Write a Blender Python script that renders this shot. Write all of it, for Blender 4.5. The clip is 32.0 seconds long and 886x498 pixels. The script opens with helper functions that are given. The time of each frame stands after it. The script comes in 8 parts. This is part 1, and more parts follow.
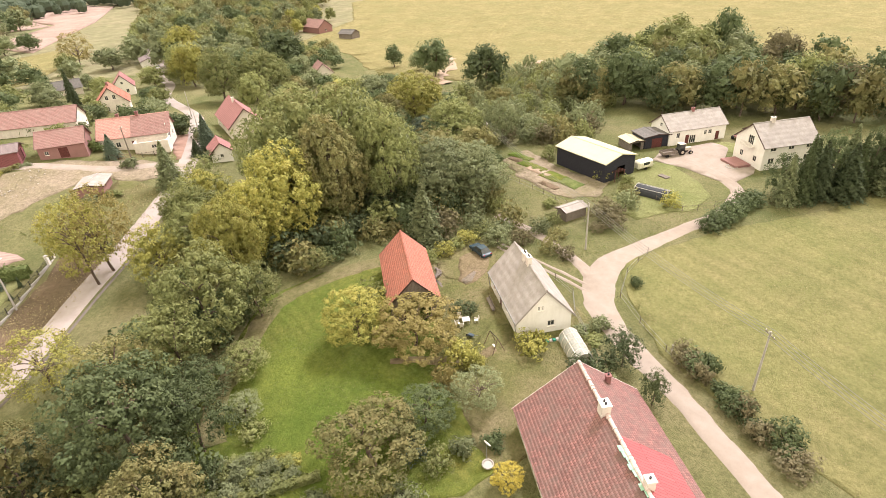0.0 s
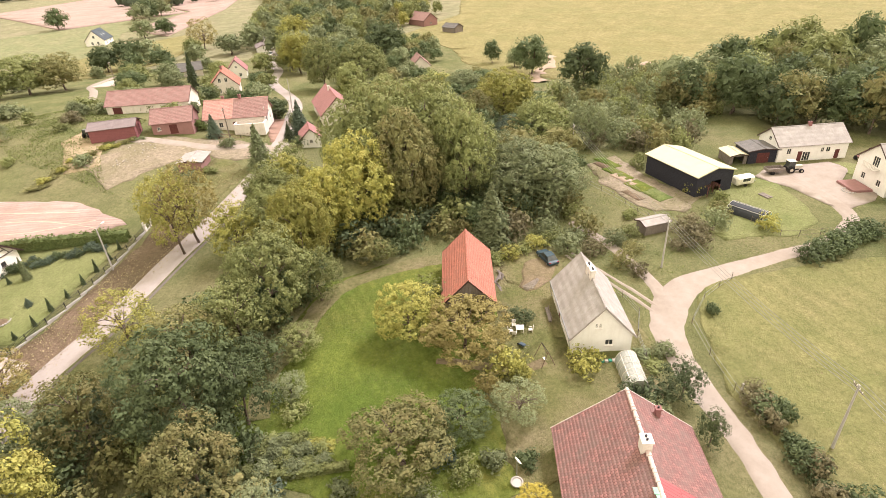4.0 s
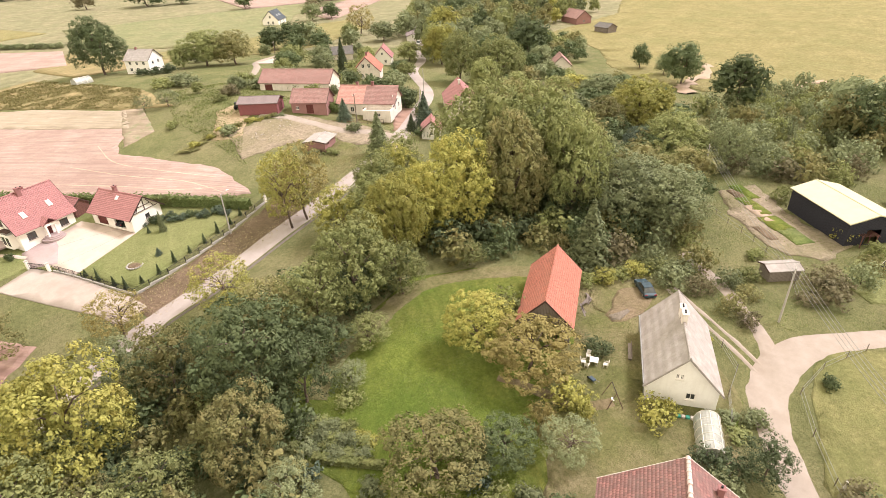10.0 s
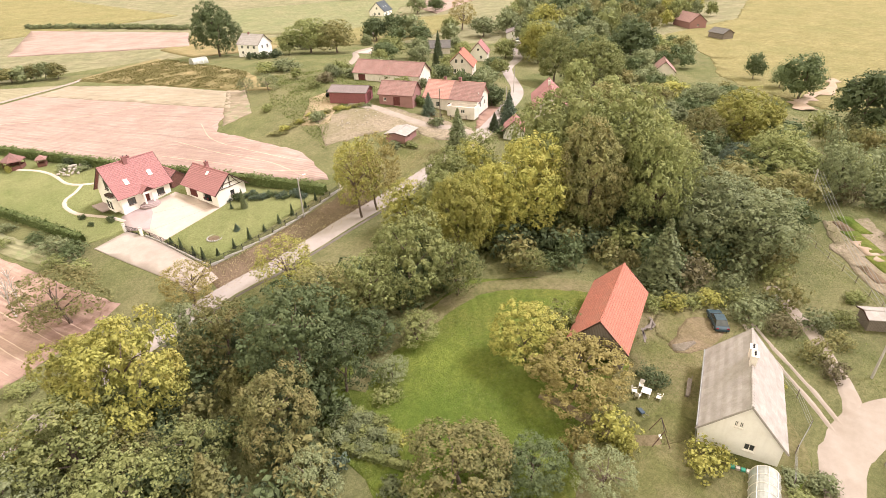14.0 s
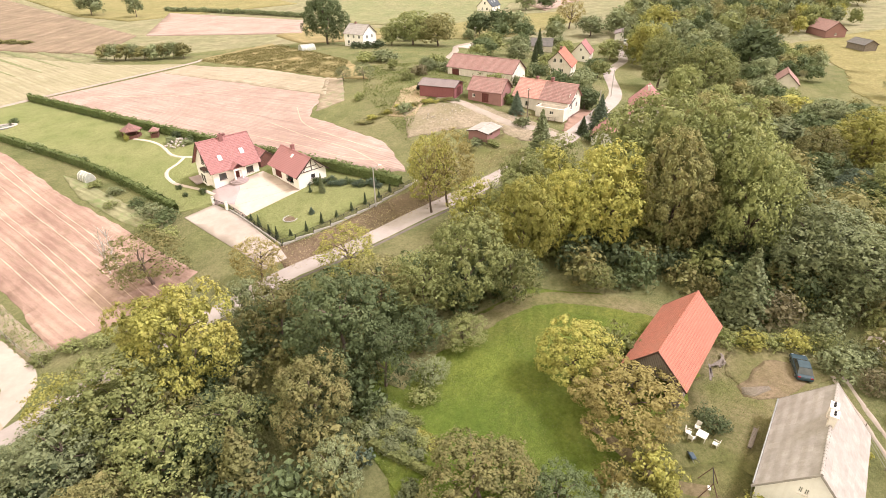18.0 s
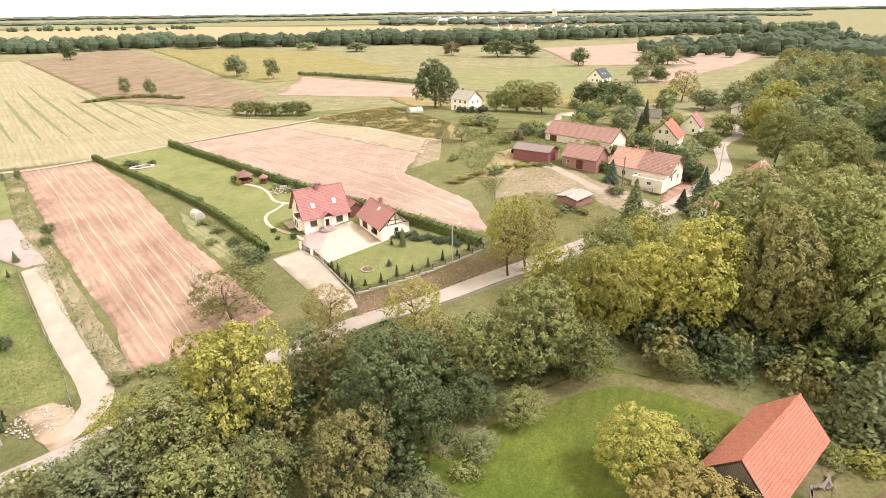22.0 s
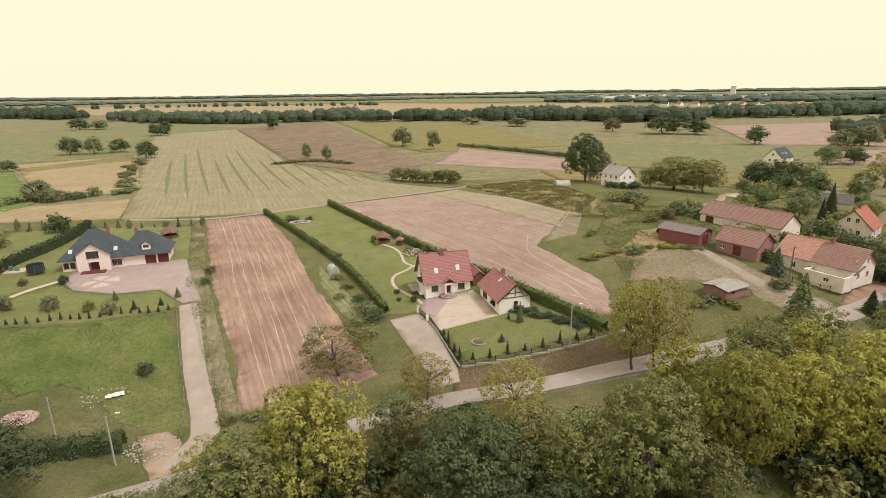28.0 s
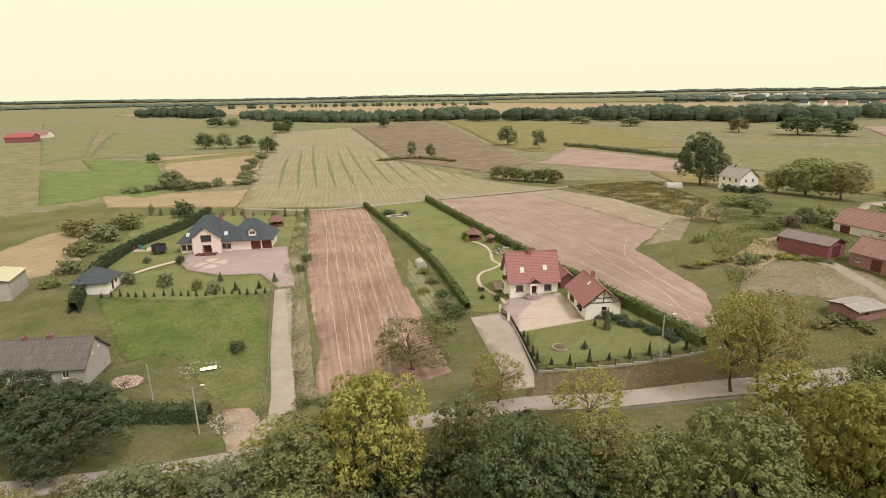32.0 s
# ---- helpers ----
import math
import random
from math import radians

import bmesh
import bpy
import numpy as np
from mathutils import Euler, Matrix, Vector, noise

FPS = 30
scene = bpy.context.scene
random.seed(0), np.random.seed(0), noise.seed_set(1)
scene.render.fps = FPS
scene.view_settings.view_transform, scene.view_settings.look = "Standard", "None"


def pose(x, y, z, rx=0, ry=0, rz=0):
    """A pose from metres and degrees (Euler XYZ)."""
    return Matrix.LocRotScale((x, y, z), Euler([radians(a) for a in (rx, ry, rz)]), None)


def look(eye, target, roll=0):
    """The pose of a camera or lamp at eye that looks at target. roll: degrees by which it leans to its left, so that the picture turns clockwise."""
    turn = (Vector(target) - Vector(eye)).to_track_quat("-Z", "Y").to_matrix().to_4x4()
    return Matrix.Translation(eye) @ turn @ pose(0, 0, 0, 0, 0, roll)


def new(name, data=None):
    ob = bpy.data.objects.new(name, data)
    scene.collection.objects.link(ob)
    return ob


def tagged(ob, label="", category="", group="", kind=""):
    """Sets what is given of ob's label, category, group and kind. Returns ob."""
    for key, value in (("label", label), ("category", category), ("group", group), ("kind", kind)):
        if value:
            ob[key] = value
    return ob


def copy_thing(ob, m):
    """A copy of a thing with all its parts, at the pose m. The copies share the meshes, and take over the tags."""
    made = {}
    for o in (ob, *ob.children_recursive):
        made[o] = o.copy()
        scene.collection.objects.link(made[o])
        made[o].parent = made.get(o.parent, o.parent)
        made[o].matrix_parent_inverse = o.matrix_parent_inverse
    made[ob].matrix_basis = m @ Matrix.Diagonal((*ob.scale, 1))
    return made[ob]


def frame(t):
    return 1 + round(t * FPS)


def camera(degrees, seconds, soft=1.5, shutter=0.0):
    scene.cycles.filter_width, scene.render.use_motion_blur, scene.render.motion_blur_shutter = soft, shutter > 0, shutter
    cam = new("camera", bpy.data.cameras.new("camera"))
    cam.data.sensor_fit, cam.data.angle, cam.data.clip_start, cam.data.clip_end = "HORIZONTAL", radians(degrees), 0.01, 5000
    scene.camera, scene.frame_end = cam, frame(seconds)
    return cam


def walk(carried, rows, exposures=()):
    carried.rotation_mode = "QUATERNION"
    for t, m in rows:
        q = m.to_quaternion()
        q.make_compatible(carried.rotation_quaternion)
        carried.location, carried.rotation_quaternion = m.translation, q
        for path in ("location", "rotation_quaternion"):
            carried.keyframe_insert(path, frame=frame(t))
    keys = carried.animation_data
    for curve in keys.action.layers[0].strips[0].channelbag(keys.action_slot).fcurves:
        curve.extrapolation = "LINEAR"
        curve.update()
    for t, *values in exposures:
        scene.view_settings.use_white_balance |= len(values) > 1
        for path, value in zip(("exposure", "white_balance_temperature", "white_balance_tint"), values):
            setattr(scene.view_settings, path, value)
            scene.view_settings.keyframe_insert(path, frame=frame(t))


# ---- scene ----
cam = camera(78.08, 32.0, 0.55)

# seconds, place of the aircraft, heading to the left of +y, tilt, lean
PATH = [
    (0, -14.61, 8.81, 45.15, -74.88, -30.04, -3.83),
    (0.5, -14.36, 8.39, 45.35, -73.29, -30.19, -3.92),
    (1, -14.02, 7.98, 45.30, -71.76, -30.12, -3.95),
    (1.5, -13.71, 7.60, 45.26, -70.13, -30.05, -3.91),
    (2, -13.40, 7.19, 45.20, -68.85, -30.00, -3.87),
    (2.5, -13.01, 6.80, 45.07, -67.74, -30.00, -3.80),
    (4.5, -11.47, 5.21, 44.78, -62.65, -29.85, -3.71),
    (5, -11.07, 4.89, 44.75, -61.26, -29.83, -3.64),
    (5.5, -10.66, 4.53, 44.78, -59.88, -29.81, -3.58),
    (6, -10.24, 4.23, 44.79, -58.36, -29.79, -3.51),
    (6.5, -9.80, 3.97, 44.81, -57.04, -29.81, -3.42),
    (7, -9.39, 3.70, 44.84, -55.93, -29.81, -3.30),
    (7.5, -8.97, 3.41, 44.84, -54.97, -29.79, -3.20),
    (8, -8.55, 3.16, 44.89, -53.94, -29.80, -3.06),
    (8.5, -8.10, 2.88, 44.99, -52.74, -29.86, -2.94),
    (9, -7.68, 2.53, 45.07, -51.29, -29.83, -2.83),
    (9.5, -7.17, 2.23, 45.09, -50.21, -29.78, -2.76),
    (10, -6.74, 2.02, 45.18, -48.79, -29.78, -2.68),
    (10.5, -6.22, 1.79, 45.22, -47.14, -29.75, -2.58),
    (11, -5.75, 1.60, 45.20, -46.07, -29.77, -2.52),
    (11.5, -5.30, 1.40, 45.14, -45.04, -29.79, -2.39),
    (12, -4.87, 1.25, 45.13, -43.89, -29.82, -2.30),
    (12.5, -4.50, 1.12, 45.12, -42.49, -29.85, -2.12),
    (13, -4.00, 0.96, 45.13, -40.97, -29.84, -1.93),
    (13.5, -3.54, 0.80, 45.13, -39.73, -29.84, -1.81),
    (15.5, -1.56, 0.32, 45.11, -34.88, -29.91, -1.29),
    (16, -1.04, 0.24, 45.07, -33.39, -29.93, -1.13),
    (16.5, -0.60, 0.14, 45.01, -32.07, -29.97, -1.08),
    (17, -0.00, -0.00, 45.00, -30.61, -29.99, -1.04),
    (17.5, 0.65, -0.03, 44.90, -29.33, -30.00, -1.04),
    (18, 1.29, 0.00, 44.80, -27.91, -30.04, -0.92),
    (18.5, 1.90, 0.01, 44.69, -26.67, -30.04, -0.93),
    (19, 2.47, -0.00, 44.60, -25.56, -30.06, -0.80),
    (19.5, 2.98, -0.03, 44.41, -24.16, -29.96, -0.81),
    (20, 3.57, 0.05, 44.26, -22.46, -29.08, -0.81),
    (20.5, 4.10, 0.07, 44.08, -21.23, -27.75, -0.82),
    (21, 4.59, 0.16, 43.88, -19.69, -26.26, -0.79),
    (21.5, 5.11, 0.32, 43.64, -18.32, -24.89, -0.69),
    (22, 5.80, 0.41, 43.44, -16.60, -23.40, -0.69),
    (22.5, 6.40, 0.54, 43.23, -15.34, -22.03, -0.67),
    (23, 6.93, 0.85, 43.16, -14.21, -20.58, -0.61),
    (23.5, 7.58, 1.28, 43.17, -12.82, -20.23, -0.61),
    (24, 8.14, 1.57, 43.14, -11.26, -17.85, -0.61),
    (24.5, 8.65, 1.72, 42.98, -9.77, -16.48, -0.59),
    (25, 9.13, 2.01, 42.94, -8.04, -16.50, -0.54),
    (25.5, 9.65, 2.28, 42.87, -6.86, -16.55, -0.61),
    (27.5, 11.69, 3.61, 42.32, -2.27, -15.98, -0.71),
    (28, 12.26, 4.08, 42.17, -0.12, -15.91, -0.74),
    (28.5, 12.82, 4.41, 42.04, 1.35, -15.87, -0.77),
    (29, 13.29, 4.72, 41.94, 2.75, -15.88, -0.85),
    (29.5, 13.67, 5.05, 41.80, 4.18, -15.88, -0.92),
    (30, 14.15, 5.42, 41.60, 5.65, -15.85, -0.92),
    (30.5, 14.63, 5.79, 41.40, 6.98, -15.81, -1.00),
    (31, 15.11, 6.21, 41.12, 8.38, -15.74, -1.01),
    (31.5, 15.51, 6.59, 40.85, 9.83, -15.71, -1.06),
    (32, 15.95, 6.99, 40.60, 11.24, -15.70, -1.06),
]


def flown(x, y, z, heading, tilt, lean):
    h, p = radians(heading), radians(tilt)
    ahead = Vector((-math.sin(h) * math.cos(p), math.cos(h) * math.cos(p), math.sin(p)))
    eye = Vector((x, y, z))
    return look(eye, eye + ahead, lean)


EXPOSURES = [(0.0, 1.1, 6300, 20), (5.0, 1.06, 6300, 20), (11.0, 1.0, 6300, 20), (16.0, 1.06, 6300, 20), (20.0, 1.06, 6300, 19), (22.0, 1.0, 6360, 16), (23.5, 0.6, 6400, 14), (24.2, 0.45, 6410, 13), (25.0, 0.16, 6420, 12), (32.0, 0.04, 6420, 12)]
walk(cam, [(row[0], flown(*row[1:])) for row in PATH], EXPOSURES)

# ---- light: a bright overcast sky with a veiled sun ----
SUN_AZ, SUN_EL = 118.0, 54.0          # degrees clockwise from +y, degrees above the horizon
world = bpy.data.worlds.new("overcast_sky")
world.use_nodes = True
scene.world = world
wn = world.node_tree.nodes
sky = wn.new("ShaderNodeTexSky")
sky.sky_type, sky.sun_disc = "NISHITA", False
sky.sun_elevation, sky.sun_rotation = radians(SUN_EL), radians(SUN_AZ)
sky.air_density, sky.dust_density = 1.0, 4.0
dim = wn.new("ShaderNodeMix")
dim.data_type = "RGBA"
dim.inputs[0].default_value = 0.93
dim.inputs[7].default_value = (9.6, 9.3, 6.45, 1)   # the cloud sheet, pale cream
world.node_tree.links.new(sky.outputs[0], dim.inputs[6])
world.node_tree.links.new(dim.outputs[2], wn["Background"].inputs[0])
wn["Background"].inputs[1].default_value = 0.105
lamp = bpy.data.lights.new("sun", "SUN")
lamp.energy, lamp.angle, lamp.color = 2.3, radians(14), (1.0, 0.985, 0.97)
sun = new("sun", lamp)
sun.matrix_world = look((0, 0, 300), (-math.sin(radians(SUN_AZ)) * math.cos(radians(SUN_EL)), -math.cos(radians(SUN_AZ)) * math.cos(radians(SUN_EL)), 300 - math.sin(radians(SUN_EL))))

rnd = random.Random(7)


# ---- the lie of the land ----
def bump(x, y, a, b, s, h):
    return h * math.exp(-((x - a) ** 2 + (y - b) ** 2) / (2 * s * s))


def land(x, y):
    """Height of the ground at a place."""
    r = math.hypot(x - 10, y - 20)
    z = bump(x, y, 74, 122, 32, 6.5) + bump(x, y, 75, 190, 45, 6.0) + bump(x, y, -30, 75, 30, -6.0)
    z += 0.0095 * max(0.0, r - 250)
    if r > 300:
        z += min(1, (r - 300) / 500) * 5 * noise.noise(Vector((x / 420, y / 420, 0.3)))
    return z


# ---- materials ----
def srgb(r, g, b):
    r, b = r * 1.01, b * 0.68 + 0.36 * 0.46 * (r + g)
    return tuple(((c / 255 + 0.055) / 1.055) ** 2.4 if c > 10 else c / 255 / 12.92 for c in (r, g, b)) + (1,)


class Shade:
    """A small builder for node materials."""

    def __init__(self, name, rough=0.9, metal=0.0, spec=0.3):
        self.mat = bpy.data.materials.new(name)
        self.mat.use_nodes = True
        self.tree = self.mat.node_tree
        self.bsdf = self.tree.nodes["Principled BSDF"]
        self.bsdf.inputs["Roughness"].default_value = rough
        self.bsdf.inputs["Metallic"].default_value = metal
        self.bsdf.inputs["Specular IOR Level"].default_value = spec
        self.where = {}

    def node(self, kind, **settings):
        return self.tree.nodes.new(kind)

    def link(self, a, b):
        self.tree.links.new(a, b)

    def place(self, world_space=False, turn=0.0, stretch=(1, 1, 1)):
        key = (world_space, turn, stretch)
        if key not in self.where:
            if world_space:
                src = self.node("ShaderNodeNewGeometry").outputs["Position"]
            else:
                src = self.node("ShaderNodeTexCoord").outputs["Object"]
            m = self.node("ShaderNodeMapping")
            m.vector_type = "TEXTURE"
            m.inputs["Rotation"].default_value = (0, 0, radians(-turn))
            m.inputs["Scale"].default_value = tuple(1 / v for v in stretch)
            self.link(src, m.inputs[0])
            self.where[key] = m.outputs[0]
        return self.where[key]

    def grain(self, scale, detail=4.0, rough=0.6, low=0.35, high=0.65, **where):
        n = self.node("ShaderNodeTexNoise")
        n.inputs["Scale"].default_value, n.inputs["Detail"].default_value, n.inputs["Roughness"].default_value = scale, detail, rough
        self.link(self.place(**where), n.inputs["Vector"])
        r = self.node("ShaderNodeMapRange")
        r.inputs[1].default_value, r.inputs[2].default_value = low, high
        self.link(n.outputs[0], r.inputs[0])
        return r.outputs[0]

    def rows(self, spacing, axis="X", warp=0.0, low=0.3, high=0.7, **where):
        w = self.node("ShaderNodeTexWave")
        w.bands_direction = axis
        w.inputs["Scale"].default_value = 0.314 / spacing
        w.inputs["Distortion"].default_value, w.inputs["Detail"].default_value, w.inputs["Detail Scale"].default_value = warp, 3.0, 1.5
        self.link(self.place(**where), w.inputs["Vector"])
        r = self.node("ShaderNodeMapRange")
        r.inputs[1].default_value, r.inputs[2].default_value = low, high
        self.link(w.outputs["Fac"], r.inputs[0])
        return r.outputs[0]

    def mix(self, a, b, fac):
        m = self.node("ShaderNodeMix")
        m.data_type = "RGBA"
        for value, socket in ((fac, m.inputs[0]), (a, m.inputs[6]), (b, m.inputs[7])):
            if isinstance(value, (tuple, float, int)):
                socket.default_value = value
            else:
                self.link(value, socket)
        return m.outputs[2]

    def times(self, a, b):
        m = self.node("ShaderNodeMath")
        m.operation = "MULTIPLY"
        for value, socket in ((a, m.inputs[0]), (b, m.inputs[1])):
            if isinstance(value, (float, int)):
                socket.default_value = value
            else:
                self.link(value, socket)
        return m.outputs[0]

    def colour(self, c):
        if isinstance(c, tuple):
            self.bsdf.inputs["Base Color"].default_value = c
        else:
            self.link(c, self.bsdf.inputs["Base Color"])
        return self

    def relief(self, height, strength=0.4, distance=0.05):
        b = self.node("ShaderNodeBump")
        b.inputs["Strength"].default_value, b.inputs["Distance"].default_value = strength, distance
        self.link(height, b.inputs["Height"])
        self.link(b.outputs[0], self.bsdf.inputs["Normal"])
        return self

    def island(self):
        return self.node("ShaderNodeNewGeometry").outputs["Random Per Island"]

    def each(self):
        return self.node("ShaderNodeObjectInfo").outputs["Random"]


W = dict(world_space=True)


def grass_mat(name, a, b, c, dry=0.5, fine=2.2, mow=None):
    """Grass of two greens with patches of a third colour."""
    s = Shade(name, 0.95, spec=0.1)
    g = s.mix(srgb(*a), srgb(*b), s.grain(0.11, 5, 0.65, 0.38, 0.62, **W))
    g = s.mix(g, srgb(*c), s.times(s.grain(0.045, 6, 0.7, 0.45, 0.68, **W), dry))
    g = s.mix(g, tuple(v * 0.62 for v in srgb(*a)[:3]) + (1,), s.times(s.grain(0.42, 7, 0.75, 0.5, 0.72, **W), 0.55))
    g = s.mix(g, srgb(min(255, b[0] + 16), min(255, b[1] + 14), b[2] + 10), s.times(s.grain(0.25, 7, 0.8, 0.52, 0.74, world_space=True, turn=30, stretch=(1, 0.4, 1)), 0.5))
    if mow:
        swath = s.rows(mow[0], "X", 3.0, 0.35, 0.8, world_space=True, turn=mow[1])
        g = s.mix(g, tuple(v * 0.7 for v in srgb(*a)[:3]) + (1,), s.times(s.times(swath, s.grain(0.09, 4, 0.65, 0.35, 0.6, **W)), 0.3))
    blades = s.grain(fine, 7, 0.85, 0.36, 0.66, **W)
    dark = s.mix(g, tuple(v * 0.4 for v in srgb(*a)[:3]) + (1,), 0.66)
    return s.colour(s.mix(dark, g, blades)).relief(blades, 0.7, 0.15).mat


def soil_mat(name, a, b, spacing=0.9, turn=0.0, weeds=0.0, weed=(120, 125, 70), tracks=0.0):
    """Tilled soil in rows, with paler dry patches and some weeds."""
    s = Shade(name, 0.97, spec=0.1)
    g = s.mix(srgb(*a), srgb(*b), s.grain(0.06, 6, 0.7, 0.36, 0.64, **W))
    furrow = s.rows(spacing, "X", 1.2, 0.2, 0.9, world_space=True, turn=turn)
    g = s.mix(g, tuple(v * 0.78 for v in srgb(*a)[:3]) + (1,), s.times(s.times(furrow, s.grain(0.08, 4, 0.6, 0.3, 0.7, **W)), 0.6))
    worn = s.grain(0.9, 5, 0.75, 0.5, 0.72, world_space=True, turn=turn + 2, stretch=(1, 0.04, 1))
    g = s.mix(g, tuple(v * 0.66 for v in srgb(*a)[:3]) + (1,), s.times(worn, 0.7))
    pale = s.rows(spacing * 2.4, "X", 2.5, 0.86, 0.98, world_space=True, turn=turn)
    g = s.mix(g, srgb(min(255, b[0] + 24), min(255, b[1] + 24), min(255, b[2] + 22)), s.times(s.times(pale, s.grain(0.12, 4, 0.7, 0.4, 0.65, **W)), 0.4))
    clod = s.grain(2.4, 6, 0.85, 0.5, 0.7, **W)
    g = s.mix(g, tuple(v * 0.6 for v in srgb(*a)[:3]) + (1,), s.times(clod, 0.45))
    streak = s.grain(1.1, 5, 0.75, 0.5, 0.7, world_space=True, turn=turn - 1, stretch=(1, 0.05, 1))
    g = s.mix(g, srgb(min(255, b[0] + 12), min(255, b[1] + 12), min(255, b[2] + 10)), s.times(streak, 0.45))
    if weeds:
        g = s.mix(g, srgb(*weed), s.times(s.grain(0.35, 6, 0.75, 0.5, 0.66, **W), weeds))
    if tracks:
        t = s.rows(tracks, "X", 0.6, 0.86, 0.98, world_space=True, turn=turn)
        g = s.mix(g, srgb(*weed), s.times(s.times(t, s.grain(0.03, 3, 0.6, 0.36, 0.6, **W)), 0.9))
    return s.colour(g).relief(s.grain(1.6, 6, 0.8, 0.2, 0.8, **W), 0.6, 0.12).mat


def gravel_mat(name, a, b, stain):
    s = Shade(name, 0.95, spec=0.15)
    g = s.mix(srgb(*a), srgb(*b), s.grain(0.5, 6, 0.7, 0.35, 0.65, **W))
    g = s.mix(g, srgb(*stain), s.times(s.grain(0.12, 5, 0.7, 0.5, 0.72, **W), 0.6))
    fine = s.grain(9, 4, 0.8, 0.2, 0.8, **W)
    return s.colour(s.mix(g, tuple(v * 0.7 for v in srgb(*a)[:3]) + (1,), s.times(fine, 0.35))).relief(fine, 0.4, 0.03).mat


def plaster_mat(name, a, stain, amount=0.35):
    s = Shade(name, 0.9, spec=0.2)
    g = s.mix(srgb(*a), srgb(*stain), s.times(s.grain(0.7, 6, 0.7, 0.45, 0.75), amount))
    streak = s.grain(1.6, 4, 0.7, 0.5, 0.8, stretch=(1, 1, 0.12))
    g = s.mix(g, srgb(*stain), s.times(streak, amount * 0.7))
    return s.colour(g).relief(s.grain(18, 3, 0.6, 0.3, 0.7), 0.2, 0.01).mat


def tile_mat(name, a, b, moss, mossy=0.4, row=0.34, col=0.24, rough=0.85, joint=0.4):
    """Roof tiles: rows down the slope and columns along it, each with its own tone, with lichen."""
    s = Shade(name, rough, spec=0.25)
    brick = s.node("ShaderNodeTexBrick")
    brick.offset = 0.5
    brick.inputs["Scale"].default_value = 1.0
    brick.inputs["Mortar Size"].default_value = 0.025
    brick.inputs["Mortar Smooth"].default_value = 0.3
    brick.inputs["Brick Width"].default_value, brick.inputs["Row Height"].default_value = col, row
    brick.inputs["Color1"].default_value, brick.inputs["Color2"].default_value = srgb(*a), srgb(*b)
    brick.inputs["Mortar"].default_value = tuple(v * joint for v in srgb(*a)[:3]) + (1,)
    s.link(s.place(), brick.inputs["Vector"])
    g = s.mix(brick.outputs["Color"], srgb(*moss), s.times(s.grain(0.55, 6, 0.75, 0.42, 0.72), mossy))
    g = s.mix(g, tuple(v * 0.6 for v in srgb(*a)[:3]) + (1,), s.times(s.grain(3.5, 5, 0.8, 0.5, 0.8), 0.5))
    wave = s.rows(row, "Y", 0.0, 0.0, 1.0)
    return s.colour(g).relief(wave, 0.5, 0.05).mat


def wood_mat(name, a, b, board=0.16, axis="X"):
    s = Shade(name, 0.85, spec=0.2)
    g = s.mix(srgb(*a), srgb(*b), s.grain(2.5, 6, 0.7, 0.3, 0.7, stretch=(4, 4, 0.3)))
    seam = s.rows(board, axis, 0.0, 0.0, 0.12)
    g = s.mix(tuple(v * 0.35 for v in srgb(*a)[:3]) + (1,), g, seam)
    return s.colour(g).relief(seam, 0.4, 0.02).mat


def plain_mat(name, a, b=None, rough=0.6, metal=0.0, scale=1.5, spec=0.3):
    s = Shade(name, rough, metal, spec)
    b = b or tuple(v * 0.82 for v in a)
    return s.colour(s.mix(srgb(*a), srgb(*b), s.grain(scale, 5, 0.7, 0.35, 0.7))).mat


def leaf_mat(name, a, b, c, turn=0.35):
    """Foliage: every leaf its own tone, whole sprays of a third colour, each plant a little different."""
    s = Shade(name, 0.7, spec=0.2)
    g = s.mix(tuple(v * 0.66 for v in srgb(*a)[:3]) + (1,), srgb(*b), s.grain(3.4, 4, 0.85, 0.3, 0.62))
    g = s.mix(g, srgb(*c), s.times(s.grain(0.33, 4, 0.7, 0.46, 0.68), turn))
    g = s.mix(g, tuple(v * 0.62 for v in srgb(*a)[:3]) + (1,), s.times(s.grain(0.8, 3, 0.6, 0.5, 0.7), 0.4))
    tone = s.node("ShaderNodeHueSaturation")
    span = s.node("ShaderNodeMapRange")
    span.inputs[3].default_value, span.inputs[4].default_value = 0.78, 1.22
    s.link(s.each(), span.inputs[0])
    s.link(span.outputs[0], tone.inputs["Value"])
    s.link(g, tone.inputs["Color"])
    s.colour(tone.outputs[0])
    thin = s.node("ShaderNodeBsdfTranslucent")
    s.link(tone.outputs[0], thin.inputs["Color"])
    both = s.node("ShaderNodeMixShader")
    both.inputs[0].default_value = 0.32
    s.link(s.bsdf.outputs[0], both.inputs[1])
    s.link(thin.outputs[0], both.inputs[2])
    s.link(both.outputs[0], s.tree.nodes["Material Output"].inputs[0])
    return s.mat


GRASS = grass_mat("rough_grass", (106, 110, 52), (132, 129, 69), (156, 141, 94), 0.55)
LAWN = grass_mat("mown_lawn", (128, 134, 62), (146, 147, 76), (160, 152, 90), 0.4, 3.0)
LUSH = grass_mat("lush_meadow", (96, 114, 20), (122, 132, 28), (150, 136, 50), 0.7, mow=(1.7, 40))
PASTURE = grass_mat("dry_pasture", (138, 128, 64), (154, 143, 77), (126, 126, 60), 0.6, 0.7)
PALE = soil_mat("pale_dry_strip", (148, 134, 104), (164, 149, 120), 1.2, -24, 0.3, (136, 130, 84))
WEEDS = grass_mat("weedy_ground", (102, 118, 42), (130, 138, 57), (160, 147, 90), 0.75, 1.6)
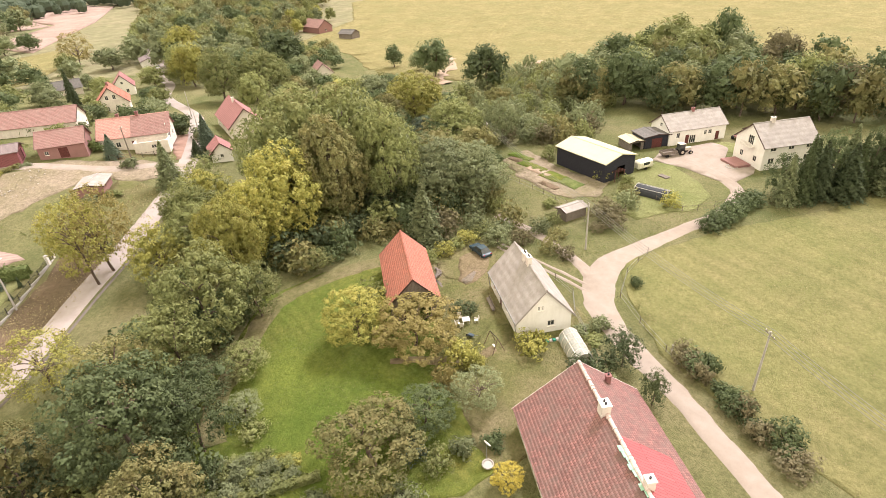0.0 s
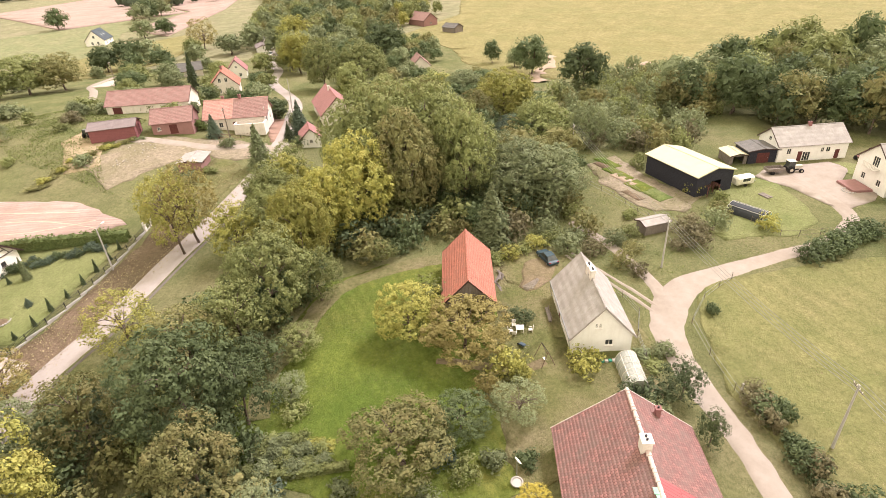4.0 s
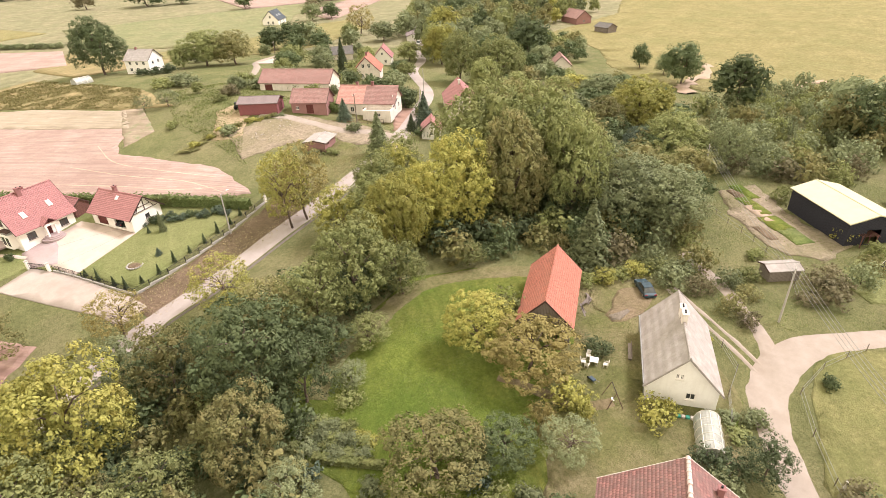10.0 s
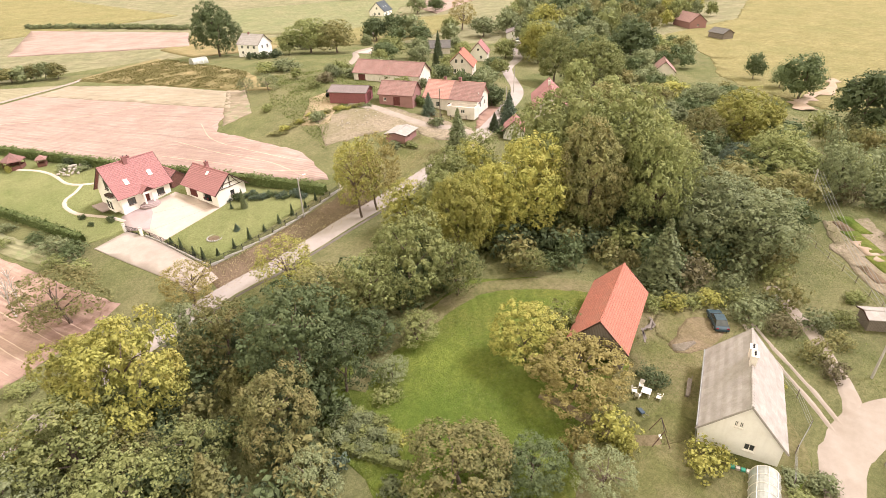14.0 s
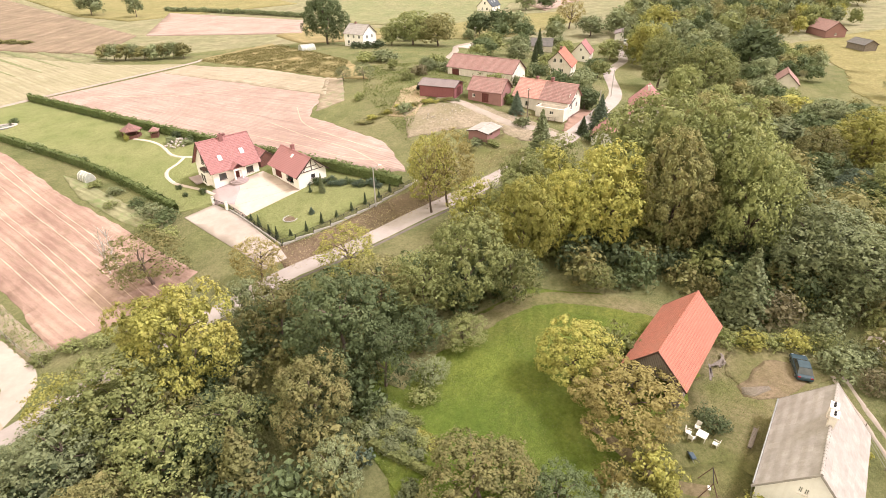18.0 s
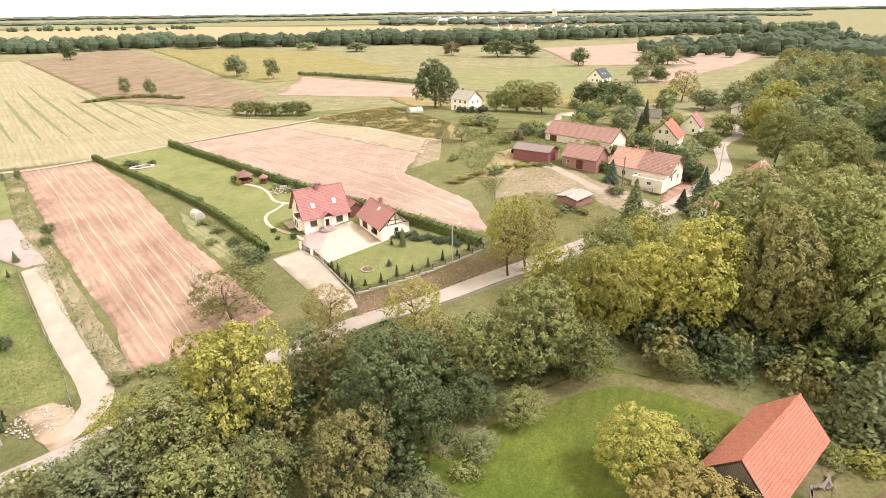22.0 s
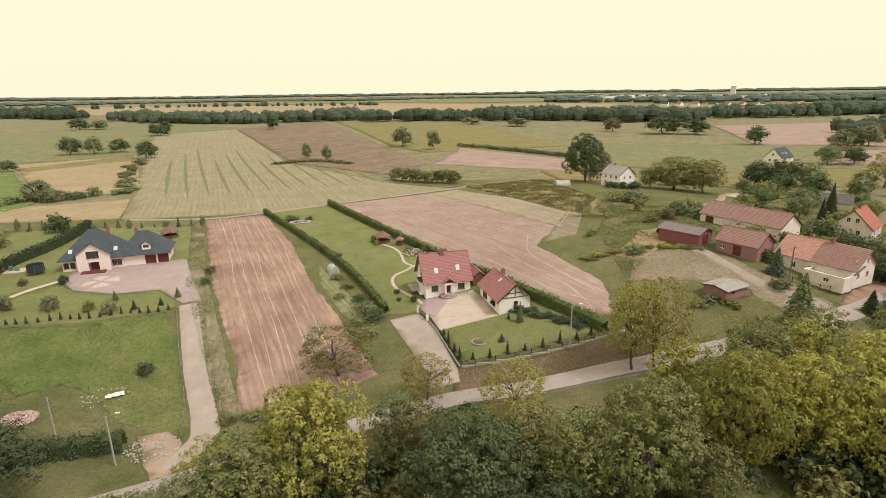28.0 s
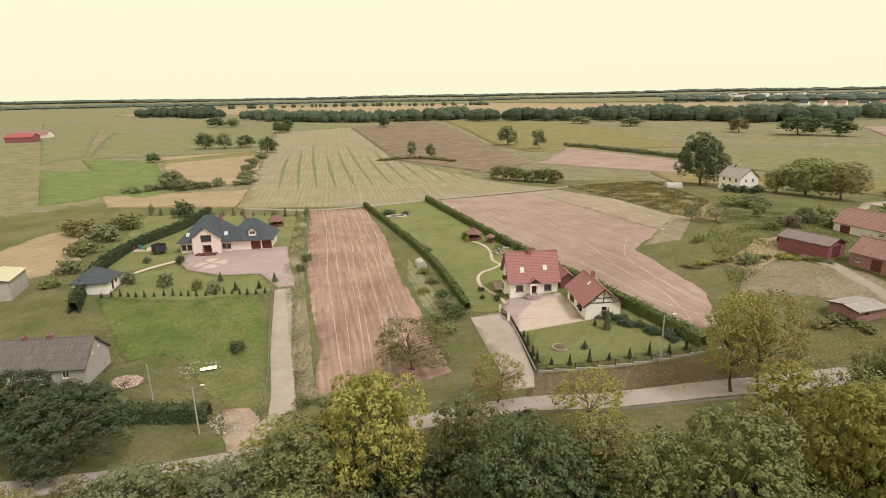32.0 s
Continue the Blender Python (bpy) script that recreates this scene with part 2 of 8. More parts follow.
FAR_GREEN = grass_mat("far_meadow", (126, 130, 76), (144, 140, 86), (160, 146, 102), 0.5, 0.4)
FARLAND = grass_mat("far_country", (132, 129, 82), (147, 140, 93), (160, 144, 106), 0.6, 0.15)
STUBBLE = soil_mat("stubble_strip", (140, 112, 89), (168, 141, 114), 1.4, -26, 0.12)
BROWN = soil_mat("tilled_field", (150, 126, 107), (168, 146, 127), 0.7, -28, 0.16, (150, 138, 98))
SOWN = soil_mat("sown_field", (140, 131, 92), (153, 142, 104), 2.0, -22, 0.3, (134, 132, 80), 0)
ROWS = soil_mat("leafy_vegetable_rows", (124, 122, 76), (142, 136, 90), 1.1, -28, 0.95, (112, 126, 62))
STRAW = soil_mat("straw_littered_marks", (176, 151, 119), (194, 171, 138), 1.0, -26, 0.1)
TRAM = grass_mat("green_tramline", (126, 129, 76), (138, 138, 86), (146, 138, 96), 0.6, 1.0)
BRIGHT = grass_mat("bright_green_meadow", (114, 130, 54), (132, 143, 66), (142, 140, 74), 0.35, 0.8)
DARKSOIL = soil_mat("ploughed_hill", (116, 100, 74), (140, 120, 90), 7.0, 28, 0.35, (128, 122, 76))
TAN = soil_mat("dry_field", (153, 134, 89), (167, 148, 105), 2.0, 12, 0.4, (129, 122, 72))
ORCHARD = soil_mat("berry_rows", (128, 116, 62), (148, 130, 74), 3.2, 62, 0.5, (112, 112, 54))
VEG = soil_mat("vegetable_strip", (136, 121, 91), (156, 140, 110), 1.2, -22, 0.75, (112, 124, 70))
ASPHALT = gravel_mat("worn_asphalt", (158, 146, 135), (170, 159, 148), (146, 131, 116))
DIRT = gravel_mat("pale_gravel_track", (150, 137, 118), (163, 150, 132), (134, 118, 92))
PAVE = gravel_mat("concrete_paving", (162, 148, 131), (175, 162, 144), (148, 131, 114))
CREAMPAVE = gravel_mat("cream_paving", (186, 168, 146), (196, 180, 159), (174, 152, 128))
PINKPAVE = gravel_mat("pinkish_paving", (160, 142, 134), (172, 154, 146), (146, 128, 120))
BARE = gravel_mat("bare_earth", (160, 138, 106), (178, 156, 124), (132, 120, 82))
WORN = grass_mat("worn_grass", (112, 114, 48), (134, 127, 68), (164, 144, 104), 0.75, 2.0)
KERB = gravel_mat("dark_kerb_stone", (104, 96, 86), (122, 112, 100), (92, 90, 62))
HAY = grass_mat("mown_hay_field", (126, 127, 58), (146, 140, 71), (158, 144, 84), 0.5, 1.6, mow=(3.2, 52))
DUST = grass_mat("dusty_village_ground", (142, 132, 88), (164, 148, 116), (180, 160, 136), 0.75, 1.4)
SANDY = grass_mat("sandy_worn_ground", (132, 120, 70), (146, 128, 88), (166, 142, 112), 0.85, 2.0)
RUBBLE = grass_mat("trodden_rubble", (132, 122, 92), (146, 134, 112), (158, 144, 128), 0.8, 2.4)
EARTH = gravel_mat("brown_trodden_earth", (146, 116, 88), (162, 134, 106), (126, 100, 72))
BANK = grass_mat("dry_bank", (120, 102, 70), (142, 120, 88), (106, 104, 58), 0.5, 2.0)

# ---- building blocks ----
def part(name, bm, material, parent=None, label="", m=None):
    """Links a bmesh as one mesh object under a thing."""
    me = bpy.data.meshes.new(name)
    bm.to_mesh(me)
    bm.free()
    for one in material if isinstance(material, (list, tuple)) else (material,):
        me.materials.append(one)
    ob = new(name, me)
    ob.parent = parent
    if m is not None:
        ob.matrix_basis = m
    if label:
        ob["label"] = label
    return ob


def sheet(name, verts, faces, material, parent=None, label=""):
    me = bpy.data.meshes.new(name)
    me.from_pydata(verts, [], faces)
    me.materials.append(material)
    ob = new(name, me)
    ob.parent = parent
    if label:
        ob["label"] = label
    return ob


def thing(name, x, y, turn, label, category, group="", z=None, kind=""):
    ob = new(name)
    ob.empty_display_size = 0.3
    ob.matrix_basis = pose(x, y, land(x, y) if z is None else z, 0, 0, turn)
    return tagged(ob, label, category, group, kind)


def box(bm, cx, cy, cz, sx, sy, sz, m=None):
    """A box by its centre and size."""
    made = bmesh.ops.create_cube(bm, size=1.0, matrix=(m or Matrix()) @ Matrix.Translation((cx, cy, cz)) @ Matrix.Diagonal((sx, sy, sz, 1)))
    return made["verts"]


def boxed(cx, cy, cz, sx, sy, sz, bevel=0.0, m=None):
    bm = bmesh.new()
    box(bm, cx, cy, cz, sx, sy, sz, m)
    if bevel:
        bmesh.ops.bevel(bm, geom=bm.edges[:], offset=bevel, segments=1, affect="EDGES")
    return bm


def tube(bm, a, b, r0, r1, n=8, caps=True):
    """A tapered round bar from a to b."""
    a, b = Vector(a), Vector(b)
    way = b - a
    m = Matrix.Translation((a + b) / 2) @ way.to_track_quat("Z", "Y").to_matrix().to_4x4()
    bmesh.ops.create_cone(bm, cap_ends=caps, segments=n, radius1=r0, radius2=r1, depth=way.length, matrix=m)


def lathe(profile, n=12):
    bm = bmesh.new()
    rings = []
    for r, z in profile:
        rings.append([bm.verts.new((r * math.cos(2 * math.pi * k / n), r * math.sin(2 * math.pi * k / n), z)) for k in range(n)])
    for a, b in zip(rings, rings[1:]):
        for k in range(n):
            bm.faces.new((a[k], a[(k + 1) % n], b[(k + 1) % n], b[k]))
    bm.faces.new(rings[-1])
    return bm


# ---- ground ----
def lines_of(lo, hi, fine_lo, fine_hi, fine, grow):
    """Grid lines, close together in the middle and wider apart outwards."""
    inner = list(np.arange(fine_lo, fine_hi + 0.1, fine))
    right, step = [inner[-1]], fine
    while right[-1] < hi:
        step = min(step * grow, 140)
        right.append(right[-1] + step)
    left, step = [inner[0]], fine
    while left[-1] > lo:
        step = min(step * grow, 140)
        left.append(left[-1] - step)
    return left[:0:-1] + inner + right[1:]


gx = lines_of(-4300, 4300, -130, 200, 4.0, 1.07)
gy = lines_of(-1500, 4300, -60, 260, 4.0, 1.07)
verts = [(x, y, land(x, y)) for y in gy for x in gx]
nx = len(gx)
faces = [(j * nx + i, j * nx + i + 1, (j + 1) * nx + i + 1, (j + 1) * nx + i) for j in range(len(gy) - 1) for i in range(nx - 1)]
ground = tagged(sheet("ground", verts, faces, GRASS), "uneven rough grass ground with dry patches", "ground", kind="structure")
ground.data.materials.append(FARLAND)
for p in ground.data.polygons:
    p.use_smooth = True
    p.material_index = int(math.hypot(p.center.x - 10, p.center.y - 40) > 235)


def smooth_line(points, step=3.0, closed=False):
    """A curve through the points, cut into short steps."""
    pts = [Vector(p) for p in points]
    n, out = len(pts), []
    for i in range(n if closed else n - 1):
        if closed:
            a, b, c, d = pts[i - 1], pts[i], pts[(i + 1) % n], pts[(i + 2) % n]
        else:
            a, b, c, d = pts[max(i - 1, 0)], pts[i], pts[i + 1], pts[min(i + 2, n - 1)]
        k = max(1, int((c - b).length / step))
        for j in range(k):
            t = j / k
            out.append(0.5 * ((2 * b) + (c - a) * t + (2 * a - 5 * b + 4 * c - d) * t * t + (3 * b - a - 3 * c + d) * t ** 3))
    if not closed:
        out.append(pts[-1])
    return out


def patch(name, outline, material, label, category, lift=0.05, cell=3.0, ragged=0.0, kind="structure", soft=False):
    """A piece of ground with its own surface, draped on the land, with a skirt at its rim."""
    pts = [Vector((p[0], p[1])) for p in outline]
    if soft:
        pts = smooth_line(pts, cell, True)
    if ragged:
        fine = []
        for a, b in zip(pts, pts[1:] + pts[:1]):
            k = max(1, int((b - a).length / 1.6))
            for j in range(k):
                q = a.lerp(b, j / k)
                n = noise.noise_vector(Vector((q.x * 0.5, q.y * 0.5, lift * 9)))
                fine.append(q + Vector((n.x, n.y)) * ragged)
        pts = fine
    bm = bmesh.new()
    bm.faces.new([bm.verts.new((p.x, p.y, 0)) for p in pts])
    bmesh.ops.triangulate(bm, faces=bm.faces[:])
    for axis in (0, 1):
        lo, hi = min(p[axis] for p in pts), max(p[axis] for p in pts)
        at = math.ceil(lo / cell) * cell
        while at < hi:
            no = (1, 0, 0) if axis == 0 else (0, 1, 0)
            bmesh.ops.bisect_plane(bm, geom=bm.verts[:] + bm.edges[:] + bm.faces[:], dist=0.001, plane_co=tuple(v * at for v in no), plane_no=no)
            at += cell
    for f in bm.faces:
        if f.normal.z < 0:
            f.normal_flip()
        f.smooth = True
    rim = [e for e in bm.edges if e.is_boundary]
    for v in bm.verts:
        v.co.z = land(v.co.x, v.co.y) + lift
    low = bmesh.ops.extrude_edge_only(bm, edges=rim)
    for v in low["geom"]:
        if isinstance(v, bmesh.types.BMVert):
            v.co.z -= lift + 0.1
    return tagged(part(name, bm, material), label, category, kind=kind)


def ribbon(name, points, width, material, label, category, lift=0.1, ragged=0.0, kind="structure", crown=0.04, across=6):
    """A road or path along a curve, cambered, with worn edges."""
    line = smooth_line(points, 1.5)
    verts, faces = [], []
    for i, p in enumerate(line):
        d = (line[min(i + 1, len(line) - 1)] - line[max(i - 1, 0)]).normalized()
        side = Vector((-d.y, d.x))
        w = (width(i / len(line)) if callable(width) else width) / 2
        for j in range(across + 1):
            u = 2 * j / across - 1
            q = p + side * (u * w)
            if ragged and j in (0, across):
                q = q + side * u * ragged * noise.noise(Vector((q.x * 0.4, q.y * 0.4, 3.1 + j)))
            drop = -0.25 if j in (0, across) else 0
            if j in (0, across):
                q = q + side * u * 0.1
            verts.append((q.x, q.y, land(q.x, q.y) + lift + crown * (1 - u * u) + drop))
    n = across + 1
    for i in range(len(line) - 1):
        for j in range(across):
            faces.append((i * n + j, (i + 1) * n + j, (i + 1) * n + j + 1, i * n + j + 1))
    ob = tagged(sheet(name, verts, faces, material), label, category, kind=kind)
    for f in ob.data.polygons:
        f.use_smooth = True
    return ob


# fields beyond the gardens
patch("field", [(-20, 78.6), (-6, 82.0), (1.0, 86.1), (-3.4, 96.1), (-10.5, 111.3), (-19.6, 128.6), (-31.4, 158.3), (-52.2, 200), (-71.2, 193.5), (-53.9, 153.2), (-42.4, 127), (-31.5, 105.8), (-24.2, 91.9)], STUBBLE, "narrow strip of tilled reddish brown soil", "field", 0.07, ragged=0.5)
patch("field", [(-22.2, 77.6), (-19, 78.4), (-47.5, 135), (-71, 192), (-74.5, 190), (-47.5, 124)], VEG, "strip of vegetable rows beside the drive", "field", 0.11, ragged=0.3)
patch("field", [(-30, 216), (18.5, 240), (38.5, 204.5), (51, 168.6), (46.9, 152.7), (38.2, 141.8), (36, 136.8), (38.6, 128.7), (41.6, 118.8), (44.9, 108.8), (43.4, 95), (32.5, 102.5), (21.5, 120.5), (5.5, 152)], BROWN, "large tilled field of pale reddish soil", "field", 0.07, ragged=0.6)
patch("field", [(7.8, 233.3), (27, 192), (45, 150.5), (51.5, 168), (38.8, 205), (18.8, 241)], PALE, "pale dry strip beside the tilled field", "field", 0.12, ragged=0.6)
patch("field", [(-101.8, 194.8), (-281.6, 575.7), (-224.3, 650.5), (-81.6, 344.7), (-10.9, 267.2), (17, 245), (-31, 218), (-54, 203.5)], SOWN, "sown field with green tramlines", "field", 0.3, 8.0)
patch("field", [(-224, 650), (-156.8, 800), (3.5, 339.9), (-13.4, 295.3), (-80, 348)], DARKSOIL, "dark ploughed hillside field", "field", 0.4, 10.0)
patch("field", [(-139.7, 805.6), (60.2, 654.8), (112.1, 427.8), (1.8, 400.8), (-25, 440)], PASTURE, "yellowing hillside pasture", "field", 0.35, 12.0)
patch("field", [(27.0, 425), (93.6, 346.1), (79.7, 300), (8, 338)], BROWN, "distant strip of bare brown soil", "field", 0.4, 9.0)
patch("field", [(22, 252), (58, 276), (66, 190), (60, 156), (52.5, 168), (40, 205)], ORCHARD, "berry plantation in brown rows", "field", 0.15, 5.0, ragged=0.8)
patch("field", [(303.8, 602.9), (479.6, 651.7), (330, 384.3), (243.4, 409.9)], BROWN, "distant tilled reddish field", "field", 0.5, 14.0)
patch("field", [(-238, 324), (-300, 330), (-234, 270), (-178, 212), (-150, 212), (-160, 235)], BRIGHT, "bright green strip of meadow", "field", 0.3, 8.0)
patch("field", [(-254.3, 350.5), (-203.3, 395.8), (-125, 252), (-165.1, 241.5)], TAN, "dry tan field", "field", 0.3, 8.0)
patch("field", [(-178, 212), (-120, 236), (-104, 197), (-156.6, 191.2)], TAN, "dry tan stubble field", "field", 0.3, 6.0)
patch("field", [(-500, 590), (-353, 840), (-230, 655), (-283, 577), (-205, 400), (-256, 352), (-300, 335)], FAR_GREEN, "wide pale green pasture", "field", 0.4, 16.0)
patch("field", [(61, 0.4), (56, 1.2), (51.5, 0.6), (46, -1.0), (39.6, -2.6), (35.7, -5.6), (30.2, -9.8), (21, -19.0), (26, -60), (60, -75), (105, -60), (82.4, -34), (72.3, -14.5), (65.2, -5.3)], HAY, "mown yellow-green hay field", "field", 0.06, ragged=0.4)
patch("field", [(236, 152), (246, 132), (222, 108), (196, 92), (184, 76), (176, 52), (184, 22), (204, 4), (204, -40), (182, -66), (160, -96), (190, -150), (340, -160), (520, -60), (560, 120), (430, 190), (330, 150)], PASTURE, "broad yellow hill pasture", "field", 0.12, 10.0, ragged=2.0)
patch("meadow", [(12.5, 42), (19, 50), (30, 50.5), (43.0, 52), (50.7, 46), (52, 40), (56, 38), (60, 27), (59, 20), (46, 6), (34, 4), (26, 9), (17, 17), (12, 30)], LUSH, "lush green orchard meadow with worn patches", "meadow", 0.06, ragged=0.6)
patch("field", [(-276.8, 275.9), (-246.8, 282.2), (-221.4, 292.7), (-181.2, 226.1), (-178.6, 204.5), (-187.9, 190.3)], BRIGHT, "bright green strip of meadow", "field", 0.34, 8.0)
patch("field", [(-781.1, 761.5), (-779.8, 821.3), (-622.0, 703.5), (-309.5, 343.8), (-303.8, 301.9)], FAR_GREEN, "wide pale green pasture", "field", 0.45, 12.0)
patch("field", [(-141, 145), (-138, 165), (-113, 136), (-103, 119), (-106, 110), (-132, 116)], TAN, "dry tan fallow ground beside the villa", "field", 0.2, 5.0, ragged=1.5)

# pale wheel marks over the tilled soil
for k, u in enumerate((2.0, 3.6, 5.4, 7.0, 9.2, 10.8, 12.4)):
    ribbon("wheel_mark", [(-17.5 + u * 1.05 - 0.4 * (k % 2), 80.5 + 0.3 * u), (-27.5 + u * 1.15, 101 + 0.45 * u + k % 3), (-38.5 + u * 1.2 + (k % 3) * 0.5, 124 + 0.5 * u), (-50.5 + u * 1.3, 152 + 0.55 * u), (-67 + u * 1.35, 189 + 0.55 * u)], lambda v: 0.32 + 0.25 * math.sin(9 * v) ** 2, STRAW, "pale wheel mark in the tilled strip", "track", 0.13, 0.5, crown=0.0, across=2)
for k, row in enumerate((((40.5, 98), (38, 110), (32, 124), (27, 141)), ((42, 101), (35, 109), (29, 121), (20, 138)), ((42.6, 106), (37.4, 119), (33.6, 133), (35.6, 147)), ((37, 101), (28, 114), (15, 138), (-4, 174), (-20, 205)), ((30, 180), (10, 190), (-15, 210)))):
    ribbon("wheel_mark", list(row), lambda v: 0.5 + 0.4 * math.sin(7 * v) ** 2, STRAW, "pale wheel mark across the tilled field", "track", 0.13, 0.6, crown=0.0, across=2)

# tramlines of young green in the sown field
for k in range(13):
    x, y = -106 + 8.2 * k, 236 + 3.0 * k
    far = 135 - 4 * k + 35 * (k % 3)
    ribbon("tramline", [(x, y), (x - 0.22 * far, y + 0.48 * far), (x - 0.45 * far, y + far)], lambda u: 0.4 + 3.0 * math.sin(3.1 * u), TRAM, "soft green tramline in the sown field", "field", 0.36, 1.2, across=3)

# tracks and drives
ribbon("road", [(-75, 38), (-50, 49), (-25.1, 62.4), (-12.0, 69.2), (1, 73.0), (13.4, 76.2), (24.9, 77.0), (38.7, 79.6), (52.0, 82.0), (64, 85.0), (78, 89.6), (100, 102), (122.2, 118.5), (147.0, 147.4), (168, 162), (185, 180), (215, 200), (260, 225)], 4.3, ASPHALT, "narrow worn grey asphalt village road", "road", 0.13, 0.25)
ribbon("road_kerb", [(-10.9, 66.8), (1.7, 70.5), (13.9, 73.7), (25.2, 74.5), (39.1, 77.1), (51, 79.2), (60, 81.4)], 0.25, KERB, "low weathered dark kerb along the road", "kerb", 0.24, 0.0, crown=0.0, across=2)
ribbon("dirt_track", [(-4, -25), (12, -15), (24.3, -8.4), (28.3, -6.2), (33.4, -3.6), (40, 0.6), (47.5, 4.0), (54, 4.4), (60, 2.6), (65.8, -2.5), (72.7, -9.7), (80.2, -17.2), (90, -21), (101.7, -16.2), (107, -10)], lambda u: 3.1 + 2.4 * math.exp(-((u - 0.5) / 0.09) ** 2), DIRT, "pale sandy gravel track", "road", 0.1, 0.7)
ribbon("dirt_track", [(52.5, 4.9), (58, 6.6), (64.0, 11.2), (68.1, 14.8), (74, 22)], 2.2, DIRT, "narrow sandy side track", "road", 0.085, 0.5)
for side in (-0.65, 0.65):
    ribbon("wheel_rut", [(52.2 + 0.8 * side, 5.6 - 0.55 * side), (55.6 + 0.8 * side, 9.8 - 0.55 * side), (60 + 0.8 * side, 16 - 0.55 * side), (63 + 0.8 * side, 20 - 0.5 * side)], lambda u: 0.6 + 0.25 * math.sin(8 * u) ** 2, DIRT, "worn sandy wheel rut in the grass", "track", 0.09, 0.35, across=3)
ribbon("driveway", [(-25.5, 66.5), (-23.0, 72.5), (-25.0, 79), (-32.6, 93.6), (-43.6, 117.0)], 4.9, PAVE, "long straight concrete-paved driveway", "driveway", 0.12, 0.0)

# ---- plants ----
def leaves(name, centres, ways, size, material, seed, thin=False, flat=0.55, hull=None):
    """A crown of many small leaf blades; centres and facing directions are arrays."""
    rng = np.random.default_rng(seed)
    n = len(centres)
    facing = ways + rng.normal(0, flat, (n, 3))
    facing /= np.linalg.norm(facing, axis=1)[:, None] + 1e-9
    other = rng.normal(0, 1, (n, 3))
    u = np.cross(facing, other)
    u /= np.linalg.norm(u, axis=1)[:, None] + 1e-9
    v = np.cross(facing, u)
    s = (size * rng.uniform(0.6, 1.35, n))[:, None]
    if thin:
        pts = np.stack([centres - u * s * 0.5, centres + u * s * 0.5 + v * s * 0.1, centres + v * s * 0.8], 1)
    else:
        pts = np.stack([centres - u * s * 0.62, centres - v * s * 0.36 + facing * s * 0.08, centres + u * s * 0.62, centres + v * s * 0.36 + facing * s * 0.08], 1)
    k = pts.shape[1]
    if hull is not None:
        pts = np.concatenate([pts, hull])
        n = len(pts)
    me = bpy.data.meshes.new(name)
    me.vertices.add(n * k)
    me.vertices.foreach_set("co", pts.astype(np.float32).ravel())
    me.loops.add(n * k)
    me.loops.foreach_set("vertex_index", np.arange(n * k, dtype=np.int32))
    me.polygons.add(n)
    me.polygons.foreach_set("loop_start", np.arange(0, n * k, k, dtype=np.int32))
    me.materials.append(material)
    me.update(calc_edges=True)
    return me


def ball(k=2, bottom=True):
    """A round body of four-cornered faces, as an array of quads."""
    quads = []
    for axis in range(3):
        for sign in (-1, 1):
            if axis == 2 and sign < 0 and not bottom:
                continue
            for i in range(k):
                for j in range(k):
                    face = []
                    for a, b in ((i, j), (i + 1, j), (i + 1, j + 1), (i, j + 1)):
                        v = [0.0, 0.0, 0.0]
                        v[axis], v[(axis + 1) % 3], v[(axis + 2) % 3] = sign, sign * math.tan(0.7854 * (2 * a / k - 1)), math.tan(0.7854 * (2 * b / k - 1))
                        face.append(Vector(v).normalized()[:])
                    quads.append(face)
    return np.array(quads)


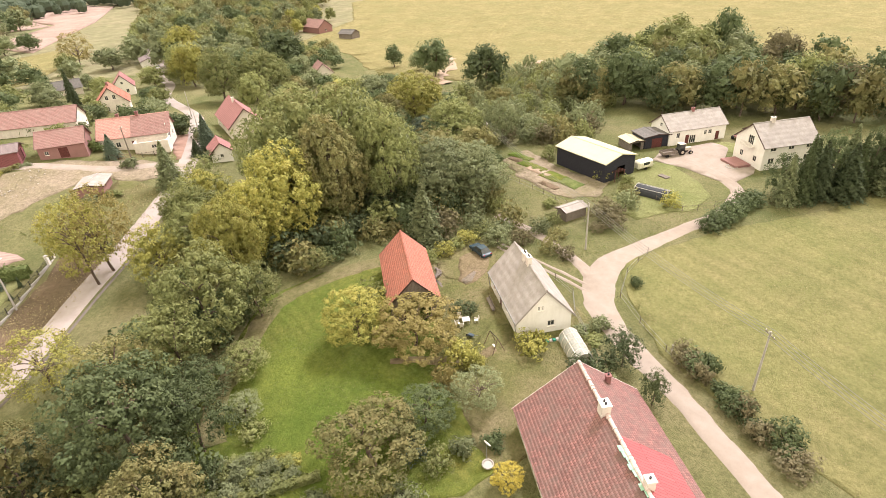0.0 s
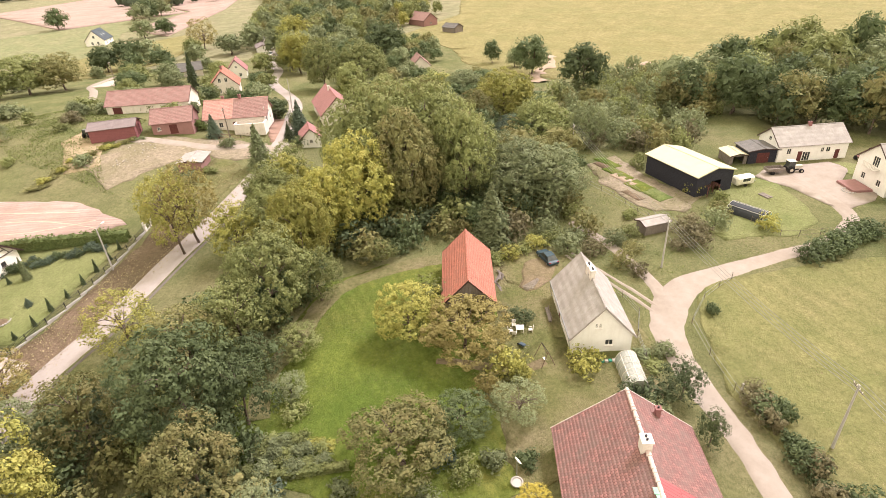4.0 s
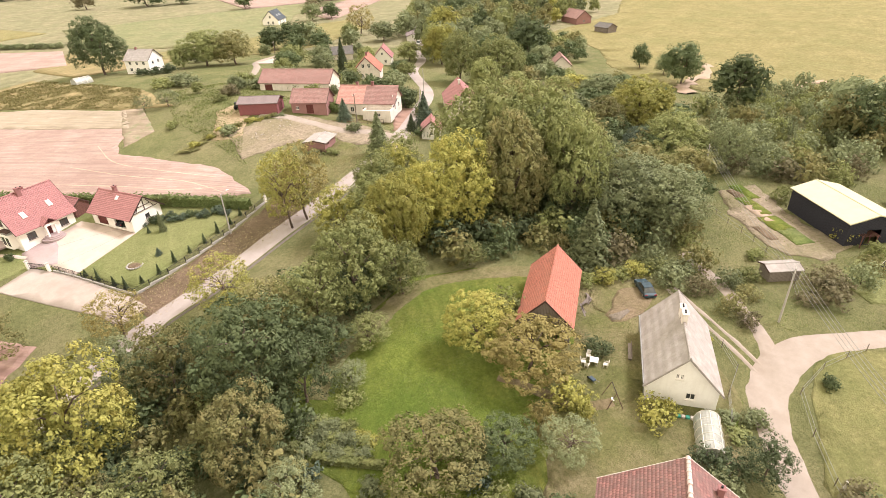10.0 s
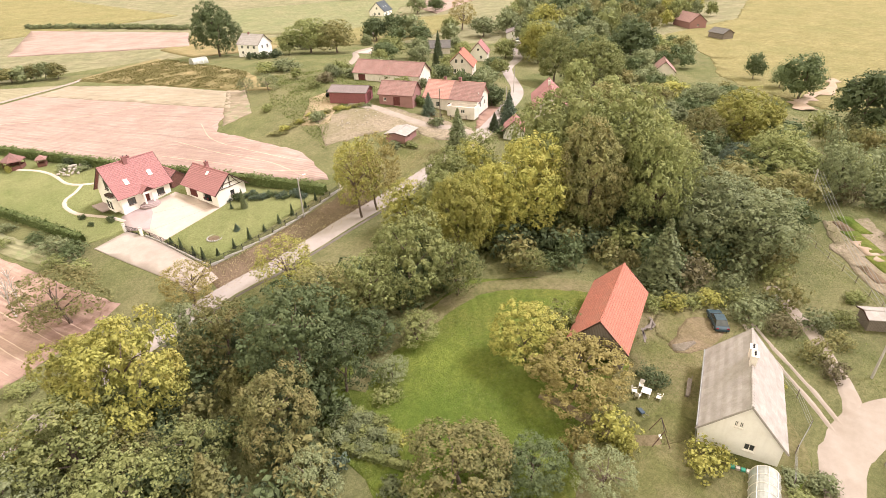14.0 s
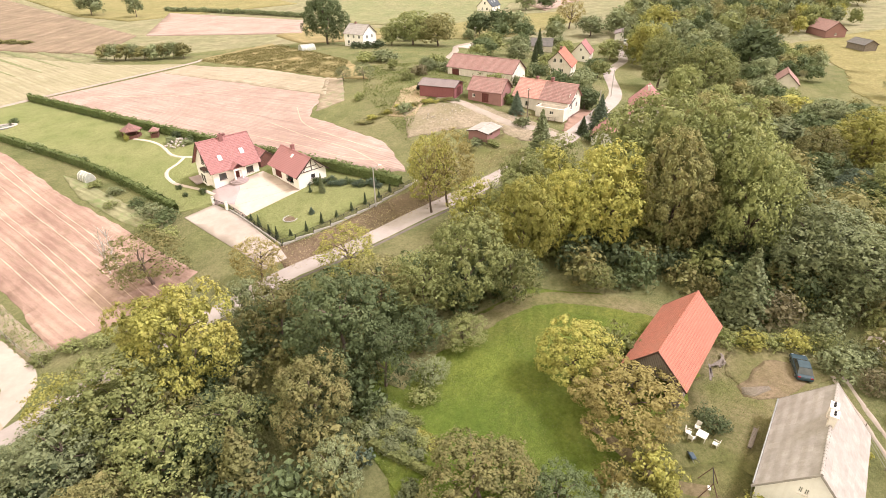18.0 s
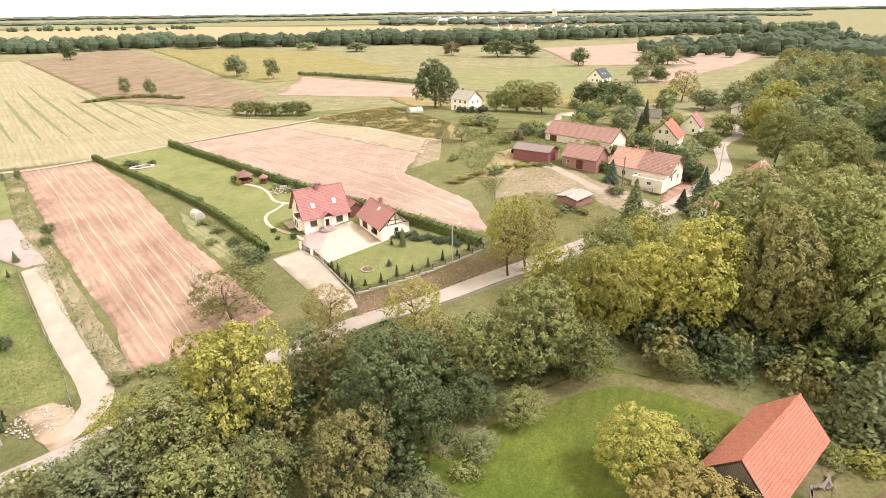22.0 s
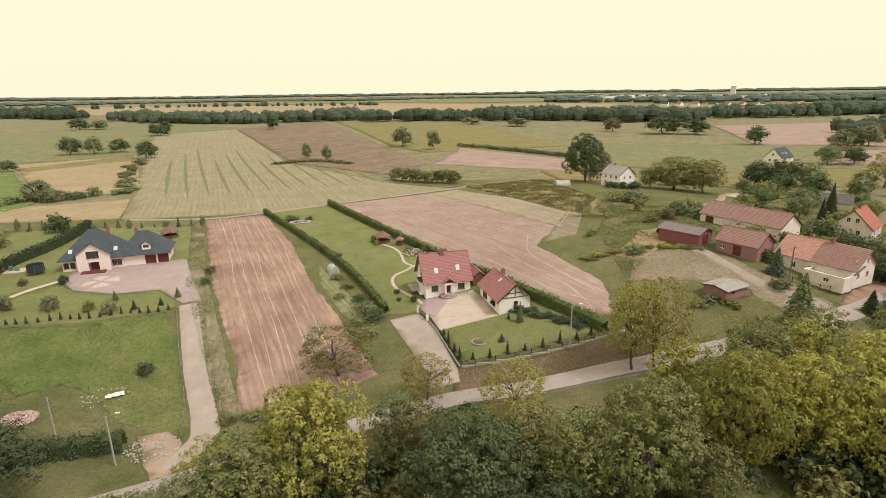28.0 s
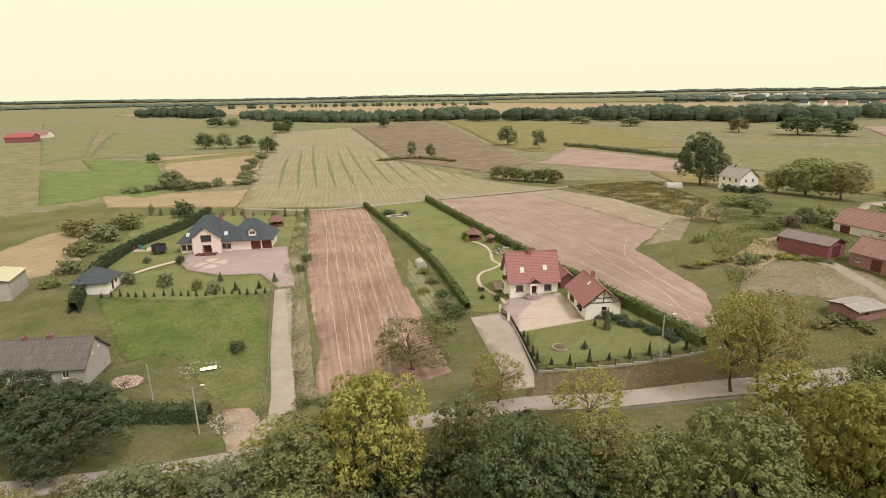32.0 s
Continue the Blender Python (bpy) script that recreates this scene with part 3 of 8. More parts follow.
def lobed(seed, lobes, clumps, per, rx, rz, z0, tuft, lobe=0.45, egg=0.0, core=0.56):
    """Leaves of a crown: rounded tufts set close over the faces of uneven limbs, with coarse inner foliage behind them."""
    rng = np.random.default_rng(seed)
    cs, rs = [(0.0, 0.0, z0 + 0.06 * rz)], [np.array([0.62 * rx, 0.62 * rx, 0.78 * rz])]
    for k in range(lobes):
        a = k * 2.399 + rng.uniform(-0.5, 0.5)
        h = 0.98 - 1.8 * (k + 0.5) / lobes + rng.uniform(-0.1, 0.1)
        w = math.sqrt(max(0.03, 1 - min(1, abs(h)) ** 2.2)) * rng.uniform(0.56, 0.78) * (1 - egg * max(0, h))
        cs.append((w * math.cos(a) * rx, w * math.sin(a) * rx, z0 + h * 0.64 * rz))
        r = lobe * rng.uniform(0.68, 1.12)
        rs.append(np.array([r * rx, r * rx, r * rx * rng.uniform(0.85, 1.2)]))
    cs = np.array(cs)
    c, w = [], []
    for k in range(lobes + 1):
        many = clumps * 3 if k == 0 else clumps
        i = np.arange(many)
        up = 1 - 1.8 * (i + 0.5) / many
        turn = i * 2.39996 + rng.uniform(0, 6.28)
        flat = np.sqrt(np.maximum(0, 1 - up * up))
        d = np.stack([flat * np.cos(turn), flat * np.sin(turn), up], 1) + rng.normal(0, 0.12, (many, 3))
        d /= np.linalg.norm(d, axis=1)[:, None]
        p = cs[k] + d * rs[k] * rng.uniform(0.9, 1.08, many)[:, None]
        keep = p[:, 2] > 0.1
        for j in range(lobes + 1):
            if j != k:
                keep &= (((p - cs[j]) / rs[j]) ** 2).sum(1) > 0.86
        for q, out in zip(p[keep], d[keep]):
            size = tuft * rng.uniform(0.65, 1.35)
            e = rng.normal(0, 1, (per, 3)) + 0.6 * out
            e /= np.linalg.norm(e, axis=1)[:, None]
            spread = e * size * (rng.uniform(0.12, 1.25, per) ** 0.6)[:, None]
            spread[:, 2] *= 0.8
            c.append(q + spread)
            w.append(e + 0.3 * out + np.array([0, 0, 0.35]))
    shell = ball(3 if core < 0.35 else 2, False)
    hull = np.concatenate([cs[k] + (shell + rng.normal(0, 0.2, shell.shape)) * rs[k] * core for k in range(lobes + 1)])
    hull[..., 2] = np.maximum(hull[..., 2], 0.15)
    return np.concatenate(c), np.concatenate(w), hull


def trunk_bm(height, radius, seed, reach, limbs=6, lean=0.04):
    rng = random.Random(seed)
    bm = bmesh.new()
    p, r = Vector((0, 0, -0.3)), radius * 1.3
    spine = [p]
    for k in range(5):
        q = p + Vector((rng.uniform(-lean, lean) * height, rng.uniform(-lean, lean) * height, height / 5))
        tube(bm, p, q, r, r * 0.78, 7, False)
        p, r = q, r * 0.78
        spine.append(p)
    for k in range(limbs):
        a = k * 2.4 + rng.uniform(0, 1)
        b = spine[rng.choice((2, 3, 4))]
        tip = b + Vector((math.cos(a) * reach, math.sin(a) * reach, rng.uniform(0.15, 0.4) * height))
        mid = b.lerp(tip, 0.5) + Vector((0, 0, 0.06 * height))
        tube(bm, b, mid, radius * 0.5, radius * 0.3, 5, False)
        tube(bm, mid, tip, radius * 0.3, radius * 0.08, 5, False)
    return bm


BARK = wood_mat("bark", (92, 78, 62), (120, 104, 84), 0.3)
BIRCHBARK = plain_mat("birch_bark", (206, 198, 184), (120, 108, 96), 0.9, scale=3)
GREEN = leaf_mat("green_leaves", (94, 105, 44), (153, 157, 76), (166, 156, 77))
DEEP = leaf_mat("deep_green_leaves", (69, 82, 44), (111, 122, 69), (117, 118, 64), 0.25)
YELLOW = leaf_mat("yellow_green_leaves", (118, 122, 36), (182, 178, 58), (186, 166, 54), 0.4)
OCHRE = leaf_mat("ochre_leaves", (136, 124, 47), (174, 159, 71), (143, 138, 59), 0.4)
OLIVE = leaf_mat("olive_brown_leaves", (97, 100, 46), (146, 142, 69), (159, 138, 69), 0.45)
GREYGREEN = leaf_mat("grey_green_leaves", (101, 111, 66), (147, 153, 96), (151, 146, 87), 0.3)
BLUE = leaf_mat("blue_green_needles", (80, 94, 74), (114, 126, 100), (96, 106, 80), 0.2)
NEEDLE = leaf_mat("dark_needles", (69, 80, 47), (97, 107, 66), (101, 103, 60), 0.25)
THUJA = leaf_mat("hedge_green", (88, 103, 42), (126, 138, 62), (128, 130, 66), 0.25)
LEMON = leaf_mat("lemon_yellow_leaves", (188, 170, 20), (222, 204, 48), (170, 160, 40), 0.3)
RUST = leaf_mat("rusty_leaves", (101, 96, 59), (138, 128, 82), (120, 117, 69), 0.5)


def plant(kind, seed, height, radius, lobes, clumps, per, leaf, tuft, trunk_r, base=0.12, limbs=6, lobe=0.45, egg=0.0, dense=True):
    """A template plant at the origin: trunk and crown under an Empty."""
    root = new(kind)
    root.empty_display_size = 0.3
    part("trunk", trunk_bm(height * 0.72, trunk_r, seed, radius * 0.62, limbs), BARK, root)
    rz = height * (1 - base) / 2
    c, w, hull = lobed(seed, lobes, clumps, per, radius, rz, height * base + rz, tuft, lobe, egg, 0.3 if leaf < 0.25 else 0.4 if radius > 4 and leaf < 0.33 else 0.46 if leaf < 0.33 or radius > 6 else 0.72)
    crown = new("crown", leaves("crown", c, w, leaf, GREEN, seed, flat=0.36, hull=hull if dense else None))
    crown.parent = root
    root["body_faces"] = len(hull) if dense else 0
    return root


def cone_plant(kind, seed, height, radius, n, leaf, trunk_r, tiers=14, rag=0.25):
    root = new(kind)
    root.empty_display_size = 0.3
    bm = bmesh.new()
    tube(bm, (0, 0, -0.2), (0, 0, height * 0.95), trunk_r, trunk_r * 0.2, 7)
    part("trunk", bm, BARK, root)
    rng = np.random.default_rng(seed)
    u = 1 - np.sqrt(rng.uniform(0.0, 1, n))
    tier = u * tiers % 1.0
    a = rng.uniform(0, 2 * np.pi, n)
    arm = 0.8 + 0.2 * np.sin(a * 7 + np.floor(u * tiers) * 1.7) + rng.uniform(-rag, rag, n) * 0.6
    r = radius * (1 - u) * arm * (1 - 0.45 * tier) * rng.uniform(0.55, 1.0, n) ** 0.4 + 0.04
    c = np.stack([r * np.cos(a), r * np.sin(a), height * (0.05 + 0.95 * u) - 0.1 * r], 1)
    w = np.stack([np.cos(a), np.sin(a), np.full(n, 0.35)], 1)
    crown = new("crown", leaves("crown", c, w, leaf, NEEDLE, seed))
    crown.parent = root
    return root


TEMPLATE = {
    "big": [plant("tree", s, 18, 8, 13, 44, 31, 0.4, 0.95, 0.34, 0.03, 6, 0.42, 0.25) for s in (11, 12, 13, 14)],
    "near": [plant("tree", s, 11, 4.6, 12, 36, 36, 0.23, 0.52, 0.2, 0.03, 6, 0.42, 0.2) for s in (27, 28, 29)],
    "shrub": [plant("bush", s, 3, 2, 5, 9, 9, 0.34, 0.5, 0.06, -0.15, 4, 0.45) for s in (44, 45)],
    "fine": [plant("tree", s, 11, 4.6, 10, 23, 22, 0.26, 0.66, 0.2, 0.03, 6, 0.42, 0.2) for s in (24, 25, 26)],
    "mid": [plant("tree", s, 11, 4.6, 9, 19, 17, 0.34, 0.78, 0.2, 0.05, 6, 0.44, 0.2) for s in (21, 22, 23)],
    "sparse": [plant("tree", s, 12, 5, 15, 18, 24, 0.27, 0.66, 0.2, 0.06, 16, 0.34, 0.0, False) for s in (31, 32)],
    "bush": [plant("bush", s, 3, 2, 6, 10, 13, 0.27, 0.48, 0.06, -0.15, 4, 0.45) for s in (41, 42, 43)],
    "wood": [plant("tree", s, 11, 5, 7, 12, 12, 0.48, 1.0, 0.18, 0.0, 2, 0.44, 0.3) for s in (51, 52, 53, 54)],
    "spruce": [cone_plant("spruce", s, 11, 2.5, 4200, 0.31, 0.16) for s in (61, 62)],
    "thuja": [cone_plant("thuja", 71, 2, 0.5, 330, 0.22, 0.05, 1, 0.1)],
}
SIZE = {"big": (8, 18), "fine": (4.6, 11), "near": (4.6, 11), "shrub": (2, 3), "mid": (4.6, 11), "sparse": (5, 12), "bush": (2, 3), "wood": (5, 11), "spruce": (2.5, 11), "thuja": (0.5, 2)}


def grow(kind, x, y, height, radius, material, label, group="", category=""):
    """A plant of a kind, set on the land at a size."""
    if (kind == "bush" and radius < 1.5) or (kind == "sparse" and radius < 2.5):
        kind = "shrub"
    src = TEMPLATE[kind][rnd.randrange(len(TEMPLATE[kind]))]
    r0, h0 = SIZE[kind]
    k = radius / r0
    m = pose(x, y, land(x, y) - 0.05, 0, 0, rnd.uniform(0, 360)) @ Matrix.Diagonal((k, k * rnd.uniform(0.9, 1.1), height / h0, 1))
    ob = copy_thing(src, m)
    for child in ob.children:
        if child.name.startswith("crown"):
            child.material_slots[0].link = "OBJECT"
            child.material_slots[0].material = material
    return tagged(ob, label, category or ("bush" if kind in ("bush", "shrub") else "tree"), group)


def inside(x, y, outline):
    hit = False
    for (x0, y0), (x1, y1) in zip(outline, outline[1:] + outline[:1]):
        if (y0 > y) != (y1 > y) and x < (x1 - x0) * (y - y0) / (y1 - y0) + x0:
            hit = not hit
    return hit


def wood(outline, spacing, kinds, heights, materials, label, group, ratio=0.48):
    """A stand of trees inside an outline."""
    lo = [min(p[k] for p in outline) for k in (0, 1)]
    hi = [max(p[k] for p in outline) for k in (0, 1)]
    row, y = 0, lo[1]
    while y < hi[1]:
        x = lo[0] + (row % 2) * spacing / 2
        while x < hi[0]:
            px, py = x + rnd.uniform(-0.36, 0.36) * spacing, y + rnd.uniform(-0.36, 0.36) * spacing
            if inside(px, py, outline):
                h = rnd.uniform(*heights)
                grow(rnd.choice(kinds), px, py, h, h * ratio * rnd.uniform(0.85, 1.15), rnd.choice(materials), label, group)
            x += spacing
        y += spacing * 0.87
        row += 1


def grove(name, outline, spacing, kind, heights, materials, label, category, ratio=0.48, keep=2, ragged=0.4):
    """A thicket too dense to count: the crowns of many plants joined into one mesh."""
    lo = [min(p[k] for p in outline) for k in (0, 1)]
    hi = [max(p[k] for p in outline) for k in (0, 1)]
    r0, h0 = SIZE[kind]
    shapes = []
    for src in TEMPLATE[kind]:
        me = next(c for c in src.children if c.name.startswith("crown")).data
        co = np.empty(len(me.vertices) * 3, np.float32)
        me.vertices.foreach_get("co", co)
        quads = co.reshape(-1, 4, 3)
        body = src["body_faces"]
        shapes.append((quads[:len(quads) - body][::keep], quads[len(quads) - body:]))
    rng = np.random.default_rng(int(abs(lo[0] * 7 + lo[1] * 3)) + 1)
    out, index = [], []
    row, y = 0, lo[1]
    while y < hi[1]:
        x = lo[0] + (row % 2) * spacing / 2
        while x < hi[0]:
            px, py = x + rng.uniform(-ragged, ragged) * spacing, y + rng.uniform(-ragged, ragged) * spacing
            if inside(px, py, outline):
                h = rng.uniform(*heights)
                k = h * ratio * rng.uniform(0.85, 1.15) / r0
                a = rng.uniform(0, 6.28)
                blades, body = shapes[rng.integers(len(shapes))]
                if keep > 1:
                    mid = blades.mean(1, keepdims=True)
                    blades = mid + (blades - mid) * keep ** 0.42
                q = np.concatenate([blades, body])
                q = np.stack([(q[..., 0] * math.cos(a) - q[..., 1] * math.sin(a)) * k, (q[..., 0] * math.sin(a) + q[..., 1] * math.cos(a)) * k, q[..., 2] * h / h0], -1)
                out.append(q + np.array([px, py, land(px, py) - 0.05]))
                index.append(np.full(len(q), rng.integers(len(materials)), np.int32))
            x += spacing
        y += spacing * 0.87
        row += 1
    pts = np.concatenate(out)
    n = len(pts)
    me = bpy.data.meshes.new(name)
    me.vertices.add(n * 4)
    me.vertices.foreach_set("co", pts.astype(np.float32).ravel())
    me.loops.add(n * 4)
    me.loops.foreach_set("vertex_index", np.arange(n * 4, dtype=np.int32))
    me.polygons.add(n)
    me.polygons.foreach_set("loop_start", np.arange(0, n * 4, 4, dtype=np.int32))
    for one in materials:
        me.materials.append(one)
    me.polygons.foreach_set("material_index", np.concatenate(index))
    me.update(calc_edges=True)
    return tagged(new(name, me), label, category, kind="stuff")


AUTUMN = "broadleaf tree with dense green to yellowing foliage"
# single trees round the meadow
for x, y, h, r, kind, mat, label in (
        (36.3, 34.6, 8.2, 4.4, "near", YELLOW, "round walnut tree with yellow-green leaves in the meadow"),
        (35.9, 26.6, 7.6, 5.1, "near", OCHRE, "round walnut tree with ochre autumn leaves in the meadow"),
        (18.6, 26.2, 7.2, 5.0, "near", OLIVE, "broad fruit tree with olive and brown leaves"),
        (24.2, 22.4, 5.0, 3.0, "near", DEEP, "small bluish green fruit tree"),
        (28.4, 17.7, 4.4, 3.0, "sparse", GREYGREEN, "small grey-brown thinly leaved fruit tree"),
        (29.8, 21.4, 3.0, 1.8, "bush", OCHRE, "yellowing rounded garden bush"),
        (36.8, 2.1, 5.4, 2.4, "fine", NEEDLE, "dark grey-green bushy pine beside the track"),
        (31.2, -0.8, 5.0, 1.6, "fine", DEEP, "narrow dark green tree beside the house"),
        (18.5, 13.1, 2.8, 1.4, "near", LEMON, "bright lemon-yellow rounded garden bush"),
        (37.9, 12.4, 2.6, 2.2, "bush", YELLOW, "rounded yellow-green bush by the white gable"),
        (34.3, 20.5, 3.6, 2.2, "bush", YELLOW, "light green shrub in the garden"),
        (42.6, 34.6, 4.6, 2.6, "bush", GREEN, "dense green shrub between the walnut and the barn"),
        (44.4, 22.4, 1.7, 1.8, "bush", DEEP, "clipped dark green bush near the barn")):
    grow(kind, x, y, h, r, mat, label)
# the tall row between meadow and road
for x, y, h, r, kind, mat in (
        (45.4, 57.4, 15, 4.8, "big", YELLOW), (33.9, 53.8, 14, 5.8, "near", GREEN), (59.6, 56.4, 17, 6.6, "big", YELLOW),
        (73.1, 60.2, 22, 8.8, "big", GREEN), (68.4, 50.6, 19.5, 6.4, "big", OLIVE), (79.5, 52.0, 22, 8.4, "big", GREEN), (75.0, 42.6, 19.5, 6.8, "big", GREEN),
        (78.0, 34.0, 13, 7.0, "big", GREYGREEN), (62.6, 32.7, 11, 4.2, "spruce", GREYGREEN), (79.5, 28.1, 12, 6.8, "big", GREYGREEN),
        (52.6, 57.9, 14, 5.0, "big", YELLOW), (26.9, 54.1, 11, 4.6, "fine", GREEN), (38.9, 50.2, 9, 3.8, "fine", GREEN), (44.0, 69.4, 10, 4.4, "fine", YELLOW), (55.0, 71.0, 11, 5.0, "big", GREEN), (49.4, 65.0, 11, 5.0, "big", GREEN), (62.5, 73.0, 10, 4.5, "fine", YELLOW), (67.5, 76.5, 10, 4.5, "fine", GREEN)):
    grow(kind, x, y, h, r, mat, AUTUMN, "tall tree belt beside the meadow")
for x, y, h, r, kind, mat in (
        (14.4, 50.3, 14, 6.4, "near", DEEP), (-2.4, 56.4, 16, 6.2, "near", YELLOW), (-8.8, 54.6, 11, 6.6, "near", GREEN),
        (8.3, 42.5, 10, 4.6, "near", OLIVE), (17.3, 45.0, 10, 3.8, "fine", DEEP), (22.3, 58.4, 9, 5.0, "fine", OLIVE),
        (8.8, 59.3, 11, 4.6, "fine", OLIVE), (-6.0, 44.3, 9, 4.8, "fine", GREEN), (0.2, 40.0, 8.5, 3.4, "spruce", OLIVE),
        (7.9, 34.8, 6, 2.9, "fine", GREYGREEN), (24, 49, 6, 3.2, "fine", DEEP), (-16, 50, 9, 5.2, "fine", GREYGREEN), (-5.4, 64.4, 12, 4.8, "near", YELLOW), (-15.7, 59.6, 8, 4.2, "sparse", YELLOW), (6, 66.5, 8, 3.6, "fine", GREYGREEN), (-25, 46, 9, 5.5, "fine", GREYGREEN)):
    grow(kind, x, y, h, r, mat, AUTUMN, "tree belt along the road")
for x, y, h, r, kind, mat in (
        (-5.4, 87.4, 9.5, 6.8, "sparse", OLIVE), (9.6, 76.6, 8, 4.0, "sparse", OCHRE), (21.9, 69.1, 9, 4.7, "sparse", YELLOW),
        (40.9, 78.8, 15, 4.6, "sparse", YELLOW), (44.4, 79.0, 15, 4.8, "sparse", OCHRE), (43.4, 84.4, 12, 3.6, "sparse", YELLOW)):
    grow(kind, x, y, h, r, mat, "tall roadside tree with thin yellowing leaves", "roadside trees")
for x, y, h, r, mat in ((70.8, 87.0, 10, 3.9, GREYGREEN), (86.6, 92.0, 4.4, 2.0, NEEDLE), (78.4, 106.7, 5.6, 2.5, BLUE), (92.6, 93.2, 8.5, 3.2, BLUE)):
    grow("spruce", x, y, h, r, mat, "tall narrow spruce beside the village road", "spruces")


# ---- buildings ----
CREAM = plaster_mat("cream_render", (238, 231, 218), (214, 202, 186), 0.2)
PALE_TILE = tile_mat("pale_orange_tiles", (196, 148, 120), (182, 132, 104), (176, 142, 116), 0.35, 0.4, 0.3)
WHITE = plaster_mat("white_render", (238, 233, 224), (192, 180, 164), 0.3)
OLDWALL = plaster_mat("old_render", (224, 213, 197), (164, 150, 134), 0.45)
PINKWALL = plaster_mat("pinkish_render", (230, 212, 202), (206, 184, 172), 0.2)
GREYWALL = plaster_mat("grey_render", (168, 162, 156), (136, 128, 120), 0.4)
BRICK = plaster_mat("red_brick", (152, 114, 100), (126, 94, 82), 0.5)
CONCRETE = plaster_mat("concrete", (172, 166, 156), (132, 124, 112), 0.5)
RED_TILE = tile_mat("red_roof_tiles", (172, 121, 106), (157, 108, 95), (150, 110, 97), 0.3)
ORANGE_TILE = tile_mat("orange_clay_tiles", (194, 122, 78), (166, 102, 66), (152, 108, 78), 0.75, 0.36, 0.26, joint=0.25)
OLD_TILE = tile_mat("old_brown_red_tiles", (152, 108, 91), (118, 87, 75), (116, 99, 88), 0.9, 0.36, 0.26)
RUST_TILE = tile_mat("faded_clay_tiles", (160, 122, 104), (142, 106, 90), (152, 132, 116), 0.5, 0.4, 0.3)
SLATE = tile_mat("dark_blue_grey_tiles", (86, 92, 104), (70, 76, 88), (96, 100, 106), 0.2)
ASBESTOS = tile_mat("weathered_fibre_sheets", (168, 160, 151), (156, 148, 140), (130, 121, 108), 0.75, 1.1, 0.9, 0.9, 0.88)
GREYSHEET = tile_mat("grey_corrugated_sheets", (120, 114, 108), (104, 100, 96), (92, 86, 78), 0.5, 1.4, 0.22)
PALESHEET = plain_mat("pale_cream_metal_sheets", (196, 188, 140), (184, 176, 130), 0.45, scale=0.4)
BROWNSHEET = tile_mat("brown_metal_sheets", (140, 126, 122), (128, 114, 110), (120, 104, 98), 0.3, 3.0, 0.2)
REDSHEET = tile_mat("bright_red_metal_sheets", (172, 94, 78), (160, 86, 72), (150, 90, 76), 0.25, 2.5, 0.35)
GREENSHEET = plain_mat("pale_green_metal", (150, 186, 160), (120, 160, 134), 0.6)
DARKWOOD = wood_mat("dark_blue_black_boards", (46, 46, 60), (62, 60, 72), 0.2)
REDWOOD = wood_mat("red_painted_boards", (148, 94, 84), (130, 82, 74), 0.2)
BROWNWOOD = wood_mat("brown_boards", (104, 72, 54), (126, 88, 66), 0.15)
GREYWOOD = wood_mat("weathered_grey_boards", (142, 130, 116), (116, 106, 94), 0.18)
TIMBER = wood_mat("dark_timber", (72, 56, 46), (88, 68, 54), 0.3)
DOORWOOD = wood_mat("varnished_brown_wood", (112, 66, 48), (92, 54, 42), 0.2)
TRIMWHITE = plain_mat("white_paint", (232, 226, 214), (210, 202, 188), 0.6)
DARKMETAL = plain_mat("dark_iron", (52, 50, 52), (40, 38, 40), 0.5, 0.6)
STEEL = plain_mat("galvanised_steel", (160, 160, 156), (136, 136, 132), 0.45, 0.7)
CHIMBRICK = plaster_mat("chimney_brick", (142, 100, 88), (112, 78, 68), 0.4)
LIME = plaster_mat("limewashed_chimney", (222, 212, 198), (168, 152, 138), 0.5)
glass = Shade("window_glass", 0.06, spec=0.8)
GLASS = glass.colour(glass.mix((0.03, 0.034, 0.038, 1), (0.06, 0.06, 0.062, 1), glass.grain(0.8))).mat
film = Shade("milky_plastic_film", 0.35, spec=0.4)
FILM = film.colour(film.mix(srgb(206, 206, 198), srgb(178, 178, 168), film.grain(1.5))).mat
clear = film.node("ShaderNodeBsdfTransparent")
part_clear = film.node("ShaderNodeMixShader")
part_clear.inputs[0].default_value = 0.42
film.link(film.bsdf.outputs[0], part_clear.inputs[1])
film.link(clear.outputs[0], part_clear.inputs[2])
film.link(part_clear.outputs[0], film.tree.nodes["Material Output"].inputs[0])


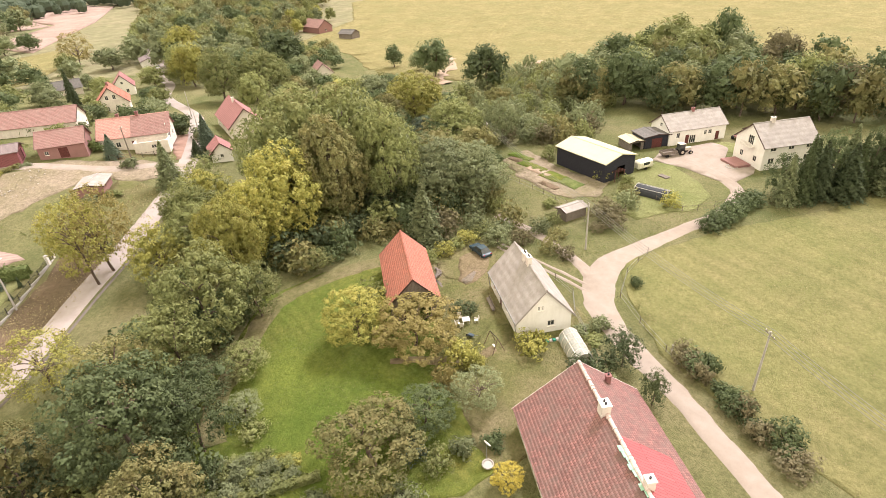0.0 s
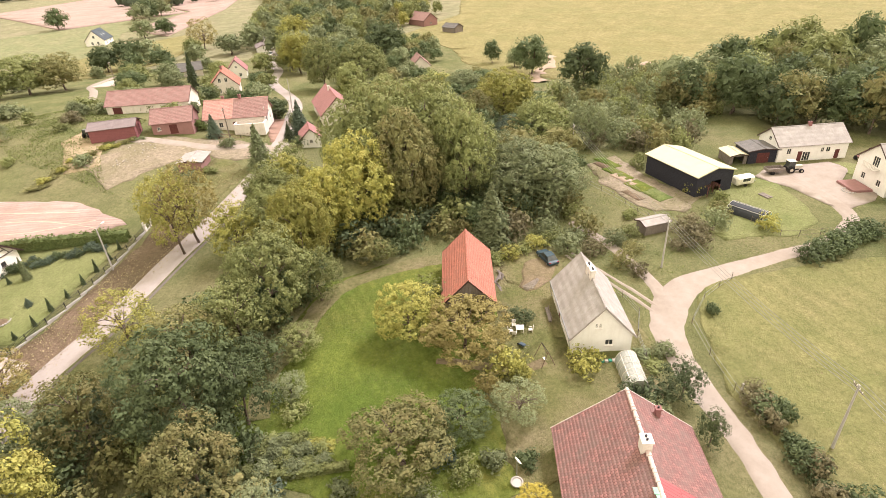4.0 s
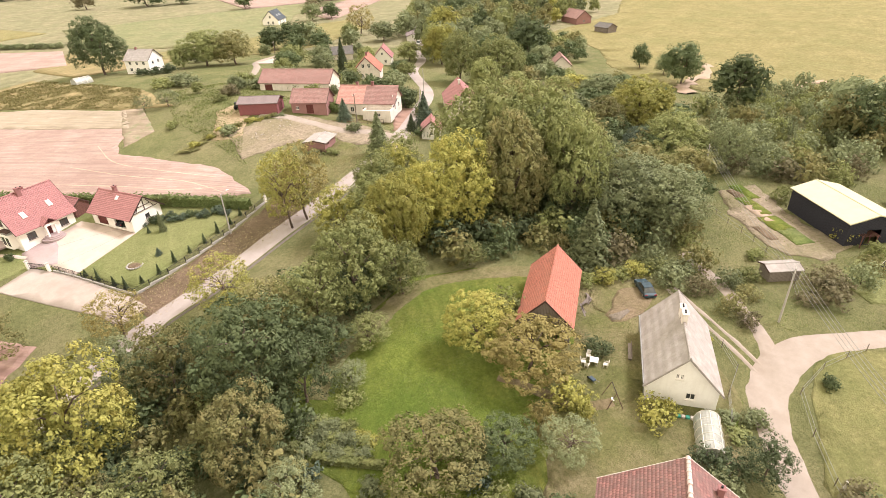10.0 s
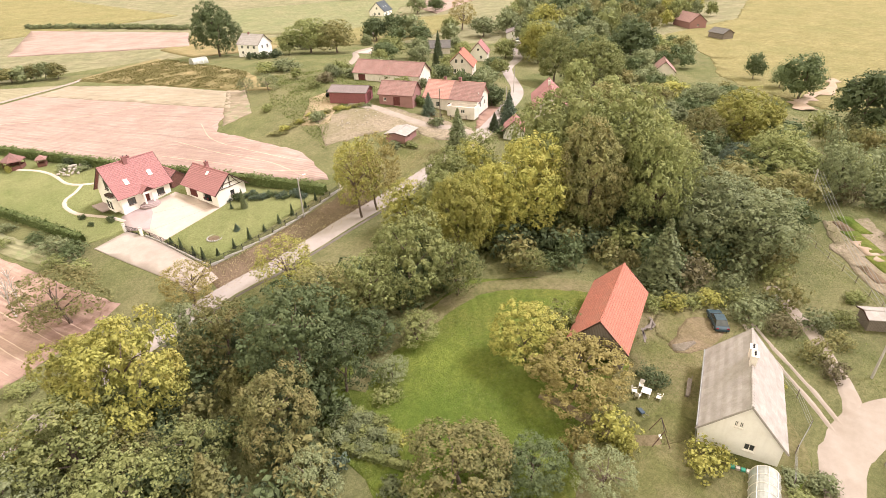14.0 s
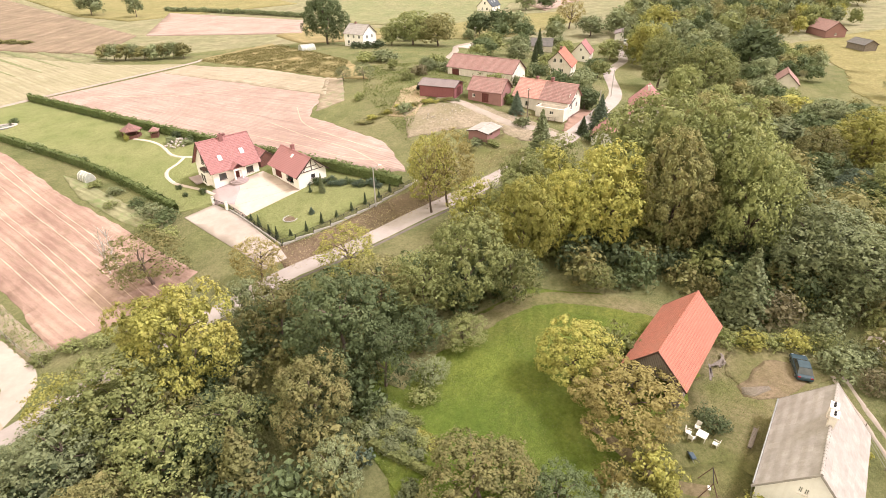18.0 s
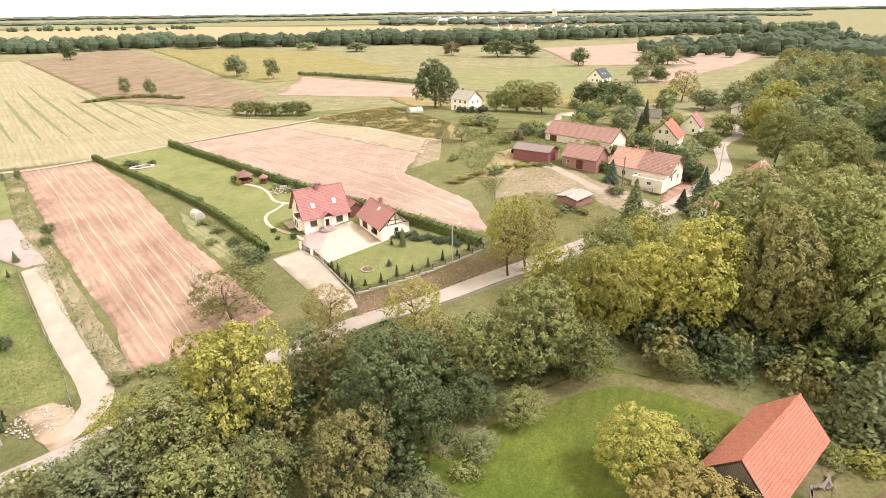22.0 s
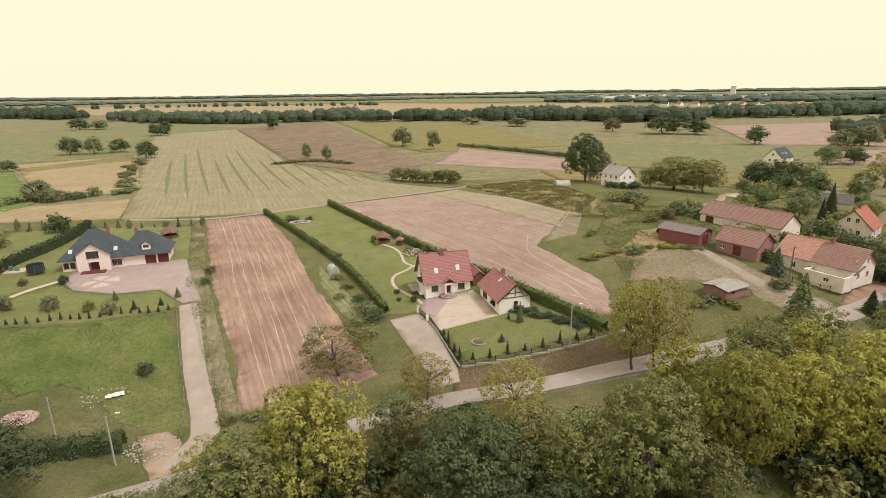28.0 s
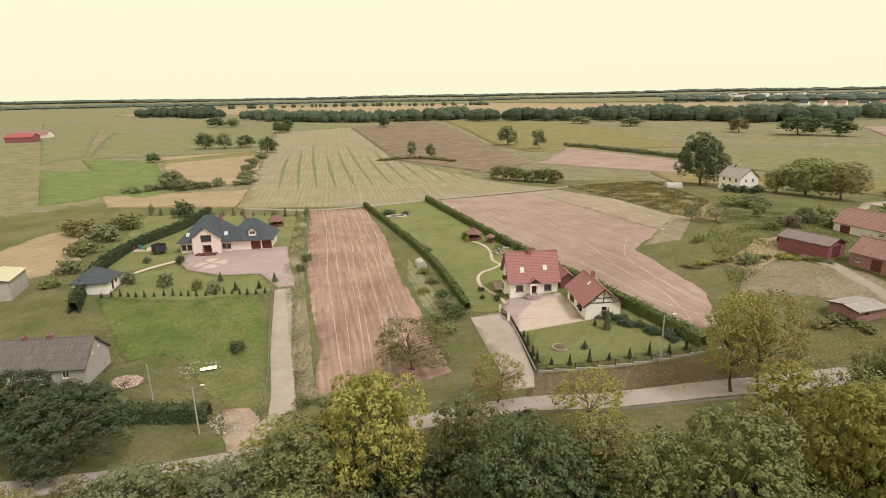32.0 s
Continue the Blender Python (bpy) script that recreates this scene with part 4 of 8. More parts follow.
def panel(length, tops, holes, th):
    """A wall in its own plane: u along x, thickness along +y, cut by openings (u, z, width, height)."""
    us = sorted({-length / 2, length / 2, *(u for u, _ in tops if abs(u) < length / 2), *(h[0] - h[2] / 2 for h in holes), *(h[0] + h[2] / 2 for h in holes)})
    zs = sorted({-0.6, max(z for _, z in tops) + 0.1, *(h[1] for h in holes), *(h[1] + h[3] for h in holes)})
    for (ua, za), (ub, zb) in zip(tops, tops[1:]):
        for z in zs:
            if abs(zb - za) > 1e-6 and 0 < (z - za) / (zb - za) < 1 and abs(ua + (ub - ua) * (z - za) / (zb - za)) < length / 2:
                us.append(ua + (ub - ua) * (z - za) / (zb - za))
    us = sorted(set(round(u, 5) for u in us))

    def top(u):
        return float(np.interp(u, [t[0] for t in tops], [t[1] for t in tops]))

    bm = bmesh.new()
    for u0, u1 in zip(us, us[1:]):
        for z0, z1 in zip(zs, zs[1:]):
            if any(abs((u0 + u1) / 2 - h[0]) < h[2] / 2 and h[1] < (z0 + z1) / 2 < h[1] + h[3] for h in holes):
                continue
            a, b = min(z1, top(u0)), min(z1, top(u1))
            pts = [(u0, z0), (u1, z0)]
            if b > z0 + 1e-4:
                pts.append((u1, b))
            if a > z0 + 1e-4:
                pts.append((u0, a))
            if len(pts) > 2:
                bm.faces.new([bm.verts.new((u, 0, z)) for u, z in pts])
    bmesh.ops.remove_doubles(bm, verts=bm.verts[:], dist=0.001)
    out = bmesh.ops.extrude_face_region(bm, geom=bm.faces[:], use_keep_orig=True)
    for v in out["geom"]:
        if isinstance(v, bmesh.types.BMVert):
            v.co.y += th
    bmesh.ops.recalc_face_normals(bm, faces=bm.faces[:])
    return bm


def window(parent, m, u, z, w, h, frame_mat=None, th=0.3, bars=1, sill=True, label=""):
    """A window in an opening: frame, mullions, pane and sill."""
    bm = bmesh.new()
    d, f = 0.1, 0.07
    for cx, cz, sx, sz in ((u, z + f / 2, w, f), (u, z + h - f / 2, w, f), (u - w / 2 + f / 2, z + h / 2, f, h - 2 * f), (u + w / 2 - f / 2, z + h / 2, f, h - 2 * f)):
        box(bm, cx, d, cz, sx, 0.07, sz)
    for k in range(bars):
        box(bm, u - w / 2 + w * (k + 1) / (bars + 1), d, z + h / 2, 0.06, 0.06, h - 2 * f)
    frame_ob = part("window", bm, frame_mat or TRIMWHITE, parent, label, m)
    part("pane", boxed(u, d + 0.015, z + h / 2, w - 0.1, 0.02, h - 0.1), GLASS, frame_ob)
    if sill:
        part("sill", boxed(u, -0.04, z - 0.03, w + 0.14, 0.2, 0.05), frame_mat or TRIMWHITE, frame_ob)
    return frame_ob


def door(parent, m, u, z, w, h, mat, name="door", panels=3):
    bm = bmesh.new()
    box(bm, u, 0.12, z + h / 2, w, 0.06, h)
    for k in range(panels):
        box(bm, u, 0.08, z + h * (k + 0.5) / panels, w * 0.78, 0.03, h / panels * 0.72)
    d = part(name, bm, mat, parent, "", m)
    part("door_handle", boxed(u + w * 0.38, 0.05, z + h * 0.5, 0.12, 0.06, 0.03), STEEL, d)
    return d


def slope(parent, mat, length, run, rise, top, side, name="roof", th=0.16, shift=0.0, label=""):
    """One pitch of a roof: a slab whose own y axis runs up the slope."""
    ang = math.degrees(math.atan2(rise, run))
    s = math.hypot(run, rise)
    bm = bmesh.new()
    n = max(2, int(s / 0.9))
    k = max(2, int(length / 1.2))
    grid = [[bm.verts.new((-length / 2 + length * i / k, -s * j / n, 0.025 * noise.noise(Vector((i * 0.7 + top * 3, j * 0.8, side * 5.0 + length))))) for i in range(k + 1)] for j in range(n + 1)]
    for j in range(n):
        for i in range(k):
            bm.faces.new((grid[j][i], grid[j + 1][i], grid[j + 1][i + 1], grid[j][i + 1]))
    out = bmesh.ops.extrude_face_region(bm, geom=bm.faces[:], use_keep_orig=True)
    for v in out["geom"]:
        if isinstance(v, bmesh.types.BMVert):
            v.co.z -= th
    bmesh.ops.recalc_face_normals(bm, faces=bm.faces[:])
    return part(name, bm, mat, parent, label, pose(0, 0, 0, 0, 0, 0 if side < 0 else 180) @ pose(shift if side < 0 else -shift, 0, top, ang, 0, 0))


def chimney(parent, x, y, z0, z1, sx=0.6, sy=0.6, mat=None, pots=1):
    bm = bmesh.new()
    box(bm, x, y, (z0 + z1) / 2, sx, sy, z1 - z0)
    box(bm, x, y, z1 - 0.04, sx + 0.14, sy + 0.14, 0.12)
    c = part("chimney", bm, mat or CHIMBRICK, parent)
    for k in range(pots):
        b2 = bmesh.new()
        off = (k - (pots - 1) / 2) * 0.35
        tube(b2, (x + off, y, z1 - 0.02), (x + off, y, z1 + 0.2), 0.1, 0.1, 8)
        part("chimney_pot", b2, DARKMETAL, c)
    return c


def ridge_roll(length, z, r, rough):
    """Half-round ridge tiles, lapped, as one rolled cap."""
    bm = bmesh.new()
    rings = []
    n = int(length / 0.4)
    for k in range(n):
        for end in (0.0, 0.98):
            u = -length / 2 + (k + end) * length / n
            q = r * (1.0 - 0.16 * end) * (1 + rough * noise.noise(Vector((k * 0.9, 2.2, end))))
            rings.append([bm.verts.new((u, q * math.cos(math.pi * a / 5), z + q * math.sin(math.pi * a / 5) - 0.03)) for a in range(6)])
    for a, b in zip(rings, rings[1:]):
        for i in range(5):
            bm.faces.new((a[i], b[i], b[i + 1], a[i + 1]))
    bm.faces.new(rings[0])
    bm.faces.new(rings[-1][::-1])
    return bm


def gabled(name, x, y, turn, length, width, eave, ridge, wall, roof, label, category="house", front=(), back=(), left=(), right=(), over=0.45, gable_over=0.35, frame_mat=None, th=0.3, z=None, gable_wall=None, roof_label="", trim=None):
    """A house with a ridge along its own x axis; openings are (u, z, width, height, kind) wall by wall."""
    root = thing(name, x, y, turn, label, category, z=z)
    rise = (ridge - eave) / (width / 2)
    sides = (
        (front, length, [(-length, eave), (length, eave)], pose(0, -width / 2, 0), wall),
        (back, length, [(-length, eave), (length, eave)], pose(0, width / 2, 0, 0, 0, 180), wall),
        (left, width - 2 * th, [(-width / 2, eave), (0, ridge), (width / 2, eave)], pose(-length / 2, 0, 0, 0, 0, -90), gable_wall or wall),
        (right, width - 2 * th, [(-width / 2, eave), (0, ridge), (width / 2, eave)], pose(length / 2, 0, 0, 0, 0, 90), gable_wall or wall))
    for holes, ln, tops, m, wmat in sides:
        part("wall", panel(ln, [(u, t - 0.05) for u, t in tops], holes, th), wmat, root, "", m)
        for h in holes:
            kind = h[4] if len(h) > 4 else "window"
            if kind == "window":
                window(root, m, *h[:4], frame_mat=frame_mat, bars=2 if h[2] > 1.5 else 1)
            elif kind == "door":
                door(root, m, *h[:4], mat=DOORWOOD)
            elif kind == "gate":
                door(root, m, *h[:4], mat=DOORWOOD, name="garage_door", panels=5)
    for side in (-1, 1):
        slope(root, roof, length + 2 * gable_over, width / 2 + over, rise * (width / 2 + over), ridge + 0.12, side, label=roof_label)
    part("ridge_cap", ridge_roll(length + 2 * gable_over, ridge + 0.1, 0.15, 0.0), roof, root)
    for e in (-1, 1):
        for s in (-1, 1):
            a = Vector((e * (length / 2 + gable_over), 0, ridge + 0.04))
            b = Vector((e * (length / 2 + gable_over), s * (width / 2 + over), ridge + 0.04 - rise * (width / 2 + over)))
            m = Matrix.Translation((a + b) / 2) @ Matrix.Rotation(math.atan2(b.z - a.z, b.y - a.y), 4, "X")
            part("bargeboard", boxed(0, 0, -0.02 * s, 0.05, (b - a).length, 0.2, m=m), trim or TIMBER, root)
    return root


def gutter(parent, length, y, z, mat=None):
    bm = bmesh.new()
    tube(bm, (-length / 2, y, z), (length / 2, y, z), 0.07, 0.07, 8)
    part("gutter", bm, mat or STEEL, parent)
    for e in (-1, 1):
        b2 = bmesh.new()
        tube(b2, (e * (length / 2 - 0.1), y, z), (e * (length / 2 - 0.1), y * 0.93, 0), 0.05, 0.05, 6)
        part("downpipe", b2, mat or STEEL, parent)


def roof_window(parent, x, run, top, rise_ang, w=0.8, h=1.2, side=-1):
    m = pose(0, 0, 0, 0, 0, 0 if side < 0 else 180) @ pose(x, 0, top, rise_ang, 0, 0)
    f = part("roof_window", boxed(0, -run, 0.05, w, h, 0.14, 0.02), TRIMWHITE, parent, "", m)
    part("pane", boxed(0, -run, 0.13, w - 0.16, h - 0.16, 0.02), plain_pane, f)
    return f


# pale base colour stands in for the sky mirrored in the panes
plain_pane = plain_mat("pale_glass_painted_sky", (200, 204, 206), (180, 184, 186), 0.08, spec=0.8)

# the clay-tiled barn in the meadow
barn = gabled("barn", 48.1, 31.2, 23.6, 13.4, 6.4, 3.1, 6.4, GREYWOOD, ORANGE_TILE, "old barn with bright orange clay-tile roof and grey boards", "barn", left=[(0.4, 0, 3.4, 2.9, "open")], front=[(3.5, 0.2, 1.2, 1.6, "open")], th=0.12)
for u in (-1.6, 1.4):
    part("post", boxed(-6.75, u, 1.5, 0.18, 0.18, 3.1, 0.02), TIMBER, barn)
lean = thing("timber_stack", 53.2, 28.4, 23.6, "pile of weathered boards against the barn wall", "timber")
for k in range(9):
    part("board", boxed(0.1 * k - 0.4, -0.08 * k, 0.1 + 0.12 * (k % 4), 2.6 - 0.12 * k, 0.22, 0.05, m=pose(0, 0, 0, 0, 3 * (k % 3), 7 * k - 20)), GREYWOOD, lean)

# the white house with the grey roof
grey = gabled("house", 47.0, 13.85, 24.7, 12.0, 7.2, 2.7, 6.7, WHITE, ASBESTOS, "whitewashed farmhouse with weathered grey sheet roof", "house",
              left=[(0.9, 1.0, 0.95, 0.85), (-0.75, 3.6, 0.32, 0.7), (-0.3, 3.6, 0.32, 0.7)], front=[(-3, 1, 0.9, 1.1), (1, 1, 0.9, 1.1), (4, 1, 0.9, 1.1)], back=[(-4, 1, 0.9, 1.1), (-1.2, 0, 1, 2, "door"), (2, 1, 0.9, 1.1)], frame_mat=TRIMWHITE, trim=ASBESTOS)
chimney(grey, 0.3, 0.0, 5.6, 7.9, 0.9, 0.55, LIME, 2)
chimney(grey, 1.6, 0.1, 5.8, 7.8, 0.9, 0.55, LIME, 2)
gutter(grey, 12.4, 4.0, 2.5)
porch = thing("garden_bench", 46.3, 19.0, 24.7, "weathered grey wooden bench along the house wall", "bench")
part("seat", boxed(0, 0, 0.42, 3.0, 0.4, 0.05, 0.01), GREYWOOD, porch)
part("backrest", boxed(0, -0.2, 0.7, 3.0, 0.05, 0.3, 0.01), GREYWOOD, porch)
for u in (-1.3, 1.3):
    part("leg", boxed(u, 0, 0.2, 0.08, 0.36, 0.42), GREYWOOD, porch)
crates = thing("crates", 40.6, 10.0, 24.7, "row of turquoise and pale plastic crates by the gable", "crate")
for k in range(6):
    part("crate", boxed(-0.35, -1.2 + 0.45 * k, 0.16, 0.4, 0.38, 0.32, 0.03), plain_mat("crate_plastic", (70, 160, 150) if k % 2 else (214, 202, 190), None, 0.5), crates)

# the long tiled farmhouse under the flight line
red = gabled("farmhouse", 20.2, 4.0, 21.4, 17.0, 12.6, 2.6, 7.4, OLDWALL, OLD_TILE, "long old farmhouse with mottled brown-red tile roof", "house", front=[(-5, 1, 1, 1.2), (0, 1, 1, 1.2), (5, 1, 1, 1.2)], back=[(-5, 1, 1, 1.2), (-1, 0, 1, 2, "door"), (4, 1, 1, 1.2)], right=[(-2, 1, 1, 1.2), (2, 1, 1, 1.2), (0, 4, 0.9, 1.1)], trim=LIME)
chimney(red, 2.2, 0.1, 6.2, 8.5, 0.95, 0.85, LIME, 2)
chimney(red, -5.6, -0.3, 6.2, 8.3, 0.7, 0.7, LIME, 1)
chimney(red, 7.4, -2.6, 4.6, 6.5, 0.45, 0.45, CHIMBRICK, 1)
slope(red, REDSHEET, 8.2, 5.4, 4.2, 7.62, -1, "metal_roof", 0.06, -4.7, "bright red metal sheeting over part of the roof")
bm = ridge_roll(17.72, 7.53, 0.21, 0.35)
part("mortared_ridge", bm, plaster_mat("old_mortar", (204, 184, 168), (160, 128, 112), 0.7), red, "pale crumbling mortar along the ridge")
bm = bmesh.new()
for k in range(8):
    box(bm, -1.9 - 0.62 * k, 0.22, 7.5, 0.6, 0.7 - 0.03 * k, 0.05, pose(0, 0, 0, 0, 0, 1.5 * (k % 3)))
part("flashing", bm, GREENSHEET, red, "pale green patched metal flashing along the ridge")

# the new house with the red roof, and its garage
home = gabled("house", 12.45, 118.0, 14, 9.8, 8.6, 3.3, 8.1, CREAM, RED_TILE, "cream rendered family house with red tiled roof", "house", front=[(-2.9, 0.9, 1.5, 1.3), (2.9, 0.9, 1.5, 1.3), (0, 0, 1.1, 2.1, "door")], left=[(1.9, 0.8, 1.4, 1.4), (-1.6, 0.1, 1.6, 2.1), (0, 3.6, 1.5, 2.0)], right=[(0, 1, 1.3, 1.3), (0, 4, 1.3, 1.3)], back=[(-2.5, 0.9, 1.4, 1.3), (2.5, 0.9, 1.4, 1.3)], over=0.6, gable_over=0.6, frame_mat=TIMBER)
chimney(home, -0.4, -0.4, 7.0, 9.0, 0.75, 0.6, CHIMBRICK, 1)
chimney(home, 0.7, 0.5, 7.2, 8.6, 0.5, 0.5, CHIMBRICK, 1)
pitch = math.degrees(math.atan2(8.1 - 3.3, 4.3))
roof_window(home, -2.3, 4.4, 8.25, pitch)
roof_window(home, 2.5, 4.0, 8.25, pitch)
bm = bmesh.new()
for s in (-1, 1):
    box(bm, s * 0.8, -5.3, 1.25, 0.28, 0.28, 2.5)
box(bm, 0, -5.3, 2.6, 2.0, 0.3, 0.4)
part("porch", bm, CREAM, home)
for s in (-1, 1):
    bm = bmesh.new()
    m = pose(0, 0, 3.9, 0, 38 * s, 0)
    box(bm, s * 0.85, -4.6, 0, 1.8, 2.4, 0.12, m)
    part("porch_roof", bm, RED_TILE, home)
bm = bmesh.new()
for k in range(3):
    tube(bm, (0, -5.0, 0.16 * k - 0.2), (0, -5.0, 0.16 * k + 0.16), 2.0 - 0.35 * k, 2.0 - 0.35 * k, 28)
part("steps", bm, PINKPAVE, home, "rounded brick-red entrance steps")
bay = part("bay_window", boxed(-5.3, -1.9, 1.35, 1.3, 2.6, 2.7, 0.05), CREAM, home)
for v in (-2.5, -1.3):
    part("pane", boxed(-5.96, v, 1.4, 0.04, 0.8, 1.6), GLASS, bay)
part("balcony_rail", boxed(-5.3, -1.9, 3.2, 1.3, 2.6, 0.08), TIMBER, bay)
for k in range(8):
    part("baluster", boxed(-5.92, -3.1 + 0.34 * k, 2.95, 0.05, 0.05, 0.5), TIMBER, bay)
part("terrace", boxed(-6.2, 1.4, 0.1, 2.2, 4.4, 0.3, 0.03), PINKPAVE, home)

garage = gabled("garage", 24.7, 107.1, -74, 10.4, 6.4, 2.6, 5.3, CREAM, RED_TILE, "cream garage with red tiled roof and timbered gable", "garage", right=[(0.2, 1.1, 0.9, 0.8)], front=[(1.9, 0, 2.6, 2.1, "open"), (-2.6, 0, 2.5, 2.1, "gate")], over=0.7, gable_over=0.5, frame_mat=TIMBER)
chimney(garage, -1.6, 0.3, 4.4, 6.3, 0.6, 0.6, CHIMBRICK, 1)
roof_window(garage, 0.0, 1.2, 5.4, math.degrees(math.atan2(2.7, 3.2)), 0.6, 0.8)
for a, b in (((-2.6, 2.75), (2.6, 2.75)), ((-1.9, 2.8), (-0.7, 4.5)), ((1.9, 2.8), (0.7, 4.5)), ((0, 2.75), (0, 5.0)), ((-1.2, 3.6), (1.2, 3.6))):
    v = Vector((0, b[0] - a[0], b[1] - a[1]))
    m = Matrix.Translation((5.24, (a[0] + b[0]) / 2, (a[1] + b[1]) / 2)) @ v.to_track_quat("X", "Z").to_matrix().to_4x4()
    part("timber_brace", boxed(0, 0, 0, v.length, 0.14, 0.1, m=m), TIMBER, garage)
link = gabled("shed", 19.6, 119.2, -74, 5.5, 3.0, 2.0, 3.1, BROWNWOOD, RED_TILE, "low red-roofed link shed between house and garage", "shed", th=0.12, over=0.2, gable_over=0.15)
parked = thing("car", 24.0, 105.6, 16, "dark car standing inside the open garage", "car")


def car_at(root, paint, length=4.3, width=1.72, height=1.42):
    """A saloon: body, cabin glass, lamps and wheels."""
    k, w, h = length / 4.3, width / 2, height / 1.42
    lower = [(-2.15, 0.35), (-2.12, 0.72), (-1.75, 0.9), (1.1, 0.95), (2.05, 0.78), (2.15, 0.5), (2.1, 0.3), (-2.1, 0.28)]
    bm = bmesh.new()
    for pts, inset in ((lower, 0.0),):
        a = [bm.verts.new((x * k, -w + inset, z * h)) for x, z in pts]
        b = [bm.verts.new((x * k, w - inset, z * h)) for x, z in pts]
        bm.faces.new(a)
        bm.faces.new(b[::-1])
        for i in range(len(pts)):
            j = (i + 1) % len(pts)
            bm.faces.new((a[j], a[i], b[i], b[j]))
    bmesh.ops.bevel(bm, geom=bm.edges[:], offset=0.06, segments=2, affect="EDGES")
    body = part("body", bm, paint, root)
    bm = bmesh.new()
    rings = []
    for z, x0, x1, ins in ((0.9, -1.75, 1.1, 0.06), (1.36, -1.2, 0.25, 0.2), (1.42, -1.0, 0.05, 0.26)):
        rings.append([bm.verts.new((x * k, s * (w - ins), z * h)) for x, s in ((x0, -1), (x1, -1), (x1, 1), (x0, 1))])
    for a, b in zip(rings, rings[1:]):
        for i in range(4):
            bm.faces.new((a[i], a[(i + 1) % 4], b[(i + 1) % 4], b[i]))
    bm.faces.new(rings[-1])
    part("cabin_glass", bm, GLASS, root)
    part("roof_panel", boxed(-0.48 * k, 0, 1.41 * h, 1.3 * k, 2 * w - 0.42, 0.05, 0.02), paint, root)
    for s in (-1, 1):
        part("headlight", boxed(2.08 * k, s * (w - 0.25), 0.66 * h, 0.12, 0.34, 0.14, 0.02), plain_pane, root)
        part("tail_light", boxed(-2.12 * k, s * (w - 0.22), 0.74 * h, 0.08, 0.3, 0.16, 0.02), plain_mat("red_lamp", (150, 30, 26), None, 0.2), root)
        for x in (-1.35, 1.32):
            bm = bmesh.new()
            tube(bm, (x * k, s * (w - 0.2), 0.31), (x * k, s * (w + 0.01), 0.31), 0.31, 0.31, 16)
            wheel = part("wheel", bm, plain_mat("tyre_rubber", (34, 34, 35), None, 0.9), root)
            bm = bmesh.new()
            tube(bm, (x * k, s * (w - 0.02), 0.31), (x * k, s * (w + 0.02), 0.31), 0.19, 0.17, 12)
            part("rim", bm, STEEL, wheel)
    return root


car_at(parked, plain_mat("black_car_paint", (50, 52, 58), None, 0.25))
mycar = thing("car", 60.2, 22.8, 43, "dark blue-grey saloon parked on worn grass", "car")
car_at(mycar, plain_mat("blue_grey_car_paint", (58, 74, 92), (50, 64, 80), 0.25))

# the big house with the dark roof
villa = thing("villa", -74.2, 143.6, 17, "large pinkish villa with dark blue-grey hipped roof", "house")


def hip_roof(parent, x0, x1, y0, y1, z0, z1, mat, inset=None):
    """Four slopes that meet in a short ridge."""
    w = (y1 - y0) / 2
    ins = w if inset is None else inset
    ym = (y0 + y1) / 2
    a, b = (x0 + ins, ym, z1), (x1 - ins, ym, z1)
    c = ((x0, y0, z0), (x1, y0, z0), (x1, y1, z0), (x0, y1, z0))
    for pts in ((c[0], c[1], b, a), (c[1], c[2], b), (c[2], c[3], a, b), (c[3], c[0], a)):
        mid = sum((Vector(p) for p in pts), Vector()) / len(pts)
        u = (Vector(pts[1]) - Vector(pts[0])).normalized()
        n = u.cross(Vector(pts[2]) - Vector(pts[0])).normalized()
        v = n.cross(u)
        m = Matrix((u, v, n)).transposed().to_4x4()
        m.translation = mid
        inv = m.inverted()
        bm = bmesh.new()
        bm.faces.new([bm.verts.new(inv @ Vector(p)) for p in pts])
        out = bmesh.ops.extrude_face_region(bm, geom=bm.faces[:], use_keep_orig=True)
        for q in out["geom"]:
            if isinstance(q, bmesh.types.BMVert):
                q.co.z -= 0.16
        bmesh.ops.recalc_face_normals(bm, faces=bm.faces[:])
        part("roof", bm, mat, parent, "", m)


def block(parent, x0, x1, y0, y1, top, mat, front=(), left=(), right=(), back=(), frame_mat=None):
    """Four walls round a rectangle."""
    for holes, ln, m in ((front, x1 - x0, pose((x0 + x1) / 2, y0, 0)), (back, x1 - x0, pose((x0 + x1) / 2, y1, 0, 0, 0, 180)),
                         (left, y1 - y0 - 0.6, pose(x0, (y0 + y1) / 2, 0, 0, 0, -90)), (right, y1 - y0 - 0.6, pose(x1, (y0 + y1) / 2, 0, 0, 0, 90))):
        part("wall", panel(ln, [(-ln, top), (ln, top)], holes, 0.3), mat, parent, "", m)
        for h in holes:
            kind = h[4] if len(h) > 4 else "window"
            if kind == "window":
                window(parent, m, *h[:4], frame_mat=frame_mat)
            elif kind != "open":
                door(parent, m, *h[:4], mat=DOORWOOD, name="garage_door" if kind == "gate" else "door", panels=5 if kind == "gate" else 3)


